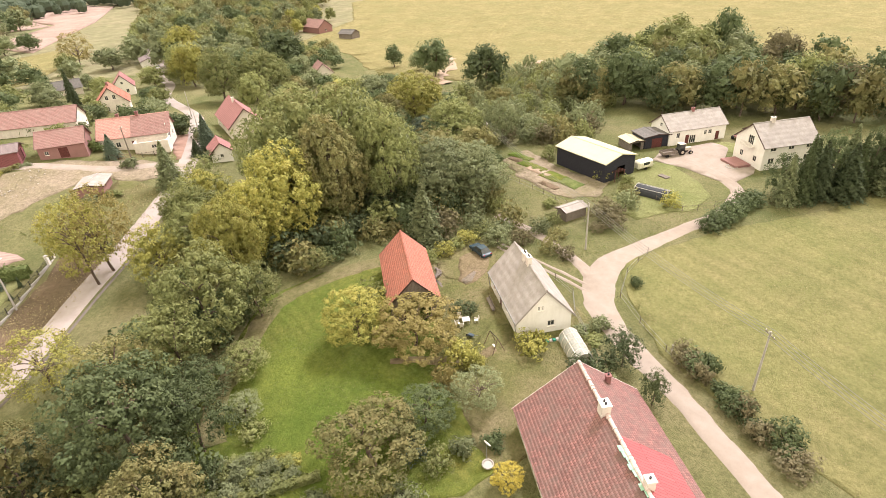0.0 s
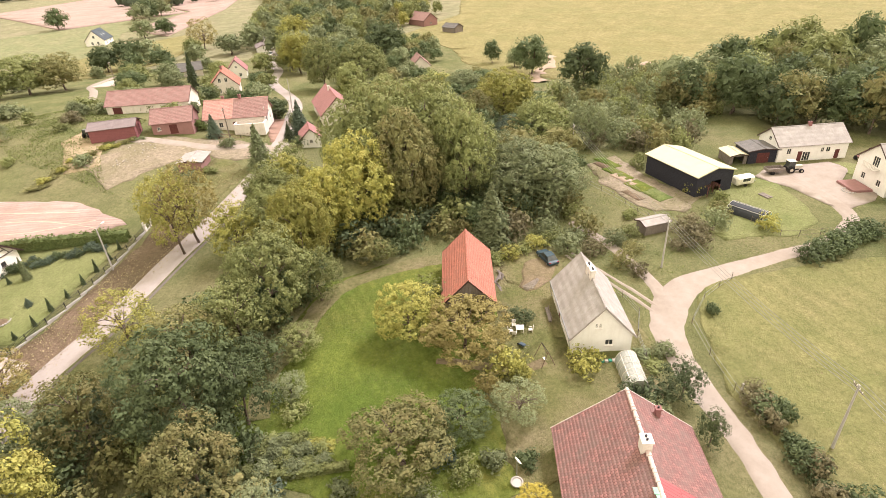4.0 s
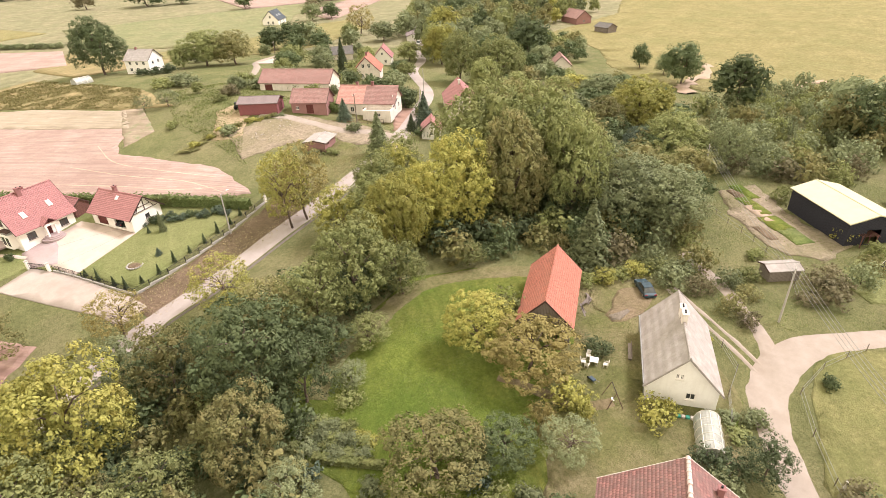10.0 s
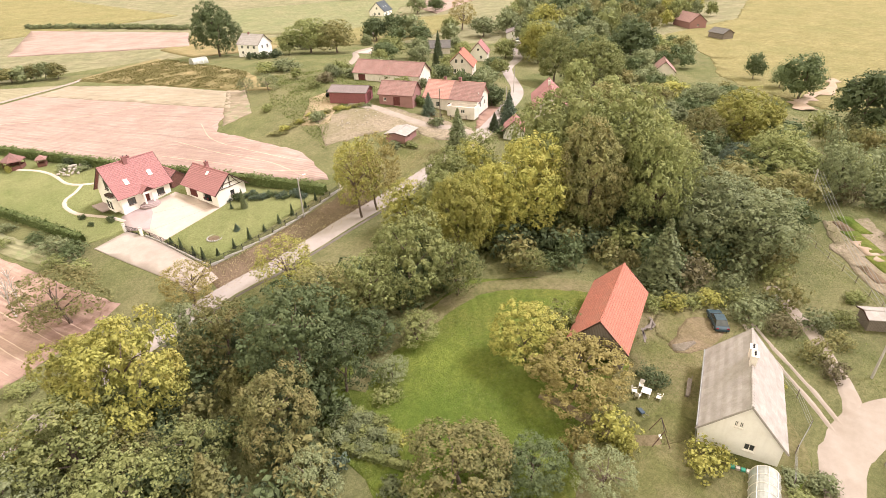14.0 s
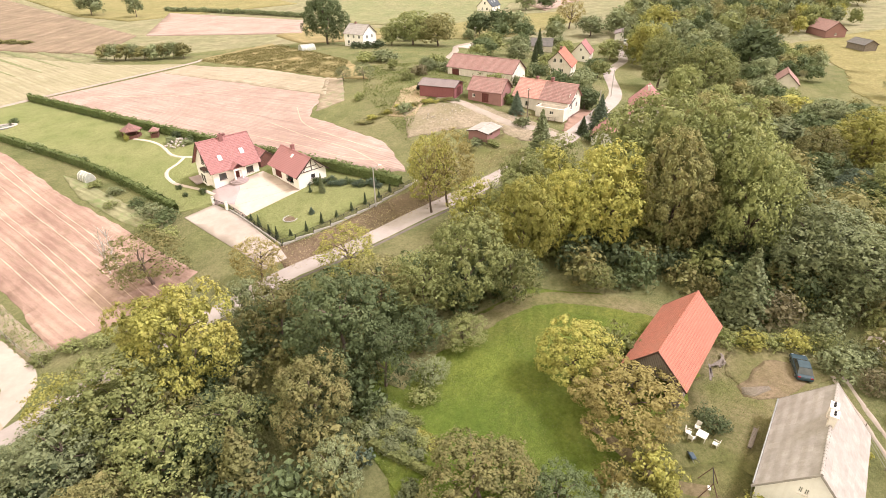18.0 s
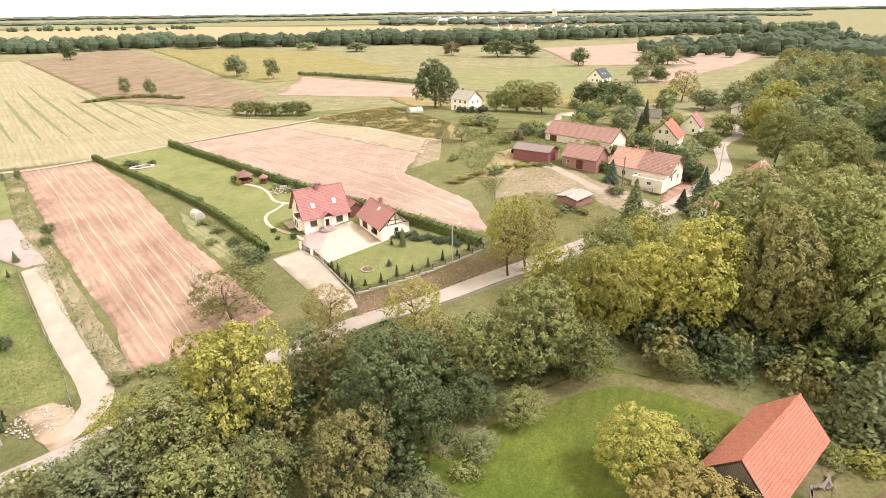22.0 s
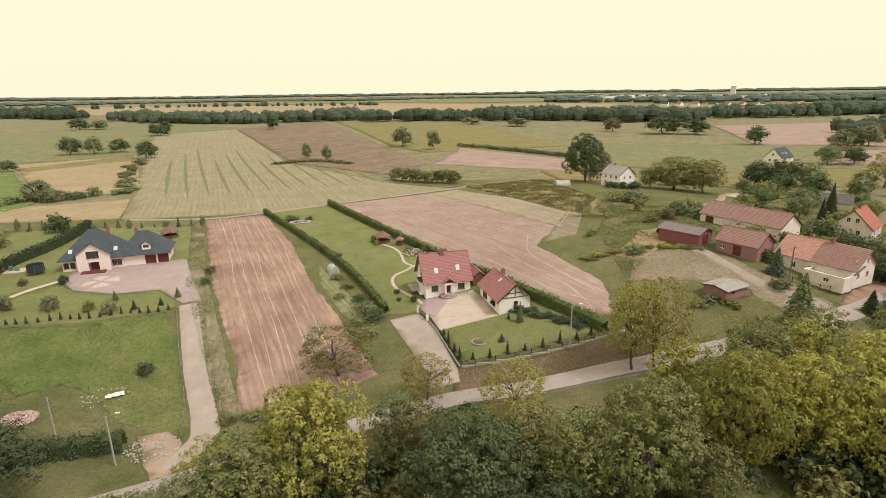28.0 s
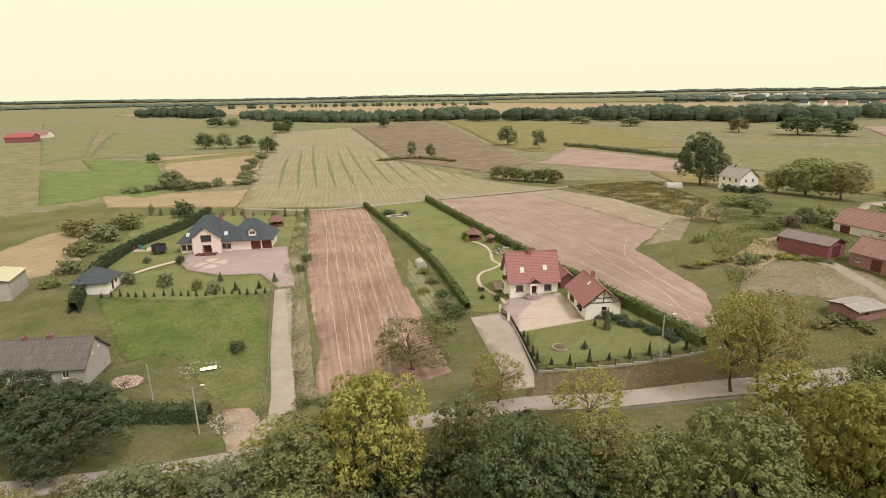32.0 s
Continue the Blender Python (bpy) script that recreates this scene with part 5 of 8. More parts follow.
block(villa, -11, 2.4, -5, 6, 3.2, PINKWALL, front=[(-5.9, 0.8, 1.2, 1.5), (-4.4, 0.8, 1.2, 1.5), (4.95, 0.8, 1.1, 1.5), (6.1, 0.8, 1.1, 1.5)], left=[(-2, 0.8, 1.4, 1.5), (2, 0.8, 1.4, 1.5)], frame_mat=DOORWOOD)
hip_roof(villa, -11.9, 3.3, -5.9, 6.9, 3.0, 9.5, SLATE)
block(villa, 2.4, 13, -4.2, 5, 3.1, PINKWALL, front=[(1.2, 0.1, 2.6, 2.4, "gate"), (4.2, 0.1, 2.6, 2.4, "gate")], right=[(0, 0.8, 1.2, 1.4)])
hip_roof(villa, 0.5, 13.9, -5.1, 5.9, 2.9, 8.1, SLATE)
m = pose(-3.6, -6.6, 0)
part("wall", panel(7.4, [(-3.7, 4.5), (0, 7.3), (3.7, 4.5)], [(0, 0, 2.4, 2.4), (0, 3.4, 2.8, 1.8)], 0.3), PINKWALL, villa, "", m)
door(villa, pose(-3.6, -5.6, 0), 0, 0.2, 1.9, 2.2, DOORWOOD)
window(villa, m, 0, 3.4, 2.8, 1.8, DOORWOOD, bars=3)
for s in (-1, 1):
    part("side_wall", boxed(-3.6 + s * 3.54, -5.6, 3.1, 0.3, 1.7, 2.9), PINKWALL, villa)
    part("column", lathe([(0.2, 0), (0.2, 0.2), (0.15, 0.3), (0.14, 2.3), (0.2, 2.4), (0.2, 2.55)]), PINKWALL, villa, "", pose(-3.6 + s * 1.6, -6.5, 0))
    v = slope(villa, SLATE, 6.4, 4.2, 3.18, 7.55, s, "dormer_roof")
    v.matrix_basis = pose(-3.6, -3.9, 0, 0, 0, 90) @ v.matrix_basis
part("steps", boxed(-3.6, -7.6, 0.12, 5.4, 2.4, 0.3, 0.04), DOORWOOD, villa, "red-brown entrance steps")
m = pose(8.2, -4.0, 0)
part("dormer", panel(2.0, [(-1, 5.3), (0, 6.1), (1, 5.3)], [(0, 4.3, 1.4, 0.9)], 1.6), PINKWALL, villa, "", m)
window(villa, m, 0, 4.3, 1.4, 0.9, TRIMWHITE, sill=False)
for s in (-1, 1):
    v = slope(villa, SLATE, 3.0, 1.35, 1.08, 6.3, s, "dormer_roof", 0.1)
    v.matrix_basis = pose(8.2, -2.8, 0, 0, 0, 90) @ v.matrix_basis
for cx, cy, h in ((-6.5, 2.2, 8.4), (-1.2, 1.2, 9.6), (5.4, 1.2, 8.7)):
    chimney(villa, cx, cy, 5.8, h, 0.7, 0.6, CHIMBRICK)
for rx in (-9.0, 1.2):
    part("roof_window", boxed(0, 0, 0, 0.9, 1.2, 0.12, 0.02), plain_pane, villa, "", pose(rx, -4.1, 4.95, 45.4, 0, 0))

small = thing("garage", -84.6, 107.6, 17, "small white garage with dark pyramid roof", "garage")
block(small, -3.6, 3.6, -3.4, 3.4, 2.6, WHITE, right=[(-0.6, 0, 1.0, 2.1, "door"), (1.2, 1, 1.0, 1.0)])
hip_roof(small, -4.2, 4.2, -4.0, 4.0, 2.5, 5.4, SLATE, 3.9)
gazebo = thing("gazebo", -72.2, 169.0, 10, "dark red-brown wooden garden gazebo with pyramid roof", "gazebo")
cottage = gabled("house", -64.4, 75.6, 17, 14, 8.0, 2.8, 6.3, GREYWALL, GREYSHEET, "old grey rendered house with corrugated grey roof", "house", right=[(1.2, 4.0, 0.5, 0.9), (-1.0, 3.6, 0.4, 0.7)], front=[(-4, 1, 1, 1.1), (0, 1, 1, 1.1), (4, 1, 1, 1.1)], trim=GREYSHEET)
chimney(cottage, 0.5, 0, 5.6, 7.0, 0.9, 0.6, CHIMBRICK, 1)
chimney(cottage, -3.4, 0, 5.6, 6.9, 0.7, 0.6, CHIMBRICK, 1)
oldshed = gabled("shed", -103, 100, -60, 10, 8, 4.2, 5.0, CONCRETE, PALESHEET, "grey concrete shed with pale flat-pitched roof", "shed", right=[(0, 0, 3, 3, "gate")], over=0.3)


def posts_roof(root, r, h, top, mat, roof_mat, n=6):
    """A small open pavilion: posts, low panels and a pointed roof."""
    for k in range(n):
        a = 2 * math.pi * k / n
        bm = bmesh.new()
        tube(bm, (r * math.cos(a), r * math.sin(a), 0), (r * math.cos(a), r * math.sin(a), h), 0.09, 0.09, 6)
        part("post", bm, mat, root)
        b = 2 * math.pi * (k + 0.5) / n
        part("panel", boxed(0, 0, 0.5, 0.06, 2 * r * math.sin(math.pi / n) - 0.2, 0.9, m=pose(r * math.cos(math.pi / n) * math.cos(b), r * math.cos(math.pi / n) * math.sin(b), 0, 0, 0, math.degrees(b))), mat, root)
    part("roof", lathe([(r + 0.5, h - 0.1), (r + 0.45, h + 0.06), (0.12, top), (0.02, top + 0.3)], n), roof_mat, root)


posts_roof(gazebo, 2.4, 2.2, 3.9, BROWNWOOD, OLD_TILE)
gaz = thing("gazebo", -4.7, 155.8, 0, "brown wooden gazebo with reddish pyramid roof", "gazebo")
posts_roof(gaz, 2.1, 2.1, 3.6, BROWNWOOD, OLD_TILE)
grill = thing("garden_shelter", 0.4, 152.2, 30, "small red-roofed barbecue shelter", "shelter")
posts_roof(grill, 1.1, 1.8, 2.6, BROWNWOOD, RUST_TILE, 4)

# the village along the road
longh = gabled("house", 88.4, 108.0, -62, 14.4, 8.2, 3.4, 6.6, OLDWALL, PALE_TILE, "long whitewashed village house with pale orange tile roof", "house", right=[(1.6, 1, 0.9, 1.2), (-1.6, 1, 0.9, 1.2), (-0.8, 3.9, 0.7, 1.0), (1, 3.9, 0.7, 1.0)], front=[(-6, 1, 1, 1.2), (-3.4, 1, 1, 1.2), (0, 0, 1.1, 2.1, "door")])
slope(longh, RUST_TILE, 8.4, 4.6, 3.6, 6.8, -1, "old_roof", 0.06, 3.9, "older darker red tiles over one half of the roof")
slope(longh, GREYSHEET, 7.4, 3.4, 1.2, 3.5, -1, "lean_to_roof", 0.12, 3.8, "dark grey felt lean-to roof").matrix_basis.translation.y -= 0
v = longh.children[-1]
v.matrix_basis = pose(0, -3.9, 0) @ v.matrix_basis
block(longh, 0.4, 7.6, -7.2, -4.1, 2.3, OLDWALL, front=[(0.5, 0.8, 1.0, 0.8)])
chimney(longh, 1.2, 0, 5.8, 7.6, 0.6, 0.6)
chimney(longh, -3.0, 0.4, 5.8, 7.4, 0.6, 0.6)
bb = gabled("barn", 77.6, 117.4, -57, 9.0, 6.4, 2.9, 5.3, BRICK, RUST_TILE, "brick outbuilding with faded clay tile roof and ivy", "barn", front=[(0.2, 0, 1.8, 2.2, "gate"), (-3, 1, 0.8, 0.8)])
rs = gabled("shed", 68.6, 126.6, -51, 9.6, 6.0, 2.7, 3.7, REDWOOD, BROWNSHEET, "long red boarded shed with brown metal roof", "shed", right=[(0, 0, 2.8, 2.3, "gate")], over=0.3, gable_over=0.4, th=0.14)
lb = gabled("barn", 90.4, 139.6, -62, 21.5, 8.0, 2.8, 5.6, OLDWALL, RUST_TILE, "very long low barn with faded red tile roof", "barn", front=[(-8, 0, 2.4, 2.2, "gate"), (4, 1, 1, 0.9)])
ru = gabled("shed", 64.8, 99.4, 28, 6.0, 4.6, 1.8, 2.2, BRICK, ASBESTOS, "small brick outbuilding with pale flat sheet roof", "shed", right=[(0, 0, 1.0, 1.8, "open")], front=[(-1, 0.9, 0.8, 0.7, "open")])
v1 = gabled("house", 125.8, 148.8, 40, 10, 9, 3.2, 7.6, OLDWALL, ORANGE_TILE, "grey rendered village house with new orange roof", "house", left=[(1.5, 1, 1, 1.3), (-1.5, 1, 1, 1.3), (-1.0, 4.2, 0.9, 1.3), (1.0, 4.2, 0.9, 1.3)], front=[(-2, 1, 1, 1.3), (2, 1, 1, 1.3)])
chimney(v1, -1, 0, 7, 8.6)
v2 = gabled("house", 153.6, 169.6, 40, 9, 7, 3.2, 7.0, CREAM, RED_TILE, "small cream house with red roof", "house", left=[(0, 4, 0.8, 0.9), (1.2, 1, 0.9, 1.2)], front=[(-2, 1, 1, 1.2), (2, 1, 1, 1.2)])
v3 = gabled("house", 151, 192, -40, 9, 6, 2.6, 5.0, OLDWALL, GREYSHEET, "old grey-roofed cottage among trees", "house", right=[(0, 0, 2, 2, "gate")])
wf = gabled("house", 87.6, 235.6, 118, 10.5, 8.5, 5.2, 8.4, WHITE, ASBESTOS, "white two-storey house with grey roof beside trees", "house", back=[(-3, 1, 1.1, 1.3), (0, 1, 1.1, 1.3), (3, 1, 1.1, 1.3), (-3, 3.4, 1.1, 1.2), (0, 3.4, 1.1, 1.2), (3, 3.4, 1.1, 1.2)], left=[(1.6, 3.4, 1, 1.2), (-1.6, 1, 1, 1.2), (-1.6, 3.4, 1, 1.2)])
chimney(wf, 2, 0, 7.4, 9.2)
bh = gabled("house", 208, 322, 35, 14, 10, 3.2, 8.2, CREAM, SLATE, "white house with dark roof out in the fields", "house", left=[(-1.5, 1, 1.2, 1.4), (1.5, 1, 1.2, 1.4), (0, 4.2, 1.2, 1.4)], front=[(-3, 1, 1.2, 1.4), (3, 1, 1.2, 1.4)])
roof_window(bh, -2, 4, 8.3, 46)
roof_window(bh, 2, 4, 8.3, 46)
rh = gabled("house", 110.5, 95.6, 44, 17, 8.6, 3.4, 7.4, OLDWALL, RED_TILE, "roadside house with long red tiled roof", "house", left=[(0, 1, 1, 1.2), (0, 4, 0.8, 1)], back=[(-5, 1, 1, 1.2), (-1, 0, 1, 2.1, "door"), (3, 1, 1, 1.2)])
chimney(rh, 1.5, 0.3, 6.4, 8.4, 0.6, 0.6, LIME)
sr = gabled("shed", 88.6, 87.4, 40, 6.0, 4.4, 2.3, 4.2, WHITE, RED_TILE, "small white outbuilding with red roof by the road", "shed", left=[(0, 0.9, 0.7, 0.8)], back=[(1, 0, 1.0, 1.9, "door")])
fg = gabled("shed", 205, 201, 45, 11, 6, 3.0, 4.0, WHITE, BROWNSHEET, "low white roadside shed", "shed", front=[(0, 0, 3, 2.4, "gate")])
fg2 = gabled("shed", 216, 207, 45, 7, 6, 3.4, 6.0, WHITE, ASBESTOS, "white shed with steep roof by the road", "shed")
f1 = gabled("house", 290, 156, 60, 16, 9, 3.2, 6.6, BRICK, RUST_TILE, "distant brick house with red roof among trees", "house", left=[(0, 1, 1, 1)])
f3 = gabled("shed", 268, 128, 70, 9, 6, 2.6, 4.2, GREYWOOD, GREYSHEET, "weathered shed at the wood's edge", "shed")
f2 = gabled("house", 180, 104, 35, 9, 7, 2.8, 6.0, OLDWALL, RUST_TILE, "cottage with pale red roof half hidden in the trees", "house", left=[(0, 1, 1, 1)])

# the farm at the end of the track
hall = gabled("barn", 98.2, 5.0, -48, 13.8, 8.4, 4.1, 5.2, DARKWOOD, PALESHEET, "large dark boarded hall with pale cream metal roof", "barn", right=[(0.3, 0, 2.4, 2.6, "open")], th=0.14, over=0.35, gable_over=0.35, trim=PALESHEET)
hall.matrix_basis = pose(98.2, 5.0, land(98, 5), 0, 0, -135)
wh = gabled("house", 119.6, -16.2, -63, 14.5, 7.4, 3.6, 6.2, WHITE, ASBESTOS, "long white farmhouse with pale grey roof", "house", front=[(-5, 1.6, 0.9, 1.2), (-2.6, 0, 1, 2.1, "door"), (-1.2, 0, 1.6, 1.9), (2, 1.6, 0.7, 1.0), (3.2, 1.6, 0.9, 1.0), (5.2, 0, 1.0, 2.0, "door")], left=[(0, 3.6, 0.9, 0.9)])
wh.matrix_basis = pose(119.6, -16.2, land(119.6, -16.2), 0, 0, -63)
chimney(wh, 0.5, 0, 5.6, 7.0)
lt = gabled("shed", 114.4, -7.6, 27, 5.2, 6.4, 2.7, 3.1, DARKWOOD, GREYSHEET, "dark boarded lean-to with flat felt roof", "shed", left=[(0, 0, 2.6, 2.2, "gate")], th=0.14, over=0.25)
lt2 = gabled("shed", 112.0, -3.2, 27, 4.6, 3.6, 1.9, 2.3, GREYWOOD, PALESHEET, "open log shed with pale sheet roof", "shed", left=[(0, 0, 2.2, 1.7, "open")], th=0.12, over=0.2)
h3 = gabled("house", 106.0, -31.0, -66, 12, 8.6, 5.0, 8.4, WHITE, ASBESTOS, "white two-storey farmhouse with pale roof and balcony", "house", left=[(-2, 1.2, 1.0, 1.2), (2, 1.2, 1.0, 1.2), (0, 4.2, 1.6, 1.9)], front=[(-4, 1.2, 1.3, 1.2), (0, 1.2, 1.3, 1.2), (4, 1.2, 1.3, 1.2), (-4, 3.8, 1.3, 1.2), (0, 3.8, 1.3, 1.2), (4, 3.8, 1.3, 1.2)])
chimney(h3, -2, 0, 7.8, 9.4, 0.7, 0.7, LIME)
part("balcony", boxed(-6.6, 0, 4.05, 1.2, 3.0, 0.15, 0.02), TRIMWHITE, h3)
for k in range(9):
    part("baluster", boxed(-7.15, -1.4 + 0.35 * k, 4.5, 0.06, 0.12, 0.8), TRIMWHITE, h3)
part("balcony_rail", boxed(-7.15, 0, 4.95, 0.1, 3.0, 0.08), TRIMWHITE, h3)
part("terrace", boxed(-8.0, 0.6, 0.25, 3.4, 5.0, 0.6, 0.04), BRICK, h3)
hut = gabled("shed", 121, -31, -60, 3.4, 2.6, 1.9, 2.6, REDWOOD, ASBESTOS, "small reddish hut with pale roof", "shed", left=[(0, 0, 0.9, 1.7, "door")], th=0.12)
shack = gabled("shed", 75.2, 9.0, -48, 4.4, 2.6, 1.8, 2.2, GREYWOOD, ASBESTOS, "little weathered shack with grey sheet roof", "shed", right=[(0, 0, 1.0, 1.6, "door")], th=0.12, over=0.25)

# ---- yards, gardens and their things ----
patch("lawn", [(-53.0, 203.2), (-32.5, 216), (2.5, 152), (21, 122.5), (31.5, 104.5), (39.5, 91), (16.5, 85.5), (8.0, 106.5), (0.8, 107.8), (-14, 138)], LAWN, "mown garden lawn of the red-roofed house", "lawn", 0.1)
patch("forecourt", [(1.6, 105.2), (7.6, 106.6), (11.0, 98.5), (14.5, 84.5), (14.8, 80.5), (10.2, 79.6), (9.6, 84.5)], PAVE, "pale concrete forecourt before the gate", "paving", 0.15)
patch("courtyard", [(8.0, 112.6), (18.8, 114.2), (20.2, 110.5), (23.2, 101.2), (11.2, 98.2)], CREAMPAVE, "cream paved courtyard with darker bands", "paving", 0.16)
ribbon("path", [(9.0, 110.8), (18.5, 107.0), (22.2, 104.8)], 0.5, PINKPAVE, "band of darker paving", "path", 0.19, 0, crown=0.0, across=2)
ribbon("path", [(10.6, 103.6), (16.0, 103.0), (22.6, 102.9)], 0.45, PINKPAVE, "band of darker paving", "path", 0.19, 0, crown=0.0, across=2)
patch("courtyard", [(7.6, 106.6), (8.0, 112.6), (13.6, 113.6), (13.0, 109.5), (10.8, 104)], PINKPAVE, "pinkish paved entrance strip", "paving", 0.175)
ribbon("garden_path", [(-4.6, 154), (-1, 149.5), (1.3, 143.8), (2.6, 137), (4.9, 133.6), (8.0, 131.6)], 1.0, CREAMPAVE, "curving pale garden path", "path", 0.17, 0.1, across=4)
ribbon("garden_path", [(5.2, 133.6), (3.2, 130.4), (1.2, 128.6), (0.5, 125.4), (1.6, 120.8), (4.2, 117.0), (6.4, 114.0), (8.2, 110.4)], 1.0, CREAMPAVE, "pale garden path looping round the house", "path", 0.19, 0.1, across=4)
patch("vegetable_rows", [(-19.5, 138.5), (-15.4, 132.6), (-8.2, 118), (-1.6, 108), (-0.9, 101.8), (-3.8, 102.8), (-9.2, 110.8), (-16.4, 125.4)], ROWS, "vegetable rows beside the long hedge", "garden", 0.12, ragged=0.5)
patch("lawn", [(-99, 121), (-128.4, 177.9), (-114.2, 183), (-72, 184), (-46.2, 127), (-43.8, 119), (-54, 126), (-63, 123), (-73, 124), (-79, 130), (-88, 118)], LAWN, "mown lawn round the villa", "lawn", 0.1)
patch("lawn", [(-79.2, 103.8), (-62.2, 107), (-47.5, 114.6), (-45.3, 117), (-54, 123.8), (-63, 121), (-73, 122.6), (-79, 127), (-84, 116)], LAWN, "mown front lawn of the villa", "lawn", 0.09)
patch("forecourt", [(-81.3, 138.4), (-80, 129.5), (-73.0, 123.2), (-63.0, 121.6), (-53.8, 124.5), (-45.6, 117.6), (-41.6, 118.6), (-49, 131), (-57, 146), (-66, 142.5)], PINKPAVE, "wide pinkish paved forecourt of the villa", "paving", 0.16)
for a in (0, 90, 180, 270):
    arc = [(-70.0 + 0.3 * math.cos(radians(a)), 128.8 + 0.3 * math.sin(radians(a)))] + [(-70.0 + 4.2 * math.cos(radians(a + d)), 128.8 + 4.2 * math.sin(radians(a + d))) for d in range(0, 64, 7)]
    patch("paving_star", arc, CREAMPAVE, "cream star laid into the forecourt", "paving", 0.2)
ribbon("garden_path", [(-79.5, 130), (-83, 123), (-84.5, 117), (-86, 112)], 1.2, CREAMPAVE, "curving pale path to the small garage", "path", 0.17, 0.1, across=4)
patch("weeds", [(-80.8, 102.5), (-62, 106), (-47, 113.5), (-35.6, 93.4), (-26, 76), (-34, 74), (-55, 73.5), (-56, 82)], WEEDS, "weedy rough grass plot", "meadow", 0.08, ragged=0.8)
patch("bare_ground", [(-59, 80), (-52, 87), (-44, 84), (-40, 79), (-32, 75), (-34, 71), (-48, 73), (-54, 74)], GRASS, "worn grassy yard", "ground", 0.13, ragged=1.2)
patch("bare_ground", [(-33.4, 74), (-29, 75.5), (-25.6, 72), (-23.8, 65.2), (-26, 63.8), (-29.5, 69)], BARE, "stony bare turning place", "ground", 0.15, ragged=0.9)
patch("bank", [(13, 84.6), (20, 84), (39.6, 87.6), (46, 90), (46.5, 82.5), (36, 79.8), (24, 77), (14, 76.2)], BANK, "dry grassy roadside bank", "ground", 0.08, ragged=0.5)
patch("bank", [(46, 84), (60, 87), (70, 92), (72, 98), (58, 98), (48, 96)], WORN, "dry worn grass bank by the village road", "ground", 0.09, ragged=0.8)
patch("bare_ground", [(50, 108), (55, 121), (64.5, 121), (73.5, 115.5), (76, 108), (82, 95), (78, 90), (71, 94), (69, 103.5), (60, 105.5)], DUST, "dusty village yard with rubble", "ground", 0.1, ragged=1.2)
patch("bare_ground", [(83, 94.6), (88, 99.5), (97, 107), (101, 104), (95, 97.5), (87, 92.5)], EARTH, "bare earth beside the village house", "ground", 0.1, ragged=0.8)
patch("field", [(51, 121), (62, 137), (74, 140), (66, 128), (56, 117)], TAN, "weedy garden plot with dry rows", "field", 0.1, ragged=0.8)
patch("field", [(38.4, 139.4), (51.7, 171), (56, 168), (47, 141)], VEG, "narrow pale vegetable field", "field", 0.12, ragged=0.5)
ribbon("dirt_track", [(80.5, 90.6), (79.0, 96.4), (74.0, 101.6), (71.2, 110.6), (69.6, 118.4), (67.0, 124.6)], 3.0, DIRT, "dusty pale yard lane through the village plots", "road", 0.2, 0.9)
ribbon("meadow_edge", [(18, 44.5), (23.5, 47.6), (31, 48.6), (41, 49.6), (48.6, 45.4), (54, 39.6), (58.4, 33)], 3.6, WORN, "worn brownish strip along the meadow edge", "ground", 0.1, 1.8)
patch("bare_earth", [(50.0, 23.4), (51.2, 24.8), (53.4, 24.6), (55.4, 25.8), (58.0, 26.0), (60.6, 23.6), (60.4, 21.2), (57.4, 21.0), (54.4, 21.0), (52.4, 22.2)], SANDY, "bare trodden sandy earth in thin grass", "ground", 0.13, cell=1.0, ragged=1.4)
patch("old_concrete", [(51.0, 23.4), (52.0, 24.0), (53.6, 23.5), (55.2, 22.6), (54.4, 21.9), (52.6, 22.7)], RUBBLE, "grey rubble and concrete trodden into grass", "ground", 0.17, cell=0.8, ragged=1.1)
ribbon("trodden_path", [(33.2, 29.4), (33.9, 27.1), (34.3, 23.2), (34.9, 19.6), (37.6, 17.2)], lambda u: 1.0 + 0.9 * math.sin(3.1 * u), SANDY, "trodden sandy-brown path through the garden", "path", 0.14, 0.7)
patch("bare_ground", [(50.5, 23.5), (53, 28), (58, 29), (62, 25), (61.5, 20.5), (56, 20)], WORN, "worn sandy parking place in the grass", "ground", 0.1, ragged=1.3)
patch("garden_lawn", [(50, 33), (55, 33.5), (60, 27), (59, 20), (46, 6), (34, 4), (26, 9), (20, 14.5), (26, 19.5), (32, 23.6), (39, 25), (44, 25.6), (49, 28)], WORN, "worn tan-green grass round the white house", "lawn", 0.085, ragged=1.6)
patch("bare_ground", [(33, 23.4), (36, 20.6), (41.5, 18.5), (42.5, 15.8), (39, 15.2), (36.6, 17.6), (32.6, 21.2)], WORN, "trodden earth in the garden", "ground", 0.1, ragged=0.9)
patch("lawn", [(99.4, -2.8), (95, -1), (90, 0.4), (80, 2.6), (75.5, -2), (80, -12), (86, -16), (95, -14.4), (101, -11), (103.6, -7)], LAWN, "green lawn between the farm buildings", "lawn", 0.09, ragged=0.9)
patch("lawn", [(112, -19.4), (117, -22.4), (115.4, -28), (109.6, -25.4)], LAWN, "green lawn before the farmhouse", "lawn", 0.09, ragged=0.7)
patch("garden_plot", [(83.0, 11.4), (92, 20), (101.5, 25), (108, 20), (100, 13.6), (96, 9.8), (92, 1.6), (84, 4)], DUST, "vegetable garden with pale worn earth and weeds", "garden", 0.1, ragged=1.2)
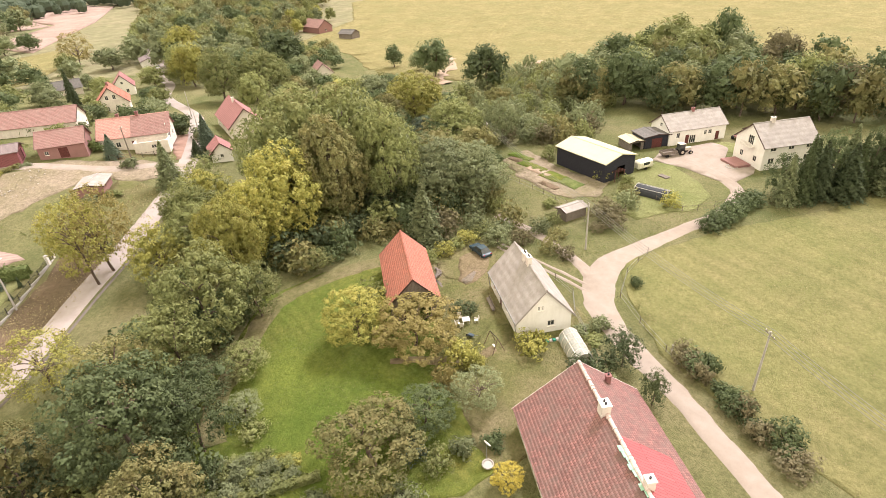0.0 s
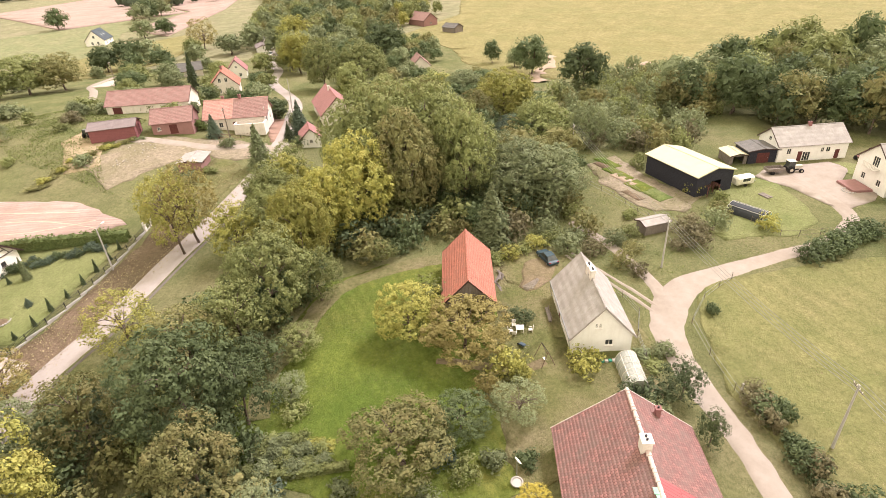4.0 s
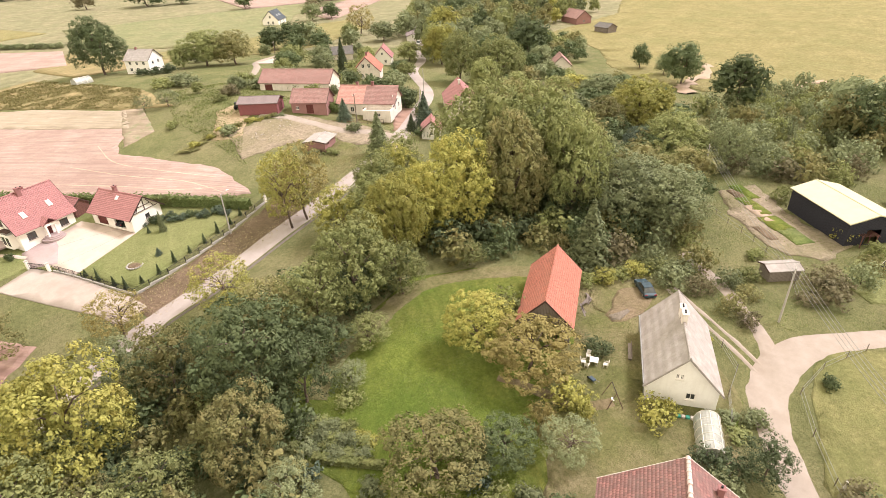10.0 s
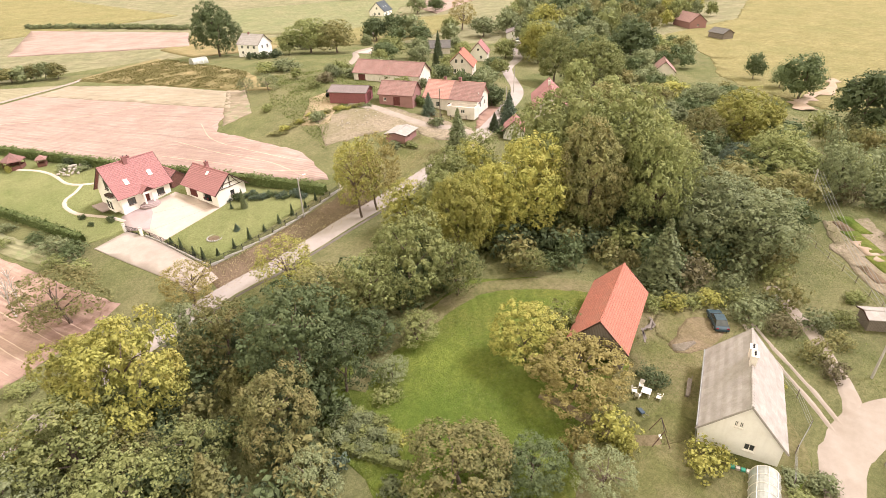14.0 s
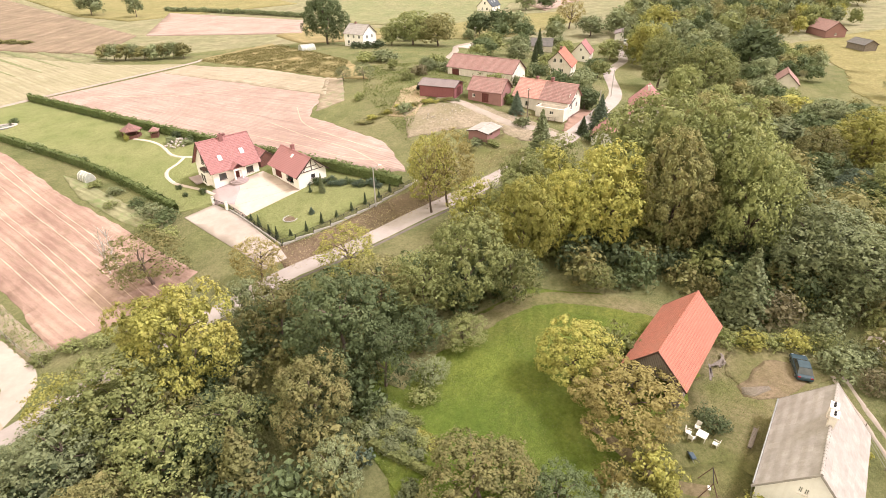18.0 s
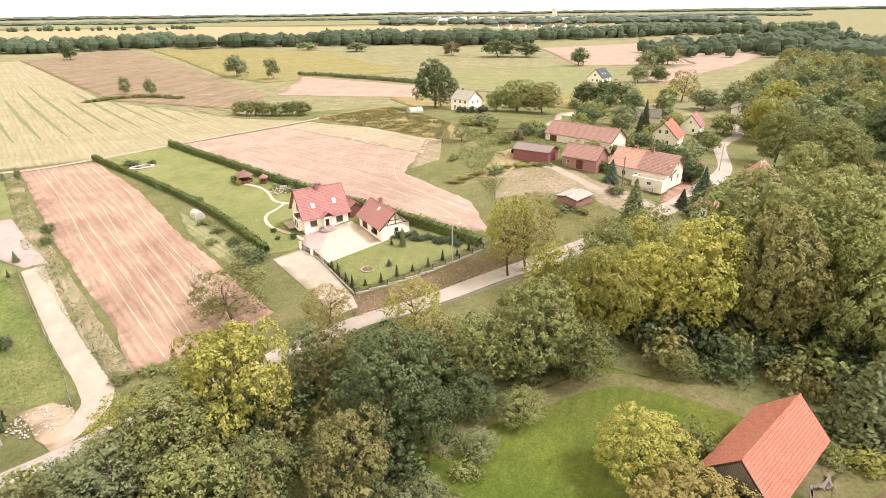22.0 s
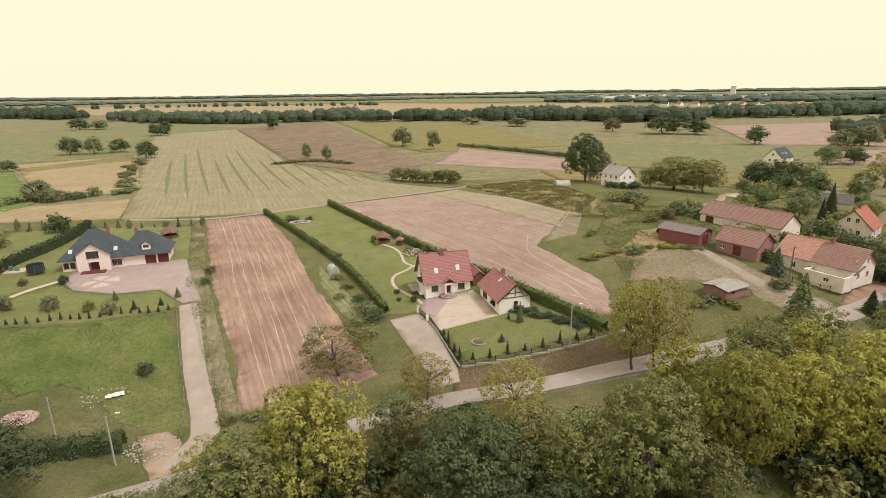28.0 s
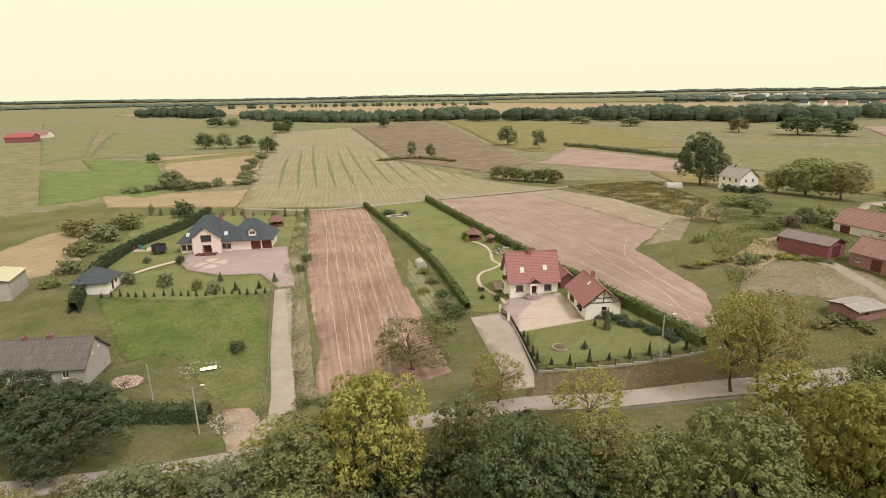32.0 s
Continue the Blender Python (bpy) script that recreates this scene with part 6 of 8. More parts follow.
for k, (x, y, w, d) in enumerate(((103.5, 21.0, 1.2, 3.2), (100.6, 20.6, 1.0, 3.4), (98.0, 18.0, 1.3, 3.6), (95.2, 16.2, 1.0, 3.4), (92.8, 13.2, 1.8, 2.6), (89.6, 9.6, 1.6, 2.6), (88.0, 13.6, 0.8, 2.4))):
    m = pose(x, y, 0, 0, 0, -42)
    patch("garden_bed", [tuple((m @ Vector((a * w, b * d, 0)))[:2]) for a, b in ((-1, -1), (1, -1), (1, 1), (-1, 1))], (LUSH, BANK, LUSH, BARE, LUSH, WEEDS, BANK)[k], "vegetable bed in the farm garden", "garden bed", 0.2, ragged=0.25)
patch("farmyard", [(100, -13), (104, -7), (109.5, -9.5), (116, -21), (113, -24), (106, -22), (104, -27), (98, -26), (92, -20.5)], DIRT, "wide pale gravel farmyard", "yard", 0.12, ragged=0.7)
patch("garden_plot", [(13.0, 41.2), (17.2, 38.2), (17.2, 33.6), (15.2, 32.6), (12.6, 37.4)], LUSH, "vegetable patch in the meadow", "garden", 0.12, ragged=0.4)
ribbon("sand_scar", [(214.5, 62.9), (200, 58), (188, 58.5), (177, 58), (171, 53)], lambda u: 2.4 + 2 * u, BARE, "bare sandy scar on the slope", "ground", 0.5, 3.0)
ribbon("sand_scar", [(206, 24), (196, 29), (188, 26)], 2.6, BARE, "bare sandy scar on the slope", "ground", 0.5, 1.5)
ribbon("farm_track", [(-100, 194.5), (-72, 194.5), (-53.5, 203), (-31.5, 217.3), (-10, 229), (18, 244), (24, 250)], 1.6, DIRT, "narrow pale field track", "track", 0.36, 0.3, across=4)
ribbon("farm_track", [(86, 168), (98, 178), (112, 196), (124, 214), (150, 230)], 2.5, DIRT, "pale village side lane", "track", 0.2, 0.3, across=4)
patch("bare_ground", [(119, 208), (134, 218), (140, 208), (126, 200)], CREAMPAVE, "pale sandy clearing", "ground", 0.25, ragged=1.0)


# ---- hedges ----
def hedge(points, width, height, material, label, leaf=0.24, dense=34, gap=0.0):
    """A clipped hedge: a dense band of small leaves on an inner core."""
    line = smooth_line(points, 1.2)
    rng = np.random.default_rng(len(points) * 13 + int(height * 10))
    c, w = [], []
    for a, b in zip(line, line[1:]):
        n = int((b - a).length * dense * 2.8 * (height + width))
        d = (b - a).normalized()
        side = Vector((-d.y, d.x))
        for k in range(n):
            t, u, v = rng.uniform(), rng.uniform(-1, 1), rng.uniform()
            top = rng.uniform() < width / (width + 2 * height)
            swell = 1 + 0.16 * math.sin((a.x + a.y) * 1.9 + t * 2.2) + rng.normal(0, 0.06)
            if top:
                off, z = u * width / 2, height * swell
                out = (0, 0, 1)
            else:
                s = 1 if u > 0 else -1
                off, z = s * width / 2 * swell * (1 - 0.3 * v), v * height
                out = (side.x * s, side.y * s, 0.3)
            p = a.lerp(b, t) + side * off
            c.append((p.x, p.y, land(p.x, p.y) + z))
            w.append(out)
    root = thing("hedge", line[0].x, line[0].y, 0, label, "hedge", z=0)
    root.matrix_basis = Matrix.Translation((0, 0, 0))
    foliage = new("foliage", leaves("foliage", np.array(c), np.array(w), leaf, material, 5, thin=True))
    foliage.parent = root
    verts, faces = [], []
    for i, p in enumerate(line):
        d = (line[min(i + 1, len(line) - 1)] - line[max(i - 1, 0)]).normalized()
        side = Vector((-d.y, d.x))
        for u, z in ((-0.44, -0.1), (-0.38, height * 0.9), (0, height * 0.96), (0.38, height * 0.9), (0.44, -0.1)):
            q = p + side * (u * width)
            verts.append((q.x, q.y, land(q.x, q.y) + z * (1 + 0.06 * noise.noise(Vector((q.x, q.y, 0))))))
    for i in range(len(line) - 1):
        for j in range(4):
            faces.append((i * 5 + j, (i + 1) * 5 + j, (i + 1) * 5 + j + 1, i * 5 + j + 1))
    core = sheet("core", verts, faces, material)
    core.parent = root
    return root


hedge([(-53.6, 203.8), (-34, 172), (-14.2, 139), (-5, 121), (0.6, 108.6)], 1.2, 1.6, THUJA, "long clipped green thuja hedge between garden and field", 0.42, 9)
hedge([(-32.2, 217.2), (-14, 184), (4, 151.6), (20.5, 122.6), (31.6, 104.6), (40.2, 90.6)], 1.4, 1.9, THUJA, "long clipped dark thuja hedge along the tilled field", 0.42, 9)
hedge([(-46.5, 67.6), (-40, 69.5), (-33.2, 71.4)], 2.6, 2.4, DEEP, "thick dark untrimmed hedge beside the yard", 0.34, 14)
hedge([(-106, 183.6), (-101, 160), (-99.9, 138.1), (-92, 115), (-79, 95)], 1.8, 2.6, NEEDLE, "tall dark conifer hedge round the villa lawn", 0.5, 8)
for k in range(26):
    t = k / 25
    grow("shrub", 27.2 + 69.5 * t + 5 * math.sin(3.1 * t), 437.4 - 77.5 * t + rnd.uniform(-1, 1), rnd.uniform(2.6, 3.6), rnd.uniform(2.2, 3.0), GREYGREEN, "rounded grey-green shrub in the long field row", "field shrub row")
hedge([(12.6, 38.0), (15.2, 33.2), (16.4, 31.2)], 0.9, 0.8, GREEN, "low leafy garden hedge", 0.26, 30)

# ---- fences, gates and walls ----
POSTWOOD = wood_mat("fence_post_wood", (126, 112, 96), (104, 92, 78), 0.3)


def sweep(bm, run, r):
    """One bent rod through the points."""
    rings = []
    for i, p in enumerate(run):
        d = (run[min(i + 1, len(run) - 1)] - run[max(i - 1, 0)]).normalized()
        side = d.cross(Vector((0, 0, 1))).normalized() * r
        up = side.cross(d).normalized() * r
        rings.append([bm.verts.new(p + v) for v in (side, up, -side, -up)])
    for a, b in zip(rings, rings[1:]):
        for k in range(4):
            bm.faces.new((a[k], a[(k + 1) % 4], b[(k + 1) % 4], b[k]))


def fence(points, height, spacing, post_mat, rail_mat, label, rails=2, pickets=0.0, base=0.0, base_mat=None, square=0.08):
    """Posts, rails and thin uprights along a line."""
    line = smooth_line(points, spacing)
    root = thing("fence", line[0].x, line[0].y, 0, label, "fence", z=0)
    root.matrix_basis = Matrix.Translation((0, 0, 0))
    post = None
    for i, p in enumerate(line):
        z = land(p.x, p.y)
        if post is None:
            post = part("post", boxed(0, 0, height / 2 - 0.1, square, square, height + 0.3, 0.01), post_mat, root)
        else:
            post = new("post", post.data)
            post.parent = root
        post.matrix_basis = pose(p.x, p.y, z, rnd.uniform(-1.5, 1.5), rnd.uniform(-1.5, 1.5), 0)
    for r in range(rails):
        bm = bmesh.new()
        h = base + (height - base) * (0.25 + 0.65 * r / max(1, rails - 1))
        sweep(bm, [Vector((a.x, a.y, land(a.x, a.y) + h)) for a in line], 0.022)
        part("rail", bm, rail_mat, root)
    if pickets:
        bm = bmesh.new()
        for a, b in zip(line, line[1:]):
            n = max(1, int((b - a).length / pickets))
            for k in range(n):
                q = a.lerp(b, (k + 0.5) / n)
                z = land(q.x, q.y) + base
                tube(bm, (q.x, q.y, z), (q.x, q.y, z + height - base), 0.016, 0.016, 4, False)
        tagged(part("mesh_infill", bm, rail_mat, root), kind="stuff")
    if base_mat:
        for a, b in zip(line, line[1:]):
            d = b - a
            bm = bmesh.new()
            box(bm, 0, 0, base / 2 - 0.15, d.length + 0.02, 0.22, base + 0.3, pose((a.x + b.x) / 2, (a.y + b.y) / 2, land((a.x + b.x) / 2, (a.y + b.y) / 2), 0, 0, math.degrees(math.atan2(d.y, d.x))))
            part("plinth", bm, base_mat, root)
    return root


fence([(15.2, 84.6), (24, 85.2), (32, 86.6), (40.2, 89.0), (44.5, 90.5)], 1.3, 2.4, DARKMETAL, DARKMETAL, "dark iron garden fence on a low concrete plinth", 2, 0.16, 0.35, CONCRETE)
fence([(15.0, 84.8), (11.2, 98), (9.6, 102.5)], 1.3, 2.2, DARKMETAL, DARKMETAL, "dark iron side fence on a low concrete plinth", 2, 0.16, 0.35, CONCRETE)
for x, y in ((9.2, 103.2), (7.3, 106.9), (44.8, 90.7), (43.2, 90.1)):
    pil = thing("gate_pillar", x, y, 14, "square white-capped masonry gate pillar", "pillar")
    part("shaft", boxed(0, 0, 0.75, 0.45, 0.45, 1.6, 0.02), CREAM, pil)
    part("cap", boxed(0, 0, 1.6, 0.56, 0.56, 0.1, 0.02), CONCRETE, pil)
gate = thing("gate", 8.2, 105.0, 116, "dark iron sliding drive gate", "gate")
part("gate_frame", boxed(0, 0, 1.3, 4.2, 0.06, 0.06), DARKMETAL, gate)
part("gate_frame", boxed(0, 0, 0.25, 4.2, 0.06, 0.06), DARKMETAL, gate)
for k in range(21):
    part("bar", boxed(-2.0 + 0.2 * k, 0, 0.78, 0.03, 0.03, 1.05), DARKMETAL, gate)
fence([(-26.0, 73.0), (-30.4, 84), (-36.0, 95), (-46.2, 116.4)], 1.4, 2.6, POSTWOOD, STEEL, "wire mesh fence with posts along the drive", 3, 0)
fence([(-20.4, 75.6), (-24.4, 83), (-30.0, 94.2), (-41.0, 117.8)], 1.0, 3.0, POSTWOOD, STEEL, "low wire fence between drive and field", 2, 0)
fence([(63.5, -3.0), (57, 0.4), (51, 1.6), (45.4, -0.6), (40.2, -3.2), (36.4, -5.6)], 1.1, 3.2, POSTWOOD, STEEL, "thin wire field fence on wooden posts", 2, 0)
fence([(42, 6.2), (46, 7.6), (50.5, 8.0), (54, 10.6), (57, 14.2)], 1.2, 2.6, POSTWOOD, STEEL, "rusty wire fence beside the white house", 3, 0)
fence([(83, -18), (79, -10), (83, -6)], 1.2, 2.4, POSTWOOD, POSTWOOD, "old wooden farm fence", 2, 0)
fence([(92, 24), (84, 14.5), (77, 8.4), (70.5, 5.6)], 1.1, 2.6, POSTWOOD, STEEL, "old wire fence of the vegetable garden", 2, 0)
fence([(77, 106.5), (81, 101.5), (84.5, 99.5)], 1.2, 1.8, DARKMETAL, BROWNWOOD, "dark yard fence in the village", 2, 0.2)
for i, (x, y) in enumerate(((17.2, 86.8), (20, 86.6), (23, 87.2), (26, 87.6), (29, 87.9), (32, 88.6), (35, 89.2), (37.6, 90.0), (13.2, 93.5), (12.4, 96.5), (14.2, 90.0), (15.0, 87.6), (24.6, 99.2), (27.2, 99.9))):
    grow("thuja", x, y, 1.5 + 0.5 * (i % 3), 0.42, NEEDLE, "slim dark thuja along the garden fence", "garden thujas", "conifer")
for k in range(20):
    t = k / 19
    grow("thuja", -80 + 33 * t, 103.4 + 11.0 * t + 0.4 * math.sin(k), 1.3 + 0.3 * (k % 3), 0.4, NEEDLE, "small dark thuja in a row before the villa", "villa thujas", "conifer")
grow("spruce", 22.5, 91.5, 1.5, 0.85, BLUE, "small round blue spruce on the lawn", "", "conifer")
grow("spruce", 26.5, 97.6, 4.2, 0.9, GREYGREEN, "ivy-clad pole-like conifer on the lawn", "", "conifer")
bed = thing("flower_bed", 18.6, 92.2, 0, "round flower bed edged with pale stones", "flower bed")
for k in range(20):
    a = 2 * math.pi * k / 20
    part("edging_stone", boxed(1.25 * math.cos(a), 1.25 * math.sin(a), 0.12, 0.3, 0.22, 0.22, 0.05), CONCRETE, bed)
part("soil", lathe([(1.15, 0.05), (0.9, 0.18), (0.3, 0.26)], 16), BANK, bed)


# ---- poles, lamps and wires ----
def pole(x, y, h, label, name="utility_pole", arm=True, mat=None):
    root = thing(name, x, y, rnd.uniform(0, 40), label, "pole" if name != "street_lamp" else "street lamp", "roadside poles")
    bm = bmesh.new()
    tube(bm, (0, 0, -0.4), (0, 0, h), 0.15, 0.09, 8)
    part("shaft", bm, mat or CONCRETE, root)
    if name == "street_lamp":
        bm = bmesh.new()
        tube(bm, (0, 0, h - 0.1), (1.2, 0, h + 0.25), 0.04, 0.03, 6)
        part("arm", bm, STEEL, root)
        part("lantern", boxed(1.45, 0, h + 0.27, 0.6, 0.26, 0.14, 0.04), TRIMWHITE, root)
    elif arm:
        part("crossarm", boxed(0, 0, h - 0.4, 1.6, 0.09, 0.1, 0.01), POSTWOOD, root)
        for u in (-0.7, -0.25, 0.25, 0.7):
            bm = bmesh.new()
            tube(bm, (u, 0, h - 0.35), (u, 0, h - 0.15), 0.05, 0.03, 6)
            part("insulator", bm, TRIMWHITE, root)
    return root


WIRE = plain_mat("aluminium_wire", (150, 148, 142), None, 0.5, 0.6)
LINE = [(103, 28.6), (63.6, 6.4), (35.2, -11.6), (8, -29)]
for x, y in LINE:
    pole(x, y, 8.2, "pale concrete electricity pole with crossarm")
for x, y in ((-43.1, 71.9), (118, 116), (96, 97.5)):
    pole(x, y, 7.6, "slim concrete electricity pole", arm=False)
for x, y in ((-32.3, 67.4), (33.2, 86.4)):
    pole(x, y, 7.6, "concrete street lamp with white lantern", "street_lamp")
pole(77.8, 101.5, 8.0, "dark wooden telegraph pole in the village", mat=POSTWOOD)
pole(121, 196, 9, "dark wooden telegraph pole", mat=POSTWOOD)


def wires(a, b, za, zb, offs, sag=0.9):
    root = thing("power_line", a[0], a[1], 0, "thin overhead electricity wires between poles", "wire", z=0)
    root.matrix_basis = Matrix.Translation((0, 0, 0))
    d = (Vector(b) - Vector(a)).normalized()
    side = Vector((-d.y, d.x))
    for o in offs:
        bm = bmesh.new()
        run = []
        for k in range(15):
            t = k / 14
            p = Vector(a).lerp(Vector(b), t) + side * o
            run.append(Vector((p.x, p.y, za + (zb - za) * t - sag * 4 * t * (1 - t))))
        sweep(bm, run, 0.028)
        part("wire", bm, WIRE, root)


for a, b in zip(LINE, LINE[1:]):
    wires(a, b, land(*a) + 8.0, land(*b) + 8.0, (-0.7, -0.25, 0.25, 0.7))
wires((-43.1, 71.9), (-32.3, 67.4), land(-43, 72) + 7.4, land(-32, 67) + 7.4, (0.0,), 0.3)
wires((63.6, 6.4), (75.2, 9.0), land(63, 6) + 7.8, 3.4, (0.0,), 0.4)

# ---- loose things ----
PLASTIC = plain_mat("white_garden_plastic", (236, 230, 216), (216, 208, 194), 0.5)


def chair_at(x, y, turn):
    root = thing("garden_chair", x, y, turn, "white plastic garden chair beside the table", "chair", "chairs round the garden table")
    part("seat", boxed(0, 0, 0.44, 0.5, 0.5, 0.05, 0.02), PLASTIC, root)
    part("backrest", boxed(-0.24, 0, 0.74, 0.05, 0.5, 0.6, 0.02, m=pose(0, 0, 0, 0, -8, 0)), PLASTIC, root)
    for a in (-0.21, 0.21):
        part("armrest", boxed(0, a * 1.15, 0.66, 0.46, 0.06, 0.04, 0.01), PLASTIC, root)
        for b in (-0.21, 0.21):
            part("leg", boxed(b, a, 0.22, 0.05, 0.05, 0.44), PLASTIC, root)


table = thing("garden_table", 42.0, 21.6, 20, "white plastic garden table on the grass", "table")
part("tabletop", boxed(0, 0, 0.72, 1.0, 1.0, 0.05, 0.02), PLASTIC, table)
for a in (-0.42, 0.42):
    for b in (-0.42, 0.42):
        part("leg", boxed(a, b, 0.35, 0.06, 0.06, 0.7), PLASTIC, table)
for x, y, t in ((41.3, 22.6, -60), (41.0, 22.0, 10), (42.4, 20.3, 110), (42.6, 22.6, 200)):
    chair_at(x, y, t)
swing = thing("swing_frame", 37.6, 17.2, 40, "rusty metal A-frame garden swing", "swing")
for s in (-1, 1):
    for u in (-0.9, 0.9):
        bm = bmesh.new()
        tube(bm, (s * 1.1, u, 0), (s * 0.9, 0, 2.2), 0.04, 0.04, 6)
        part("leg", bm, plain_mat("rusty_tube", (112, 84, 66), None, 0.8, 0.3), swing)
bm = bmesh.new()
tube(bm, (-0.9, 0, 2.2), (0.9, 0, 2.2), 0.04, 0.04, 6)
part("crossbar", bm, DARKMETAL, swing)
part("seat", boxed(0, 0, 0.5, 0.5, 0.25, 0.04), TRIMWHITE, swing)
for u in (-0.2, 0.2):
    bm = bmesh.new()
    tube(bm, (u, 0, 0.5), (u, 0, 2.2), 0.012, 0.012, 4)
    part("rope", bm, POSTWOOD, swing)
barrow = thing("wheelbarrow", 39.2, 20.4, 70, "small dark blue wheelbarrow on the grass", "wheelbarrow")
part("tray", boxed(0, 0, 0.45, 0.8, 0.5, 0.25, 0.06), plain_mat("blue_enamel", (70, 84, 110), None, 0.5), barrow)
bm = bmesh.new()
tube(bm, (0.6, -0.05, 0.18), (0.6, 0.05, 0.18), 0.18, 0.18, 12)
part("wheel", bm, DARKMETAL, barrow)
for s in (-1, 1):
    bm = bmesh.new()
    tube(bm, (0.6, s * 0.1, 0.2), (-0.9, s * 0.28, 0.5), 0.025, 0.025, 6)
    part("handle", bm, STEEL, barrow)

tunnel = thing("greenhouse", 38.4, 7.3, 23, "arched garden greenhouse of milky plastic on white hoops", "greenhouse")


def tunnel_house(root, length, width, height, n=6, film_mat=FILM):
    bm = bmesh.new()
    rings = []
    k = 12
    for i in range(n * 2 + 1):
        x = -length / 2 + length * i / (n * 2)
        dip = 0.03 if i % 2 else 0
        rings.append([bm.verts.new((x, -math.cos(math.pi * j / k) * (width / 2 - dip), math.sin(math.pi * j / k) ** 0.8 * (height - dip))) for j in range(k + 1)])
    for a, b in zip(rings, rings[1:]):
        for j in range(k):
            bm.faces.new((a[j], b[j], b[j + 1], a[j + 1]))
    bm.faces.new(rings[0][::-1])
    bm.faces.new(rings[-1])
    part("cover", bm, film_mat, root)
    for i in range(n + 1):
        x = -length / 2 + length * i / n
        bm = bmesh.new()
        pts = [(x, -math.cos(math.pi * j / k) * (width / 2 + 0.02), math.sin(math.pi * j / k) ** 0.8 * (height + 0.02)) for j in range(k + 1)]
        for a, b in zip(pts, pts[1:]):
            tube(bm, a, b, 0.035, 0.035, 5, False)
        part("hoop", bm, TRIMWHITE, root)
    for s in (-0.5, 0.0, 0.5):
        a = math.pi * (0.5 + 0.45 * s)
        bm = bmesh.new()
        tube(bm, (-length / 2, -math.cos(a) * (width / 2 + 0.02), math.sin(a) ** 0.8 * (height + 0.02)), (length / 2, -math.cos(a) * (width / 2 + 0.02), math.sin(a) ** 0.8 * (height + 0.02)), 0.03, 0.03, 5)
        part("purlin", bm, TRIMWHITE, root)


tunnel_house(tunnel, 5.0, 2.6, 1.9, 5)
poly = thing("greenhouse", -14.8, 133.2, -62, "small white arched polytunnel beside the hedge", "greenhouse")
tunnel_house(poly, 3.2, 2.2, 1.8, 3)
farpoly = thing("greenhouse", 64, 236, 10, "small pale greenhouse in the field", "greenhouse")
tunnel_house(farpoly, 6, 4, 2.4, 3)

dish = thing("satellite_dish", 21.0, 15.4, 30, "white satellite dish on a thin pole", "satellite dish")
bm = bmesh.new()
tube(bm, (0, 0, 0), (0, 0, 2.4), 0.04, 0.04, 8)
part("pole", bm, STEEL, dish)
part("dish", lathe([(0.02, 0), (0.2, 0.03), (0.34, 0.09), (0.42, 0.15), (0.43, 0.16), (0.02, 0.03)], 20), PLASTIC, dish, "", pose(0, 0, 2.4, 55, 0, 20))
bath = thing("garden_basin", 20.4, 15.2, 0, "round concrete planting basin on the grass", "basin")
part("bowl", lathe([(0.4, 0), (0.62, 0.3), (0.6, 0.42), (0.5, 0.42), (0.42, 0.3)], 16), CONCRETE, bath)

# the farm's vehicles and clutter
van = thing("caravan", 98.9, -4.9, -52, "cream camping caravan on the grass", "caravan")
bm = boxed(0, 0, 1.2, 4.0, 1.9, 1.7, 0.35)
part("body", bm, plain_mat("cream_enamel", (232, 226, 196), None, 0.4), van)
part("window", boxed(0, -0.96, 1.45, 1.6, 0.06, 0.6, 0.02), GLASS, van)
part("window", boxed(2.0, 0, 1.45, 0.06, 1.3, 0.6, 0.02), GLASS, van)
for s in (-1, 1):
    bm = bmesh.new()
    tube(bm, (0, s * 0.75, 0.32), (0, s * 0.97, 0.32), 0.32, 0.32, 14)
    part("wheel", bm, DARKMETAL, van)
bm = bmesh.new()
tube(bm, (2.0, 0, 0.5), (3.0, 0, 0.45), 0.05, 0.04, 6)
part("drawbar", bm, STEEL, van)
tractor = thing("tractor", 108.4, -13.9, -64, "old pale tractor standing in the farmyard", "tractor")
CREAMPAINT = plain_mat("faded_tractor_paint", (206, 196, 176), (180, 166, 146), 0.6)
part("bonnet", boxed(0.9, 0, 1.1, 1.7, 0.7, 0.7, 0.08), CREAMPAINT, tractor)
part("cab", boxed(-0.6, 0, 1.75, 1.3, 1.3, 1.3, 0.06), GLASS, tractor)
part("cab_roof", boxed(-0.6, 0, 2.45, 1.5, 1.45, 0.12, 0.04), CREAMPAINT, tractor)
for x, r in ((-0.7, 0.72), (1.4, 0.42)):
    for s in (-1, 1):
        bm = bmesh.new()
        tube(bm, (x, s * 0.6, r), (x, s * 0.95, r), r, r, 18)
        wheel = part("wheel", bm, DARKMETAL, tractor)
        bm = bmesh.new()
        tube(bm, (x, s * 0.9, r), (x, s * 0.97, r), r * 0.5, r * 0.45, 12)
        part("rim", bm, CREAMPAINT, wheel)
trailer = thing("trailer", 106.4, -10.6, -64, "weathered wooden farm trailer behind the tractor", "trailer")
part("bed", boxed(0, 0, 0.85, 3.4, 1.8, 0.12, 0.02), GREYWOOD, trailer)
for s in (-1, 1):
    part("side_board", boxed(0, s * 0.88, 1.15, 3.4, 0.05, 0.5), GREYWOOD, trailer)
    part("end_board", boxed(s * 1.68, 0, 1.15, 0.05, 1.7, 0.5), GREYWOOD, trailer)
    bm = bmesh.new()
    tube(bm, (-0.6, s * 0.6, 0.4), (-0.6, s * 0.85, 0.4), 0.4, 0.4, 14)
    part("wheel", bm, DARKMETAL, trailer)
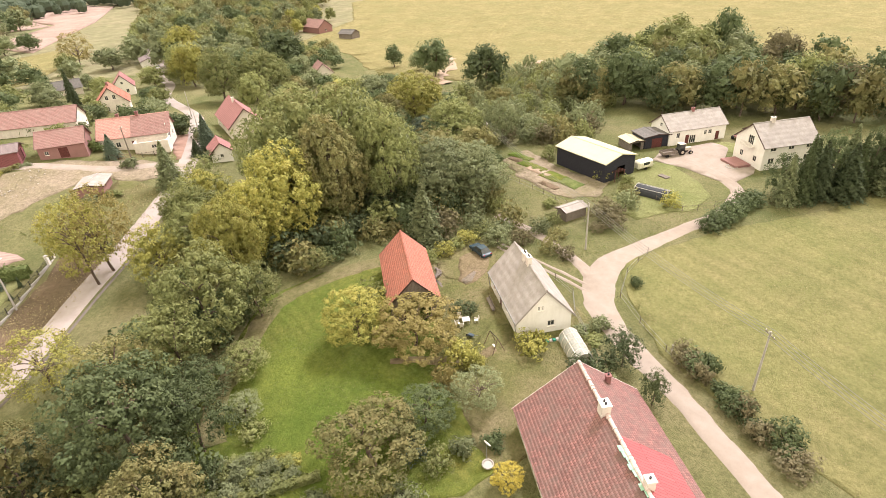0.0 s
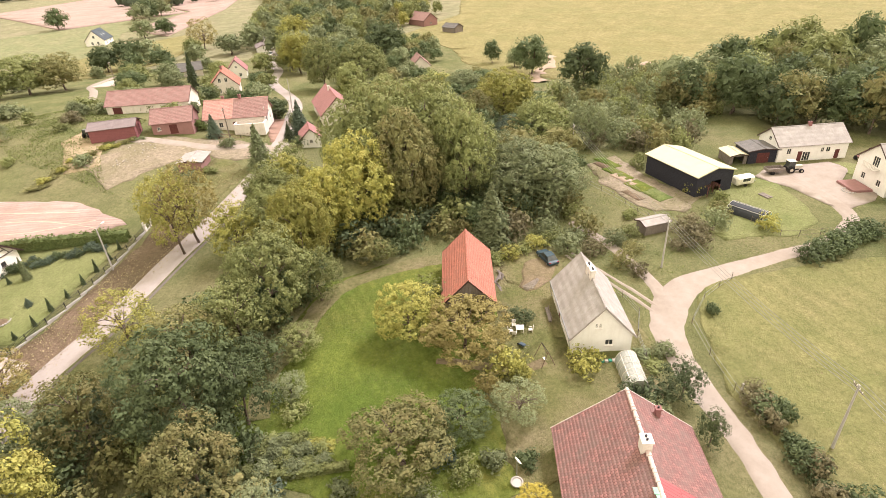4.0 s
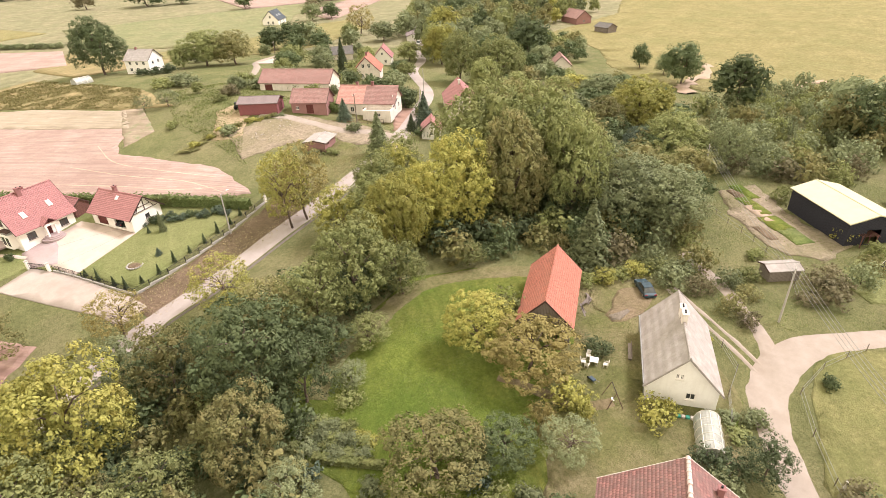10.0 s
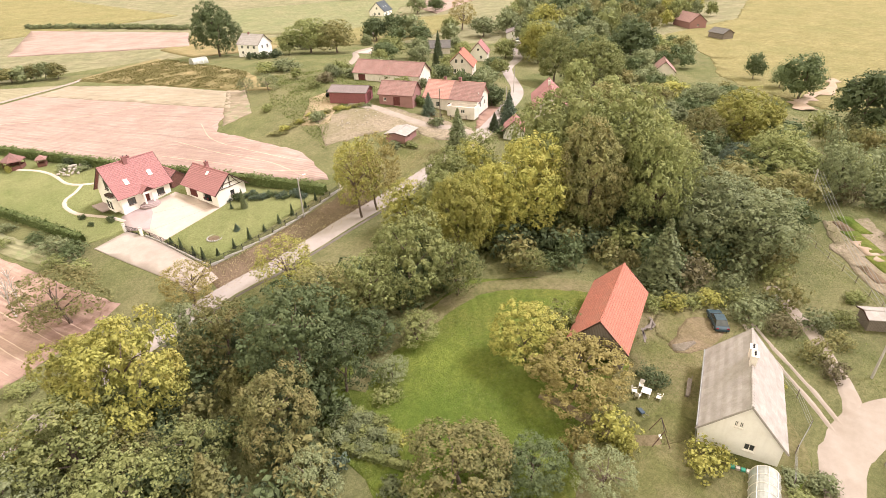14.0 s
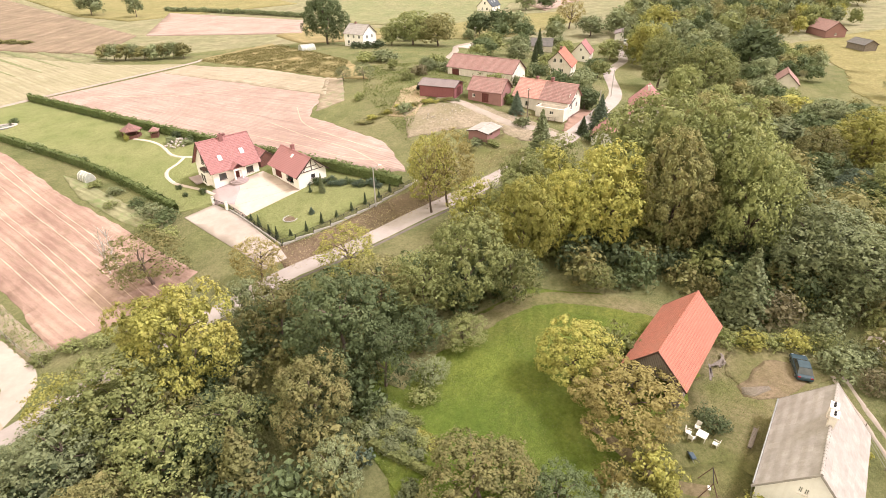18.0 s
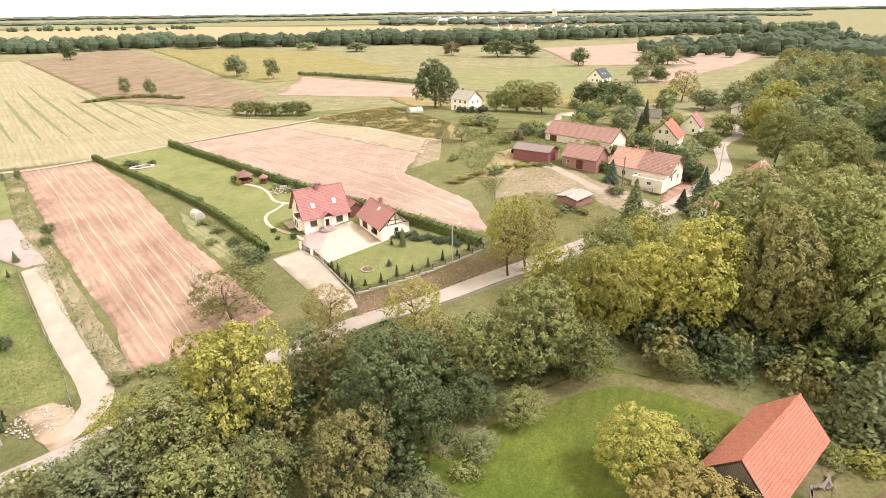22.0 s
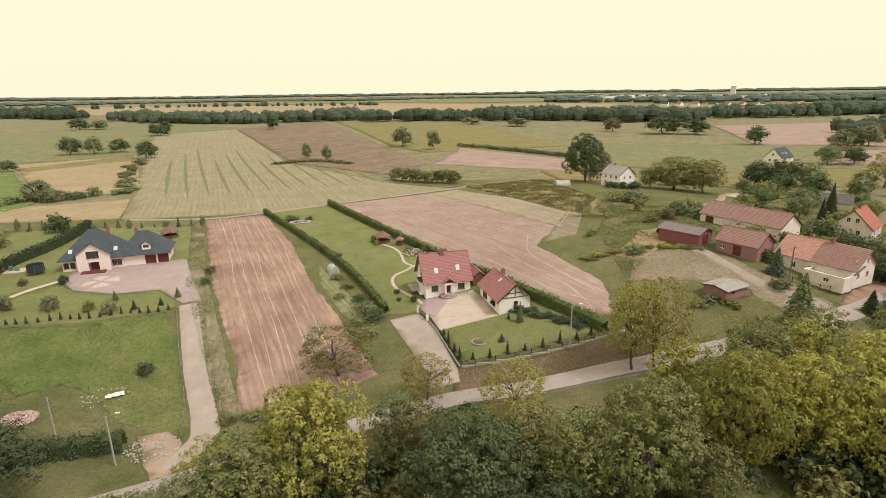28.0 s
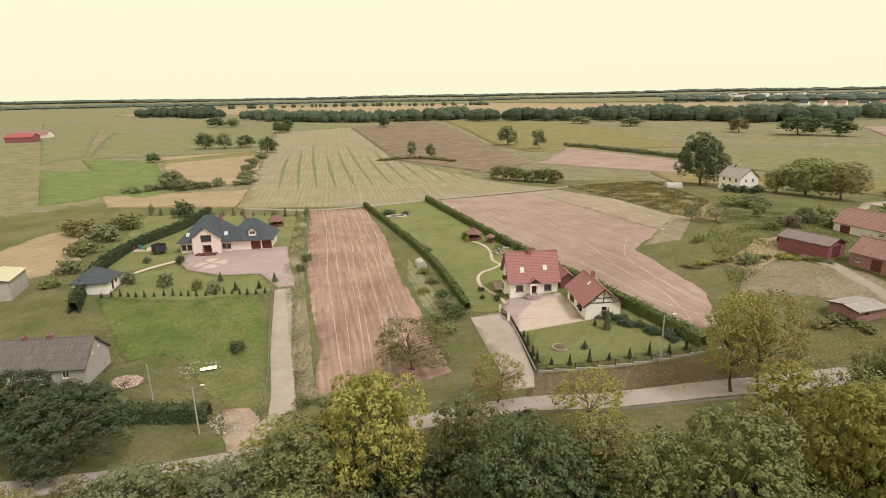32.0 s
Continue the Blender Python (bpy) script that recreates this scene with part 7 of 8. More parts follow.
bunker = thing("covered_heap", 85.6, -5.6, 60, "long heap covered with dark tarpaulin and blue end", "heap")
tunnel_house(bunker, 6.2, 3.2, 1.7, 1, plain_mat("dark_tarpaulin", (62, 64, 72), (50, 50, 58), 0.7))
part("end_sheet", boxed(-3.1, 0, 0.6, 0.08, 2.6, 1.1, 0.02), plain_mat("blue_sheet", (120, 168, 190), None, 0.6), bunker)
pile = thing("wood_pile", 94.6, -8.6, 40, "small stack of pale cut boards", "timber")
for k in range(8):
    part("board", boxed(0, -0.5 + 0.3 * (k % 4), 0.1 + 0.14 * (k // 4), 2.2, 0.26, 0.1, m=pose(0, 0, 0, 0, 0, 4 * (k % 3))), GREYWOOD, pile)
ring = thing("flower_bed", 101.2, -22.4, 0, "round yard bed edged with pale stones", "flower bed")
for k in range(14):
    a = 2 * math.pi * k / 14
    part("edging_stone", boxed(1.1 * math.cos(a), 1.1 * math.sin(a), 0.14, 0.36, 0.3, 0.28, 0.08), CONCRETE, ring)
pergola = thing("pergola", 92.6, 0.6, -48, "brown timber pergola before the dark hall", "pergola")
for x in (-1.2, 1.2):
    for y in (-0.7, 0.7):
        part("post", boxed(x, y, 1.0, 0.12, 0.12, 2.0), BROWNWOOD, pergola)
for k in range(7):
    part("slat", boxed(-1.3 + 0.43 * k, 0, 2.06, 0.08, 1.9, 0.1), BROWNWOOD, pergola)
wreck = thing("farm_machine", 118.4, -27.0, 30, "rusty old farm machine beside the wood", "machine")
part("frame", boxed(0, 0, 0.7, 2.6, 1.2, 0.2, 0.03), plain_mat("rust", (120, 84, 66), (96, 66, 52), 0.9), wreck)
for x in (-0.9, 0.9):
    for s in (-1, 1):
        bm = bmesh.new()
        tube(bm, (x, s * 0.6, 0.45), (x, s * 0.75, 0.45), 0.45, 0.45, 14)
        part("wheel", bm, DARKMETAL, wreck)
post = thing("marker_post", 40.2, -3.9, 0, "white concrete marker post beside the track", "post")
part("shaft", boxed(0, 0, 0.55, 0.22, 0.22, 1.3, 0.04), TRIMWHITE, post)
tr2 = thing("tractor", 66.2, 133.2, 20, "small dark tractor beside the red shed", "tractor")
part("bonnet", boxed(0.8, 0, 0.95, 1.4, 0.6, 0.6, 0.06), DARKMETAL, tr2)
part("cab", boxed(-0.5, 0, 1.5, 1.1, 1.1, 1.1, 0.05), GLASS, tr2)
for x, r in ((-0.6, 0.62), (1.2, 0.36)):
    for s in (-1, 1):
        bm = bmesh.new()
        tube(bm, (x, s * 0.5, r), (x, s * 0.8, r), r, r, 14)
        part("wheel", bm, DARKMETAL, tr2)
vancar = thing("van", 197, 190, 44, "white van on the village road", "van")
car_at(vancar, plain_mat("white_van_paint", (232, 230, 224), None, 0.3), 4.8, 1.9, 2.1)

# the villa's garden
tramp = thing("trampoline", -89.2, 134.4, 0, "round trampoline with dark safety net", "trampoline")
bm = lathe([(1.9, 0.85), (1.9, 0.9), (0.1, 0.9)], 20)
part("mat", bm, DARKMETAL, tramp)
bm = bmesh.new()
bmesh.ops.create_cone(bm, cap_ends=False, segments=20, radius1=1.9, radius2=1.85, depth=1.7, matrix=Matrix.Translation((0, 0, 1.75)))
part("net", bm, plain_mat("dark_netting", (58, 62, 70), None, 0.9), tramp)
for k in range(6):
    a = math.pi * k / 3
    bm = bmesh.new()
    tube(bm, (1.95 * math.cos(a), 1.95 * math.sin(a), 0), (1.95 * math.cos(a), 1.95 * math.sin(a), 2.65), 0.04, 0.04, 6)
    part("pole", bm, STEEL, tramp)
play = thing("play_set", -97.6, 136.6, 20, "colourful children's playset with slide on sand", "playset")
part("sand", boxed(0, 0, 0.06, 7.0, 4.0, 0.2, 0.05), CREAMPAVE, play)
for x, y, c in ((-1.5, 0, (170, 70, 60)), (0.2, 0.5, (70, 120, 160)), (1.8, -0.4, (110, 150, 80))):
    part("block", boxed(x, y, 0.7, 0.9, 0.7, 1.1, 0.06), plain_mat("toy_plastic", c, None, 0.5), play)
part("slide", boxed(1.0, 1.0, 0.7, 2.4, 0.5, 0.08, 0.02, m=pose(0, 0, 0, 0, 22, 0)), plain_mat("slide_plastic", (200, 180, 70), None, 0.4), play)
STONE = plain_mat("pale_stone", (186, 176, 160), (150, 140, 124), 0.9, scale=3)
pond = thing("garden_pond", -36, 186.4, 20, "small garden pond edged with white stones", "pond")
for k in range(26):
    a = 2 * math.pi * k / 26
    part("stone", boxed(3.2 * math.cos(a), 2.0 * math.sin(a), 0.2, 0.9, 0.6, 0.5, 0.16, m=pose(0, 0, 0, 0, 0, 0)), STONE, pond)
part("water", lathe([(2.9, 0.1), (2.85, 0.2), (0.1, 0.2)], 20), GLASS, pond)
rockery = thing("rockery", 5.6, 143.4, 25, "rock garden of pale stones under grey shrubs", "rockery")
for k in range(34):
    a, r = k * 2.4, 0.55 * math.sqrt(k)
    z = 1.1 * (1 - r / 3.4)
    part("stone", boxed(0, 0, 0, rnd.uniform(0.4, 0.9), rnd.uniform(0.3, 0.7), rnd.uniform(0.3, 0.6), 0.1, m=pose(r * math.cos(a) * 1.2, r * math.sin(a), max(0.15, z), rnd.uniform(-25, 25), rnd.uniform(-25, 25), rnd.uniform(0, 180))), STONE, rockery)
for x, y, h, r, m in ((3.6, 145.4, 1.6, 1.4, GREYGREEN), (6.8, 141.2, 1.4, 1.3, GREYGREEN), (8.2, 142.8, 1.8, 1.5, DEEP), (5.0, 147.0, 2.2, 1.1, NEEDLE), (-7.6, 157.4, 2.2, 0.9, GREEN), (-6.2, 153.6, 1.8, 0.8, YELLOW), (-17.4, 147.4, 1.2, 1.4, GREYGREEN), (-15.6, 145.4, 0.9, 1.0, DEEP), (-38.6, 190.2, 1.8, 1.6, GREYGREEN), (-33.4, 189.4, 1.5, 1.4, DEEP)):
    grow("bush", x, y, h, r, m, "small garden shrub on the long lawn", "lawn shrubs")
rub = thing("rubble_heap", -52.4, 77.0, 0, "heap of broken bricks and pale rubble", "rubble")
rub["kind"] = "stuff"
bm = bmesh.new()
for k in range(420):
    a, r = rnd.uniform(0, 6.28), 2.9 * math.sqrt(rnd.random())
    h = max(0, 1.1 * (1 - r / 3.0)) * rnd.uniform(0.6, 1.0)
    box(bm, 0, 0, 0, rnd.uniform(0.15, 0.45), rnd.uniform(0.12, 0.3), rnd.uniform(0.08, 0.22), pose(r * math.cos(a), r * math.sin(a) * 0.75, h, rnd.uniform(-40, 40), rnd.uniform(-40, 40), rnd.uniform(0, 360)))
rubble = Shade("broken_rubble", 0.95)
part("debris", bm, rubble.colour(rubble.mix(srgb(196, 176, 156), srgb(150, 124, 106), rubble.island())).mat, rub)
for x, y, n, label in ((-29.2, 71.0, 170, "scattered pale stones on the turning place"), (60.5, 113, 22, "scattered pale rubble in the village yard"), (-43, 83.6, 40, "scattered white debris in the weeds"), (66, 116, 18, "scattered building stones in the yard")):
    st = thing("stones", x, y, 0, label, "stones", kind="stuff")
    bm = bmesh.new()
    for k in range(n):
        a, r = rnd.uniform(0, 6.28), 4.0 * math.sqrt(rnd.random())
        px, py = r * math.cos(a), r * math.sin(a) * 0.8
        box(bm, 0, 0, 0, rnd.uniform(0.1, 0.34), rnd.uniform(0.1, 0.28), rnd.uniform(0.08, 0.2), pose(px, py, land(x + px, y + py) - land(x, y) + 0.2, rnd.uniform(-30, 30), rnd.uniform(-30, 30), rnd.uniform(0, 360)))
    part("pebbles", bm, STONE, st)
tarp = thing("plastic_sheet", -42, 84.4, 30, "crumpled white plastic sheet lying in weeds", "sheet")
bm = bmesh.new()
bmesh.ops.create_grid(bm, x_segments=12, y_segments=8, size=1.0)
for v in bm.verts:
    v.co = Vector((v.co.x * 1.4, v.co.y * 0.7, 0.3 + 0.3 * noise.noise(v.co * 2.7)))
part("fold", bm, PLASTIC, tarp)

# ---- distant country ----
BLOB = ball(2, False)


def far_woods(name, points, depth, height, leaf, dense, material, label, seed, wide=1.0):
    """A far wood: a long belt of leaf clumps with an uneven top."""
    rng = np.random.default_rng(seed)
    line = smooth_line(points, 25)
    c, w, hull = [], [], []
    for a, b in zip(line, line[1:]):
        d = b - a
        side = Vector((-d.y, d.x)).normalized()
        for k in range(max(2, int(d.length * dense * 0.72))):
            p = a.lerp(b, rng.uniform()) + side * rng.normal(0, depth * 0.4)
            h = height * rng.uniform(0.55, 1.15) * (1 + 0.22 * noise.noise(Vector((p.x / 60, p.y / 60, seed))))
            r = h * rng.uniform(0.36, 0.62) * wide
            z = land(p.x, p.y)
            n = 11
            e = rng.normal(0, 1, (n, 3))
            e[:, 2] = np.abs(e[:, 2])
            e /= np.linalg.norm(e, axis=1)[:, None]
            body = np.array([r, r * rng.uniform(0.85, 1.15), h * 0.52])
            at = np.array([p.x, p.y, z + h * 0.46])
            q = e * body + at
            spin = rng.uniform(0, 1.57)
            spun = BLOB @ np.array([[math.cos(spin), math.sin(spin), 0], [-math.sin(spin), math.cos(spin), 0], [0, 0, 1]])
            hull.append(spun * body * 0.97 + at)
            c.append(q)
            w.append(e + np.array([0, 0, 0.3]))
    me = leaves(name, np.concatenate(c), np.concatenate(w), leaf * 0.4, material, seed, hull=np.concatenate(hull))
    return tagged(new(name, me), label, "wood", kind="stuff")


# distance haze is mixed into both far leaf colours, bluest on the horizon
HAZYWOOD = leaf_mat("far_wood_hazy_leaves", (76, 90, 69), (99, 111, 82), (101, 109, 76), 0.35)
HAZEBLUE_WOOD = leaf_mat("far_forest_haze_leaves", (103, 117, 106), (117, 128, 116), (115, 124, 108), 0.3)
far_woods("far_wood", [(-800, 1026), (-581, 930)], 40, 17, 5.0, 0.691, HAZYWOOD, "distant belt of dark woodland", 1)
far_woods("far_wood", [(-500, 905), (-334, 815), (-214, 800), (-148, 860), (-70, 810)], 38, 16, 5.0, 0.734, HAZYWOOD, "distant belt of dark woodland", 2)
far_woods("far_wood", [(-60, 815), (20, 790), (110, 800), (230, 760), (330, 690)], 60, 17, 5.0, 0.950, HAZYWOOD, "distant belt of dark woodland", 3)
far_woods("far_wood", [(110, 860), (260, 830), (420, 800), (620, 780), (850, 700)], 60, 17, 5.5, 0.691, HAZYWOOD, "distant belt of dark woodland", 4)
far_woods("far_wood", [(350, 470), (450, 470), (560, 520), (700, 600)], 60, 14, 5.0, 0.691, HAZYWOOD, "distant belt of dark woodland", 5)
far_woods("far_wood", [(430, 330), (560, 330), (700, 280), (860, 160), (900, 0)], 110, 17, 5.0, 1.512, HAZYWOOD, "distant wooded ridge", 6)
far_woods("far_wood", [(-1900, 1500), (-1300, 1900), (-600, 2200), (200, 2350), (1000, 2200), (1900, 1700)], 120, 9, 8, 0.3, HAZEBLUE_WOOD, "line of far forest in haze-blue colour", 7, 4.0)
far_woods("far_wood", [(-3200, 2300), (-2000, 3000), (-800, 3500), (600, 3600), (2000, 3100), (3300, 2200)], 200, 15, 13, 0.2, HAZEBLUE_WOOD, "forest on the horizon in haze-blue colour", 8, 4.5)
far_woods("far_wood", [(300, 1500), (700, 1350), (1100, 1100)], 80, 18, 7, 0.168, HAZEBLUE_WOOD, "line of far forest in haze-blue colour", 9, 2.0)
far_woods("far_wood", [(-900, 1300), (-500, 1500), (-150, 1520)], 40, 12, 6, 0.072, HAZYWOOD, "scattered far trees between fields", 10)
patch("field", [(-900, 1050), (-402, 1010), (-172, 990), (-60, 1000), (300, 1000), (420, 1300), (-200, 1800), (-650, 1600), (-1100, 1500)], TAN, "distant pale tan farmland", "field", 1.6, 45.0)
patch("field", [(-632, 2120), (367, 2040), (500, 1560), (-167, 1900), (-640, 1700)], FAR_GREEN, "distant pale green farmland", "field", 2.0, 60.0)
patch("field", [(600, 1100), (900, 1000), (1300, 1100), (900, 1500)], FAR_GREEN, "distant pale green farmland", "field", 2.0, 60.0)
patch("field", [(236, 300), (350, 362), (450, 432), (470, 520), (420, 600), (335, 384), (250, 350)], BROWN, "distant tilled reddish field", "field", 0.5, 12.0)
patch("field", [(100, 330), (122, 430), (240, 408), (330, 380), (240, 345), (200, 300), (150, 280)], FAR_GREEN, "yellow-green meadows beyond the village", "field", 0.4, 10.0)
patch("field", [(100, 300), (150, 280), (190, 300), (240, 290), (230, 260), (170, 232), (140, 236), (112, 262)], PASTURE, "dry yellow paddock beyond the village", "field", 0.35, 8.0)
patch("field", [(66, 300), (96, 340), (100, 300), (112, 262), (100, 252), (70, 262)], ORCHARD, "brownish fallow strip", "field", 0.3, 8.0)
patch("field", [(-240, 330), (-205, 395), (-190, 370), (-225, 318)], PASTURE, "yellowish field margin", "field", 0.34, 8.0)

# the far town on the horizon
WALLFAR = plain_mat("far_town_wall", (226, 222, 214), (200, 196, 190), 0.8)
for k in range(26):
    x, y = 560 + 42 * (k % 13) + rnd.uniform(-12, 12), 2050 - 26 * (k % 13) + 60 * (k // 13) + rnd.uniform(-25, 25)
    b = thing("far_building", x, y, rnd.uniform(0, 90), "pale far building of a distant town", "building", "distant town")
    w, h = rnd.uniform(18, 46), rnd.uniform(8, 14)
    if k == 9:
        w, h = 22, 34
    part("block", boxed(0, 0, h / 2, w, rnd.uniform(12, 20), h), WALLFAR, b)
    part("roof", boxed(0, 0, h + 0.8, w + 1, 14, 1.6), GREYSHEET, b)
for k in range(12):
    x, y = 480 + 26 * k, 1180 - 14 * k + rnd.uniform(-10, 10)
    b = gabled("far_house", x, y, rnd.uniform(0, 180), 14, 10, 4, 9, WHITE, RUST_TILE if k % 3 else SLATE, "far white house of a distant hamlet", "house")
farm = gabled("barn", -480, 452, 20, 24, 14, 5, 8, REDWOOD, REDSHEET, "big red metal farm hall in the fields", "barn")
farm2 = gabled("barn", -520, 500, 20, 34, 16, 4, 8, OLDWALL, RUST_TILE, "long farm building with faded red roof in the fields", "barn")

# ---- woods, thickets and field trees ----
MIXED = [GREEN, GREEN, GREEN, OLIVE, YELLOW, GREYGREEN, DEEP]
for x, y, h, r, m in ((149, 110, 16, 8.6, GREEN), (142, 121, 17, 6.8, GREEN), (166, 149, 16, 6.8, YELLOW), (172, 158, 15, 6.5, GREEN), (200, 176, 18, 8, YELLOW), (191, 125, 17, 9.6, DEEP), (180, 60, 14, 6.6, DEEP), (163, 39, 15, 7.6, DEEP), (198, 81, 9, 3.4, DEEP), (192, 70, 7, 3.6, GREYGREEN), (130, 53, 13, 7.2, YELLOW), (111, 38, 11.5, 6.8, GREEN), (112, 27, 11, 3.8, GREYGREEN), (113, 46, 6, 3.8, BLUE), (119, 57, 10, 4.8, OLIVE), (147, 72, 9, 5.4, GREYGREEN)):
    grow("big" if x < 150 else "mid", x, y, h, r, m, AUTUMN, "single trees of the valley")
for x, y, h, r, m in ((153, 84, 6, 5.2, YELLOW), (101, 54, 10, 5.4, OLIVE), (94, 62, 12, 6.4, DEEP), (104, 66, 10, 5.6, GREYGREEN), (92, 38, 10, 5.8, OLIVE), (98, 30, 9, 5.0, OLIVE), (90, 74, 11, 5.0, GREEN), (112, 80, 12, 5.6, OLIVE), (126, 88, 11, 5.6, GREEN), (133, 104, 12, 5.0, GREEN), (122, 68, 9, 5.4, GREYGREEN), (136, 80, 9, 5.0, OLIVE), (92, 50, 12, 5.6, GREEN), (160, 118, 12, 6.0, GREYGREEN), (172, 130, 13, 6.4, DEEP), (184, 142, 13, 6.6, GREYGREEN)):
    grow("mid", x, y, h, r, m, AUTUMN, "lower trees of the valley")
grove("scrub", [(84, 64), (104, 78), (124, 94), (140, 100), (162, 112), (170, 96), (168, 74), (150, 52), (128, 36), (110, 30), (92, 26), (84, 34)], 7.6, "wood", (3.5, 7.5), [GREEN, GREYGREEN, OLIVE, DEEP, DEEP], "tangled scrub and young trees filling the valley", "scrub", 0.6, keep=1)
grove("woodland", [(160, 126), (176, 150), (196, 160), (208, 150), (226, 150), (240, 140), (220, 118), (200, 104), (186, 106), (172, 112)], 9.6, "wood", (5, 9), [GREYGREEN, GREEN, DEEP, OLIVE], "low mixed woodland round the valley cottages", "wood", 0.56, keep=1)
grove("woodland", [(196, 150), (176, 152), (192, 186), (230, 214), (300, 240), (420, 250), (430, 205), (300, 185)], 11, "wood", (10, 14), [GREEN, GREYGREEN, DEEP, OLIVE], "distant mixed woodland along the road", "wood", keep=3)
grove("woodland", [(236, 168), (262, 176), (290, 184), (340, 180), (330, 164), (300, 166), (262, 160)], 10, "wood", (8, 11), MIXED, "distant mixed woodland round a farm", "wood", keep=3)
grove("woodland", [(186, 192), (214, 218), (250, 246), (330, 300), (420, 380), (480, 400), (460, 300), (330, 262), (250, 230)], 12, "wood", (9, 13), [GREYGREEN, GREEN, OLIVE], "distant mixed woodland beyond the village", "wood", keep=3)
wood([(142, 12), (136, -20), (136, -42), (131, -58), (127, -78), (142, -78), (158, -62), (176, -46), (198, -32), (196, -4), (164, 8)], 9.4, ["wood"], (10.5, 15.5), [DEEP, GREEN, OLIVE, DEEP, GREYGREEN], AUTUMN, "wood behind the farm", 0.44)
for x, y, h, r, m in ((145, 8, 14, 5.2, DEEP), (147, -3, 16, 7.4, DEEP), (141, -16, 13, 6.8, OLIVE), (141, -27, 13, 6.4, DEEP), (139, -40, 13, 6.4, OLIVE), (137, -52, 14, 6.2, RUST), (186, -20, 19, 8.2, GREEN), (190, -36, 20, 6.0, DEEP), (172, -24, 17, 7.4, GREEN), (164, -46, 17, 7.0, RUST)):
    grow("mid", x, y, h, r, m, AUTUMN, "wood behind the farm")
# darker leaf mix puts the deep shade between the trees into the colour
grove("thicket", [(-70, 28), (-42, 38), (-22, 36), (-5, 34), (7, 31), (12, 39), (19, 48), (30, 50.5), (43, 53), (53, 47), (58, 40), (64, 32), (74, 26), (84, 30), (84, 52), (66, 68), (45, 69), (24, 68), (2, 66), (-14, 61), (-40, 49)], 4.5, "bush", (2.6, 5.4), [GREEN, DEEP, OLIVE, NEEDLE, DEEP], "dense tangled thicket under the roadside trees", "thicket", 0.62)
wood([(-70, 28), (-42, 36), (-20, 30), (-4, 30), (3, 40), (-2, 50), (-14, 57), (-40, 46)], 8.5, ["fine"], (4.5, 8), [GREEN, GREYGREEN, DEEP, OLIVE], AUTUMN, "tree belt along the road", 0.55)
grove("scrub", [(60, 27), (70, 18), (78, 22), (92, 27), (112, 36), (112, 6), (126, 4), (128, 40), (104, 44), (84, 34), (68, 34)], 4.7, "bush", (2.2, 4.8), [GREYGREEN, GREEN, OLIVE, GREEN, RUST], "grey-green scrub on rough ground", "scrub", 0.62)
for x, y, h, r, m in ((71.5, 12.4, 2.2, 1.9, GREEN), (68.6, 14.2, 2.4, 1.8, GREYGREEN), (66.8, 11.0, 1.8, 1.6, OLIVE), (72.6, 2.2, 3.4, 2.9, RUST), (70.2, 4.4, 1.6, 1.5, RUST), (78.6, 13.0, 1.6, 1.4, GREEN), (59.0, 28.6, 2.0, 1.8, YELLOW), (61.4, 27.2, 1.7, 1.7, GREEN), (63.6, 25.6, 2.1, 1.9, YELLOW), (65.8, 23.2, 2.2, 2.0, GREEN), (67.4, 20.4, 2.4, 2.0, GREYGREEN), (56.6, 30.4, 1.8, 1.6, GREEN), (64.2, 20.6, 3.0, 2.4, GREYGREEN)):
    grow("bush", x, y, h, r, m, "loose overgrown bush on rough ground", "overgrown bushes")
grove("scrub", [(108, 8), (128, 36), (150, 44), (176, 40), (196, 24), (186, 8), (150, 0), (124, 2)], 5.5, "bush", (3, 6), [GREYGREEN, GREEN, OLIVE, GREYGREEN], "willow scrub of the wet hollow", "scrub", 0.55)
# the conifer screen and hedge by the farm
for k in range(22):
    t = k / 21
    grow("fine" if k % 4 == 1 else "spruce", 84.5 + 14 * t + 2.2 * (k % 2) + rnd.uniform(-1.0, 1.0), -26.5 - 38 * t + rnd.uniform(-1.2, 1.2), (8.5 if k < 2 else 12) + rnd.uniform(-1.5, 2.0), rnd.uniform(3.0, 4.0), rnd.choice((NEEDLE, DEEP, GREYGREEN)), "tall dark spruce of the farm screen", "conifer screen")
for k in range(9):
    t = k / 8
    grow("bush", 72.5 + 12 * t, -13.2 - 9.5 * t + rnd.uniform(-0.6, 0.6), rnd.uniform(2.0, 3.0), rnd.uniform(1.8, 2.4), DEEP, "dark bush in the field hedge", "field hedge")
for k in range(13):
    t = k / 12
    grow("bush", 38.5 - 13 * t + rnd.uniform(-0.8, 0.8), -5.0 - 8.5 * t + rnd.uniform(-0.8, 0.8), rnd.uniform(1.4, 2.6), rnd.uniform(1.2, 2.0), DEEP if k % 3 else RUST, "dark bush on the verge of the track", "verge bushes")
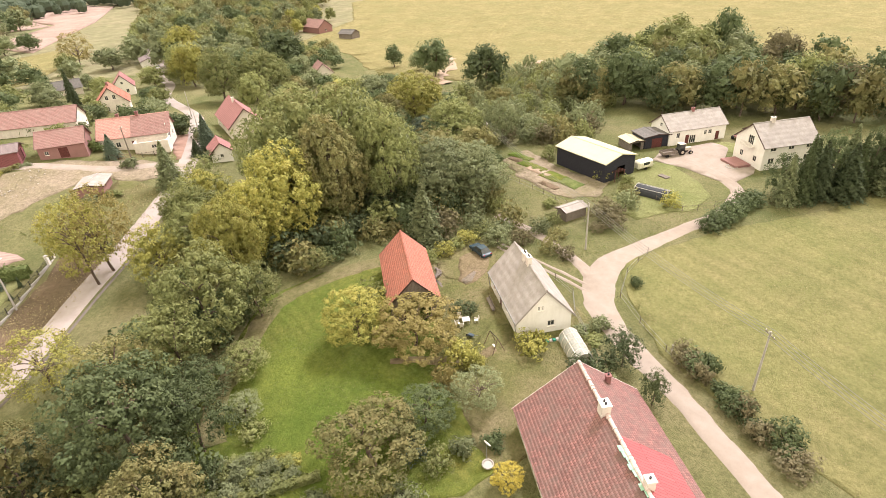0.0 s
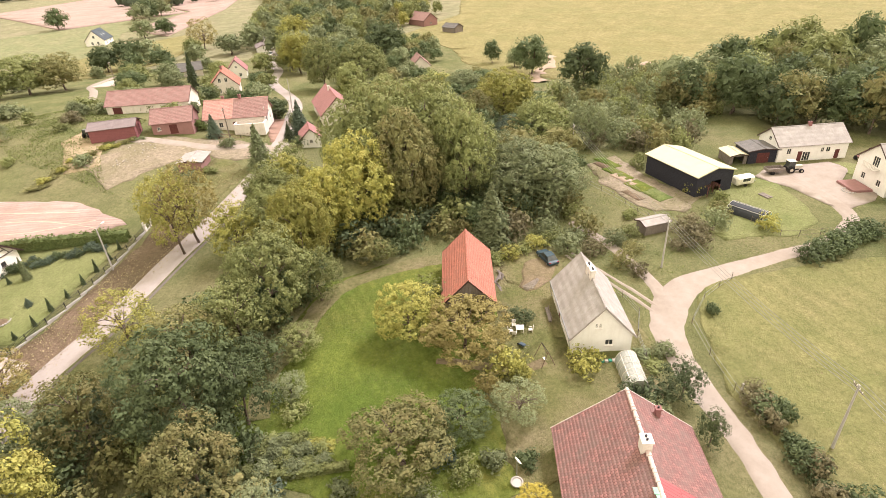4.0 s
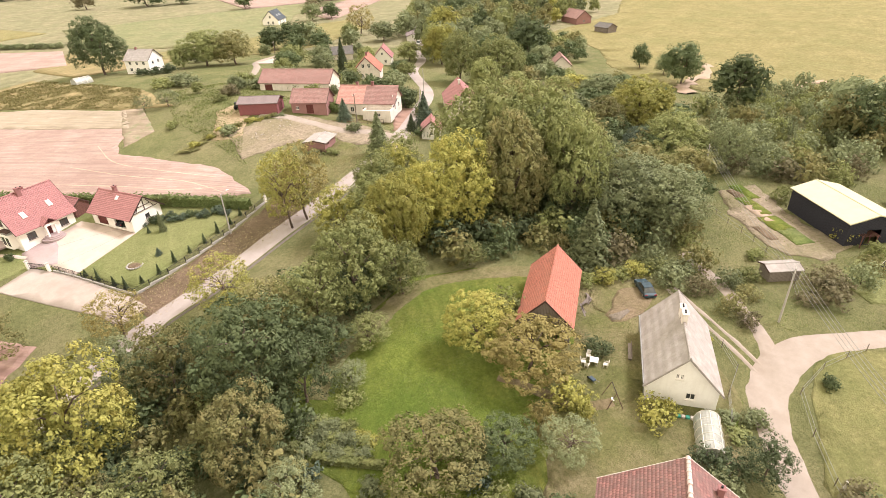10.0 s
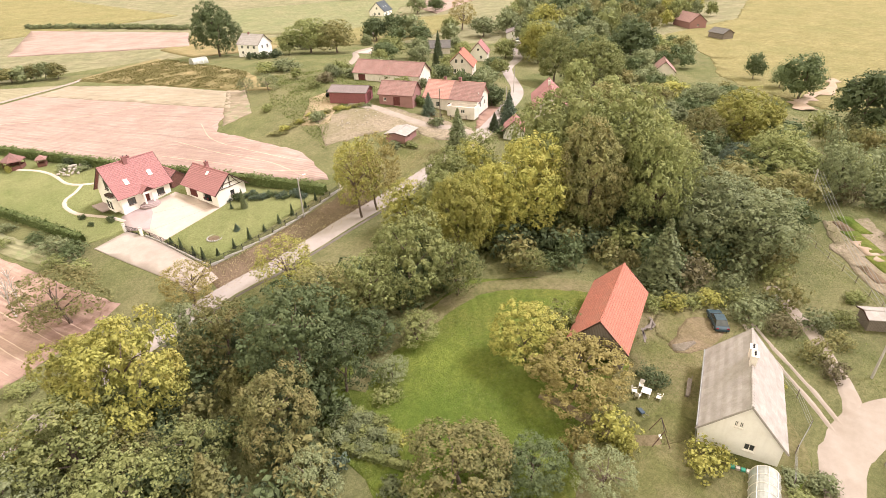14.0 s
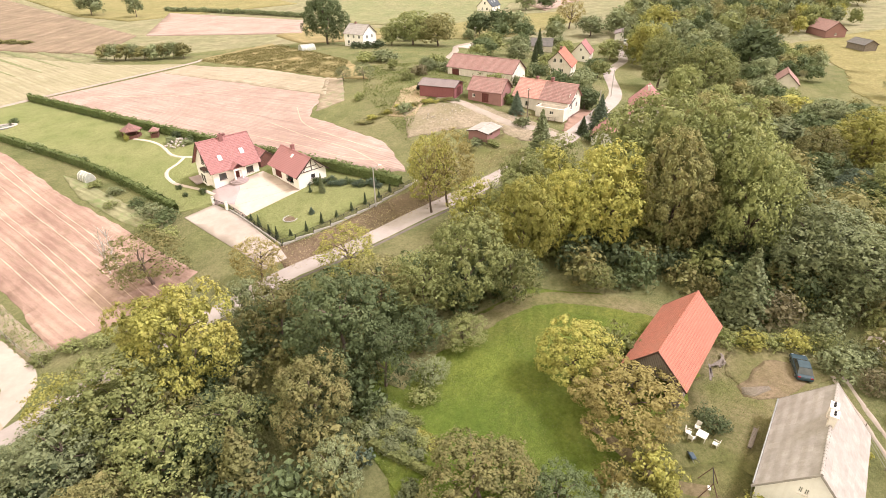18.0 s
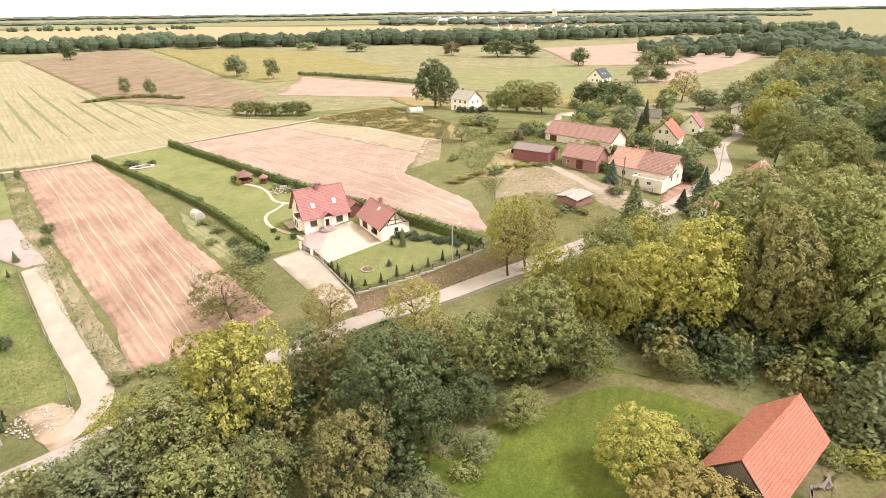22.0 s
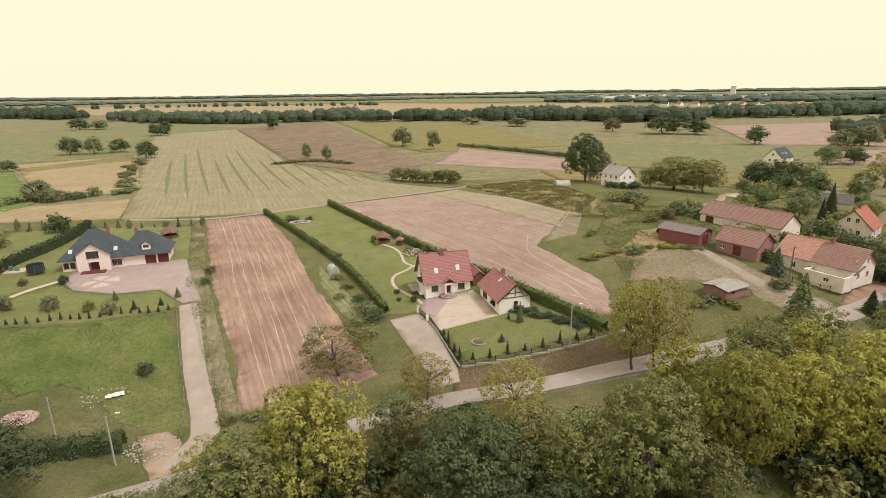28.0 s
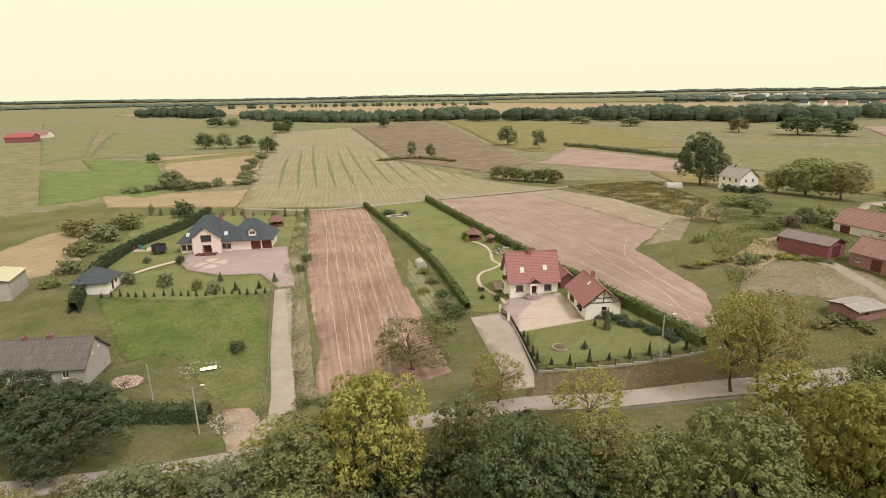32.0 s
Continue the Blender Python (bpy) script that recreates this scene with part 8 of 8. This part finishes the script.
for x, y, h, r, m in ((76.5, 3.0, 3.2, 2.4, RUST), (79.5, -0.4, 3.4, 2.2, GREYGREEN), (84, -1.2, 2.6, 1.9, OLIVE), (81.4, -8.4, 2.6, 1.9, YELLOW), (89.6, -1.2, 2.4, 1.4, GREEN), (92.4, 3.4, 3.2, 1.7, YELLOW), (103, 14.5, 3.0, 1.8, GREEN), (60.5, 9.2, 2.0, 1.6, RUST), (62.5, 12, 2.4, 1.9, OLIVE), (53.0, 12.6, 2.2, 1.0, YELLOW), (64.5, 16.5, 2.6, 2.0, RUST), (54.2, -0.6, 1.6, 0.9, DEEP), (43.6, 4.4, 1.6, 1.4, GREYGREEN), (35.6, 4.4, 2.6, 1.9, NEEDLE), (35.3, 7.0, 2.0, 1.5, NEEDLE), (33.6, 4.4, 2.2, 1.6, GREYGREEN), (40.6, 5.2, 0.9, 1.2, GREEN), (42.6, 6.6, 0.8, 1.1, GREYGREEN)):
    grow("bush", x, y, h, r, m, "loose bush near the farm track", "track bushes")
for x, y, h, r, m in ((21.6, 18.0, 1.8, 1.4, GREYGREEN), (19.6, 20.2, 2.0, 1.6, GREEN), (23.0, 15.0, 1.6, 1.2, DEEP), (15.0, 22.5, 2.4, 1.8, GREYGREEN), (20.5, 23.0, 2.2, 1.6, BLUE), (9.6, 38.8, 2.2, 1.6, GREYGREEN), (10.8, 36.4, 2.0, 1.4, BLUE), (13.6, 30.0, 1.8, 1.3, GREYGREEN), (51.0, 47.2, 4.2, 2.4, GREEN), (28.9, 46.5, 4.2, 3.0, GREEN), (22.4, 43.0, 3.0, 2.2, GREYGREEN), (20, 40.6, 1.6, 1.6, GREEN), (33.6, 19.0, 2.2, 1.3, YELLOW)):
    grow("fine" if r > 2 else "bush", x, y, h, r, m, "garden shrub on the meadow's edge", "garden shrubs")
# the village green
for x, y, h, r, m, kind in ((114, 144.5, 4, 3.4, GREYGREEN, "shrub"), (108, 140, 4, 3.2, DEEP, "shrub"), (111.7, 122, 5, 3.6, GREYGREEN, "shrub"), (102, 108, 4.5, 3.2, DEEP, "shrub"), (89.6, 138, 4, 3.0, GREYGREEN, "shrub"), (98, 134, 4.5, 3.4, GREEN, "shrub"), (86, 128, 3.4, 2.4, GREEN, "shrub"), (119, 128, 5, 3.4, GREYGREEN, "shrub"), (104, 120, 5, 3.4, DEEP, "shrub"), (127, 138, 4, 3, DEEP, "shrub"), (135, 140, 6, 3.6, GREEN, "mid"), (93, 120, 4, 2.6, GREEN, "shrub"), (143, 168, 7, 3.5, GREEN, "mid"), (122, 168, 7, 4, GREYGREEN, "mid"), (112, 176, 8, 5, DEEP, "mid"), (120, 184, 9, 5.5, GREEN, "mid"), (132, 182, 8, 5, GREYGREEN, "mid"), (140, 190, 8, 4, DEEP, "mid"), (139, 178, 11, 2.6, NEEDLE, "spruce")):
    grow(kind, x, y, h, r, m, "bushy green growth between the village houses", "village greenery")
for x, y, h, r, m, kind in ((54, 161, 4.5, 2.6, GREYGREEN, "sparse"), (59, 157, 5, 3.4, GREYGREEN, "sparse"), (50, 138, 2, 1.6, GREEN, "shrub"), (55, 121, 2.2, 2, GREYGREEN, "shrub"), (74, 150, 3, 3, RUST, "shrub"), (80, 156, 3, 3, GREYGREEN, "shrub"), (68, 146, 2, 2.0, GREEN, "shrub"), (84, 160, 4, 3.4, GREEN, "shrub"), (75.8, 100.2, 2.2, 1.8, GREYGREEN, "shrub"), (61, 97, 1.4, 2.0, GREYGREEN, "shrub"), (64, 95, 1.2, 2.0, GREEN, "shrub"), (58.5, 96, 1.3, 1.8, OLIVE, "shrub"), (94, 93, 3, 2, NEEDLE, "shrub"), (86, 88, 2.6, 2, DEEP, "shrub"), (80.5, 113.2, 2.6, 1.9, THUJA, "shrub")):
    grow(kind, x, y, h, r, m, "scattered shrub of the village gardens", "village shrubs")
for x, y, h, r, m, kind in ((150, 240, 12, 7, DEEP, "mid"), (99.2, 106, 5.5, 3.7, DEEP, "mid"), (97.8, 98.8, 3.4, 2.4, GREYGREEN, "shrub"), (229, 310, 11, 6.8, GREYGREEN, "mid"), (241, 306, 10, 6.2, DEEP, "mid"), (204, 238, 16, 8.4, OCHRE, "sparse"), (197, 214, 10, 7.4, GREYGREEN, "mid"), (164, 165, 8, 5.5, GREEN, "mid"), (104, 138.4, 3.6, 2.2, GREYGREEN, "shrub"), (101.6, 142.6, 4, 2.4, GREYGREEN, "shrub"), (115, 145, 4.6, 2.9, GREEN, "shrub"), (107, 171, 6, 3.8, GREEN, "mid"), (141, 148, 5, 4.4, DEEP, "mid")):
    grow(kind, x, y, h, r, m, "leafy tree or shrub between the village houses", "village greenery")
for x, y, h, r, m, kind in ((75.5, 181, 4, 4.4, GREYGREEN, "shrub"), (70, 184, 3.4, 4.0, GREEN, "shrub"), (78.6, 155, 4.4, 2.3, GREYGREEN, "mid"), (71, 163, 3.6, 2.0, GREEN, "mid"), (154, 180, 6, 3.6, GREEN, "mid"), (160, 192, 6, 3.4, GREYGREEN, "mid"), (84, 150, 3.4, 3.2, GREYGREEN, "shrub"), (92, 152, 4, 3.4, GREEN, "shrub"), (98, 158, 4.6, 3.6, GREYGREEN, "shrub"), (128, 158, 5, 3.6, GREEN, "shrub"), (108, 128, 4.4, 3.0, DEEP, "shrub"), (93, 128.4, 2.6, 2.2, GREYGREEN, "shrub"), (124.8, 161.6, 8, 1.9, NEEDLE, "spruce")):
    grow(kind, x, y, h, r, m, "leafy growth round the village plots", "village greenery")
for k in range(18):
    t = k / 17
    grow("shrub", 44.6 + 24 * t + rnd.uniform(-0.8, 0.8), 121.6 + 4.5 * math.sin(2.6 * t) - 4 * t + rnd.uniform(-0.8, 0.8), rnd.uniform(0.5, 1.1), rnd.uniform(1.0, 1.8), rnd.choice((GREYGREEN, OLIVE, YELLOW)), "low weedy clump along the village plots", "village shrubs")
# field trees
for x, y, h, r, m, kind in ((78, 252, 22, 9.5, DEEP, "big"), (106, 222, 14, 9, GREEN, "big"), (114, 214, 13, 7.5, OLIVE, "big"), (97, 224, 9, 5, GREEN, "mid"), (130, 250, 9, 6, RUST, "wood"), (81, 223, 2.6, 2.4, NEEDLE, "shrub"), (84.4, 219.6, 2.8, 2.6, NEEDLE, "shrub"), (88, 217, 3, 2.6, NEEDLE, "shrub"), (160, 238, 13, 8, DEEP, "wood"), (172, 240, 11, 7, GREYGREEN, "wood"), (150, 222, 9, 6, DEEP, "wood"), (162, 220, 9, 6, DEEP, "wood"), (176, 214, 9, 5, GREYGREEN, "wood"), (186, 226, 10, 5, GREEN, "wood"), (112, 240, 5, 4, GREYGREEN, "shrub"), (122, 246, 5, 4, GREEN, "shrub"), (140, 232, 5, 3, GREYGREEN, "shrub")):
    grow(kind, x, y, h, r, m, "full-grown tree by the white house", "field trees")
for x, y, h, r, m in ((244, 411, 15, 8, DEEP), (-18, 442, 16, 9, GREYGREEN), (7, 417, 15, 5.5, GREYGREEN), (-77, 372, 11, 4, GREYGREEN), (-62, 362, 10, 3.5, GREYGREEN), (-252, 400, 14, 8, DEEP), (-238, 405, 14, 7, GREYGREEN), (-226, 416, 11, 8, DEEP), (-188, 380, 13, 7, DEEP), (-161, 237, 9, 6.5, GREYGREEN), (-152, 232, 6, 5, GREYGREEN), (-265, 560, 12, 9, DEEP), (-275, 566, 12, 6, DEEP), (-430, 690, 14, 13, DEEP), (-405, 690, 13, 13, GREYGREEN), (216, 512, 17, 17, DEEP), (240, 500, 14, 12, DEEP), (180, 545, 14, 9, RUST), (50, 690, 9, 14, GREYGREEN), (100, 640, 10, 14, GREYGREEN), (280, 372, 14, 9, GREYGREEN), (292, 380, 15, 9, DEEP), (310, 388, 15, 9, GREYGREEN), (262, 352, 8, 6, RUST), (340, 420, 14, 8, OLIVE), (-238, 322, 7, 5, DEEP), (-178, 640, 16, 9, DEEP), (-300, 640, 12, 8, DEEP)):
    grow("wood", x, y, h, r, m, "single tree out in the fields", "lone field trees")
for k in range(9):
    t = k / 8
    grow("wood", -10.6 + 29 * t, 279.8 - 17 * t + rnd.uniform(-2, 2), rnd.uniform(5.5, 7.5), rnd.uniform(3.4, 4.6), GREYGREEN if k % 2 else OLIVE, "rounded bush in the field copse", "field copse", "shrub")
for k in range(20):
    t = k / 19
    a, b = ((-177.9, 348.5), (-132.3, 248.4)) if t < 0.5 else ((-132.3, 248.4), (-178, 217))
    u = (t * 2) % 1.0
    grow("shrub", a[0] + (b[0] - a[0]) * u + rnd.uniform(-3, 3), a[1] + (b[1] - a[1]) * u + rnd.uniform(-3, 3), rnd.uniform(2, 4.5), rnd.uniform(2.5, 4.5), GREYGREEN, "grey-green bush of the field margin", "field margin")
for k in range(16):
    t = k / 15
    grow("shrub", -90 + 45 * t * 1.0, 345 + 12 * math.sin(t * 3) - 4 * t, rnd.uniform(1.5, 2.5), rnd.uniform(2.5, 3.5), OLIVE, "low bush along the field ditch", "ditch bushes")
# along the villa's plot
for k in range(16):
    grow("thuja" if k % 3 else "sparse", -128 + 60 * k / 15, 180.5 + 3.5 * k / 15 + rnd.uniform(-0.5, 0.5), rnd.uniform(1.8, 4.2), rnd.uniform(0.5, 1.1), GREYGREEN, "young tree along the villa's rear boundary", "boundary saplings")
for x, y, h, r, m, kind in ((-78, 127.5, 2.2, 1.2, DEEP, "shrub"), (-86.4, 126, 1.8, 1.0, DEEP, "shrub"), (-47.6, 120.4, 2.6, 1.0, GREYGREEN, "spruce"), (-60.6, 118.4, 2.4, 0.9, GREYGREEN, "spruce"), (-70.6, 112.4, 3.6, 1.6, GREYGREEN, "sparse"), (-58.5, 112, 3.0, 1.4, GREYGREEN, "sparse"), (-63, 112.5, 2.6, 1.2, GREEN, "sparse"), (-54.2, 114.2, 2.4, 0.9, NEEDLE, "spruce"), (-49.5, 116.4, 2.0, 0.8, NEEDLE, "spruce"), (-80, 112, 3.2, 1.8, GREYGREEN, "shrub"), (-46, 135, 2, 1.4, GREYGREEN, "shrub"), (-44.5, 128, 1.8, 1.2, GREYGREEN, "shrub"), (-100, 116, 3.4, 3, GREYGREEN, "shrub"), (-110, 130, 4, 4, GREEN, "shrub"), (-116, 145, 5, 5, GREYGREEN, "shrub"), (-121, 160, 5, 5, GREEN, "shrub"), (-130, 150, 5, 5, OLIVE, "shrub"), (-96, 106, 2.4, 2.2, GREEN, "shrub"), (-40.2, 90.9, 2.4, 1.5, DEEP, "shrub"), (-112, 178, 6, 4, DEEP, "shrub")):
    grow(kind, x, y, h, r, m, "young garden plant round the villa", "villa plants", "shrub")
# the vegetable plot in the meadow
for k in range(22):
    u, v = (k % 8) / 7, k // 8
    grow("shrub", 12.7 + 2.9 * u + 1.2 * v + rnd.uniform(-0.4, 0.4), 40.6 - 6.3 * u + 1.0 * v + rnd.uniform(-0.4, 0.4), rnd.uniform(0.7, 1.3), rnd.uniform(0.8, 1.2), GREYGREEN if k % 3 else GREEN, "leafy vegetable clump in the garden plot", "vegetable clumps")
for k in range(4):
    grow("shrub", 17.3 + 0.5 * (k % 2), 36.6 - 0.7 * k, 0.7, 0.75, YELLOW, "bright yellow-green vegetable clump in the plot", "vegetable clumps")
planks = thing("planks", 50.6, 27.4, 23.6, "two pale loose planks lying in the grass", "timber")
for k in range(2):
    part("plank", boxed(0.15 * k, 0.7 * k, 0.12, 0.24, 2.2, 0.06, m=pose(0, 0, 0, 0, 0, 8 * k - 74)), GREYWOOD, planks)

# beside the long hedge and the drive
for x, y, h, r, m in ((-9.5, 123, 1.6, 1.6, GREYGREEN), (-6, 115, 1.8, 1.8, DEEP), (-3.6, 109.5, 2.6, 2.6, GREYGREEN), (-1.6, 105.4, 2.6, 2.4, DEEP), (-4.4, 104.5, 2.0, 2.0, GREEN), (-13, 129, 1.2, 1.4, GREEN), (-10.8, 118, 1.0, 1.6, GREEN), (-1.5, 100, 2.0, 2.0, GREEN), (-20.5, 77.2, 1.4, 1.6, GREEN), (-16.8, 77.6, 1.4, 1.8, GREEN), (-13, 76.6, 1.5, 1.9, GREEN), (2.2, 117.6, 1.0, 0.7, DEEP), (3.0, 113.6, 0.9, 0.6, DEEP), (6.2, 112.4, 1.4, 0.8, DEEP), (-26, 160, 1.6, 1.8, GREYGREEN), (-40, 189.2, 2.0, 2.6, DEEP)):
    grow("bush", x, y, h, r, m, "low bush along the garden hedge", "hedge-side bushes")
for k in range(26):
    t = k / 25
    grow("bush", 24 + 13 * t + rnd.uniform(-1, 1), 103 - 11.5 * t + 1.2 + rnd.uniform(-0.6, 0.6), rnd.uniform(0.8, 1.4), rnd.uniform(0.7, 1.1), BLUE if k % 2 else DEEP, "low juniper beneath the hedge", "junipers")
dl = ((-44, 57.6, 11, 7.6, NEEDLE), (-55, 60, 10, 6.5, NEEDLE), (-62, 50, 9, 6, DEEP), (-30, 52, 4.2, 4.2, GREYGREEN), (-20, 53.4, 4.4, 3.8, GREYGREEN), (-72, 56, 10, 6, GREEN))
for x, y, h, r, m in dl:
    grow("near" if r > 6 else "fine", x, y, h, r, m, AUTUMN, "tree belt along the road")

# bare birches
for x, y, h in ((-11.6, 94.6, 11), (-10.2, 95.4, 9.5)):
    root = thing("birch", x, y, rnd.uniform(0, 360), "dead leaning birch with bare white branches", "tree", "bare birches")
    bm = trunk_bm(h * 0.8, 0.13, int(h * 7), 1.4, 12, 0.05)
    part("trunk", bm, BIRCHBARK, root)

# tufts that break up the meadow and the verges
def tufts(name, outline, n, size, material, label, seed):
    dice = random.Random(seed)
    lo, hi = [min(p[k] for p in outline) for k in (0, 1)], [max(p[k] for p in outline) for k in (0, 1)]
    c = []
    while len(c) < n:
        x, y = dice.uniform(lo[0], hi[0]), dice.uniform(lo[1], hi[1])
        if noise.noise(Vector((x * 0.16, y * 0.16, seed))) > dice.uniform(-0.5, 0.35) and inside(x, y, outline):
            c.append((x, y, land(x, y) + 0.06 + 0.5 * size * dice.uniform(0.2, 0.9)))
    me = leaves(name, np.array(c), np.tile([0.0, 0.0, 0.8], (n, 1)), size, material, seed, thin=True, flat=0.9)
    return tagged(new(name, me), label, "grass", kind="stuff")


GRASSLEAF = leaf_mat("grass_blades", (92, 105, 35), (128, 136, 54), (143, 138, 67), 0.4)
DRYLEAF = leaf_mat("dry_grass_blades", (140, 128, 78), (176, 160, 104), (120, 120, 66), 0.4)
MEADOW = [(12.5, 42), (19, 50), (30, 50.5), (43.0, 52), (50.7, 46), (56, 38), (60, 27), (46, 6), (34, 4), (17, 17), (12, 30)]
tufts("meadow_grass", MEADOW, 22000, 0.13, GRASSLEAF, "uneven tufts of green meadow grass", 1)
tufts("weed_tufts", [(-80.8, 102.5), (-62, 106), (-47, 113.5), (-35.6, 93.4), (-26, 76), (-34, 74), (-55, 73.5)], 9000, 0.22, GRASSLEAF, "uneven tufts of weeds and grass", 2)
tufts("dry_tufts", [(50, 0), (36, -6), (20, -20), (60, -60), (95, -40), (72, -15)], 9000, 0.12, DRYLEAF, "short dry stubble of the hay field", 3)
tufts("verge_grass", [(14, 84), (39, 87.5), (70, 95), (70, 86), (40, 80), (14, 76)], 5000, 0.22, DRYLEAF, "dry tufts on the roadside bank", 4)
tufts("rough_grass", [(60, 28), (84, 30), (110, 34), (124, 0), (110, -8), (96, -10), (84, -16), (72, -8), (60, 8), (57, 18)], 6000, 0.2, GRASSLEAF, "rough tufted grass about the farm", 5)
tufts("rough_grass", [(48, 94), (52, 140), (66, 176), (86, 170), (80, 130), (60, 122), (50, 108)], 12000, 0.28, GRASSLEAF, "rough tufted grass in the village plots", 6)
tufts("strip_crop", [(-22.2, 77.6), (-19, 78.4), (-47.5, 135), (-71, 192), (-74.5, 190), (-47.5, 124)], 14000, 0.24, GRASSLEAF, "leafy vegetable plants in a narrow strip", 7)
tufts("berry_bushes", [(23, 250), (61.2, 270), (66, 190), (54, 166)], 20000, 0.5, leaf_mat("berry_leaves", (107, 103, 45), (139, 130, 64), (122, 117, 52), 0.4), "brownish berry bushes in rows", 8)

# the pattern plants are no part of the place
for roots in TEMPLATE.values():
    for root in roots:
        for ob in (*root.children_recursive, root):
            bpy.data.objects.remove(ob)
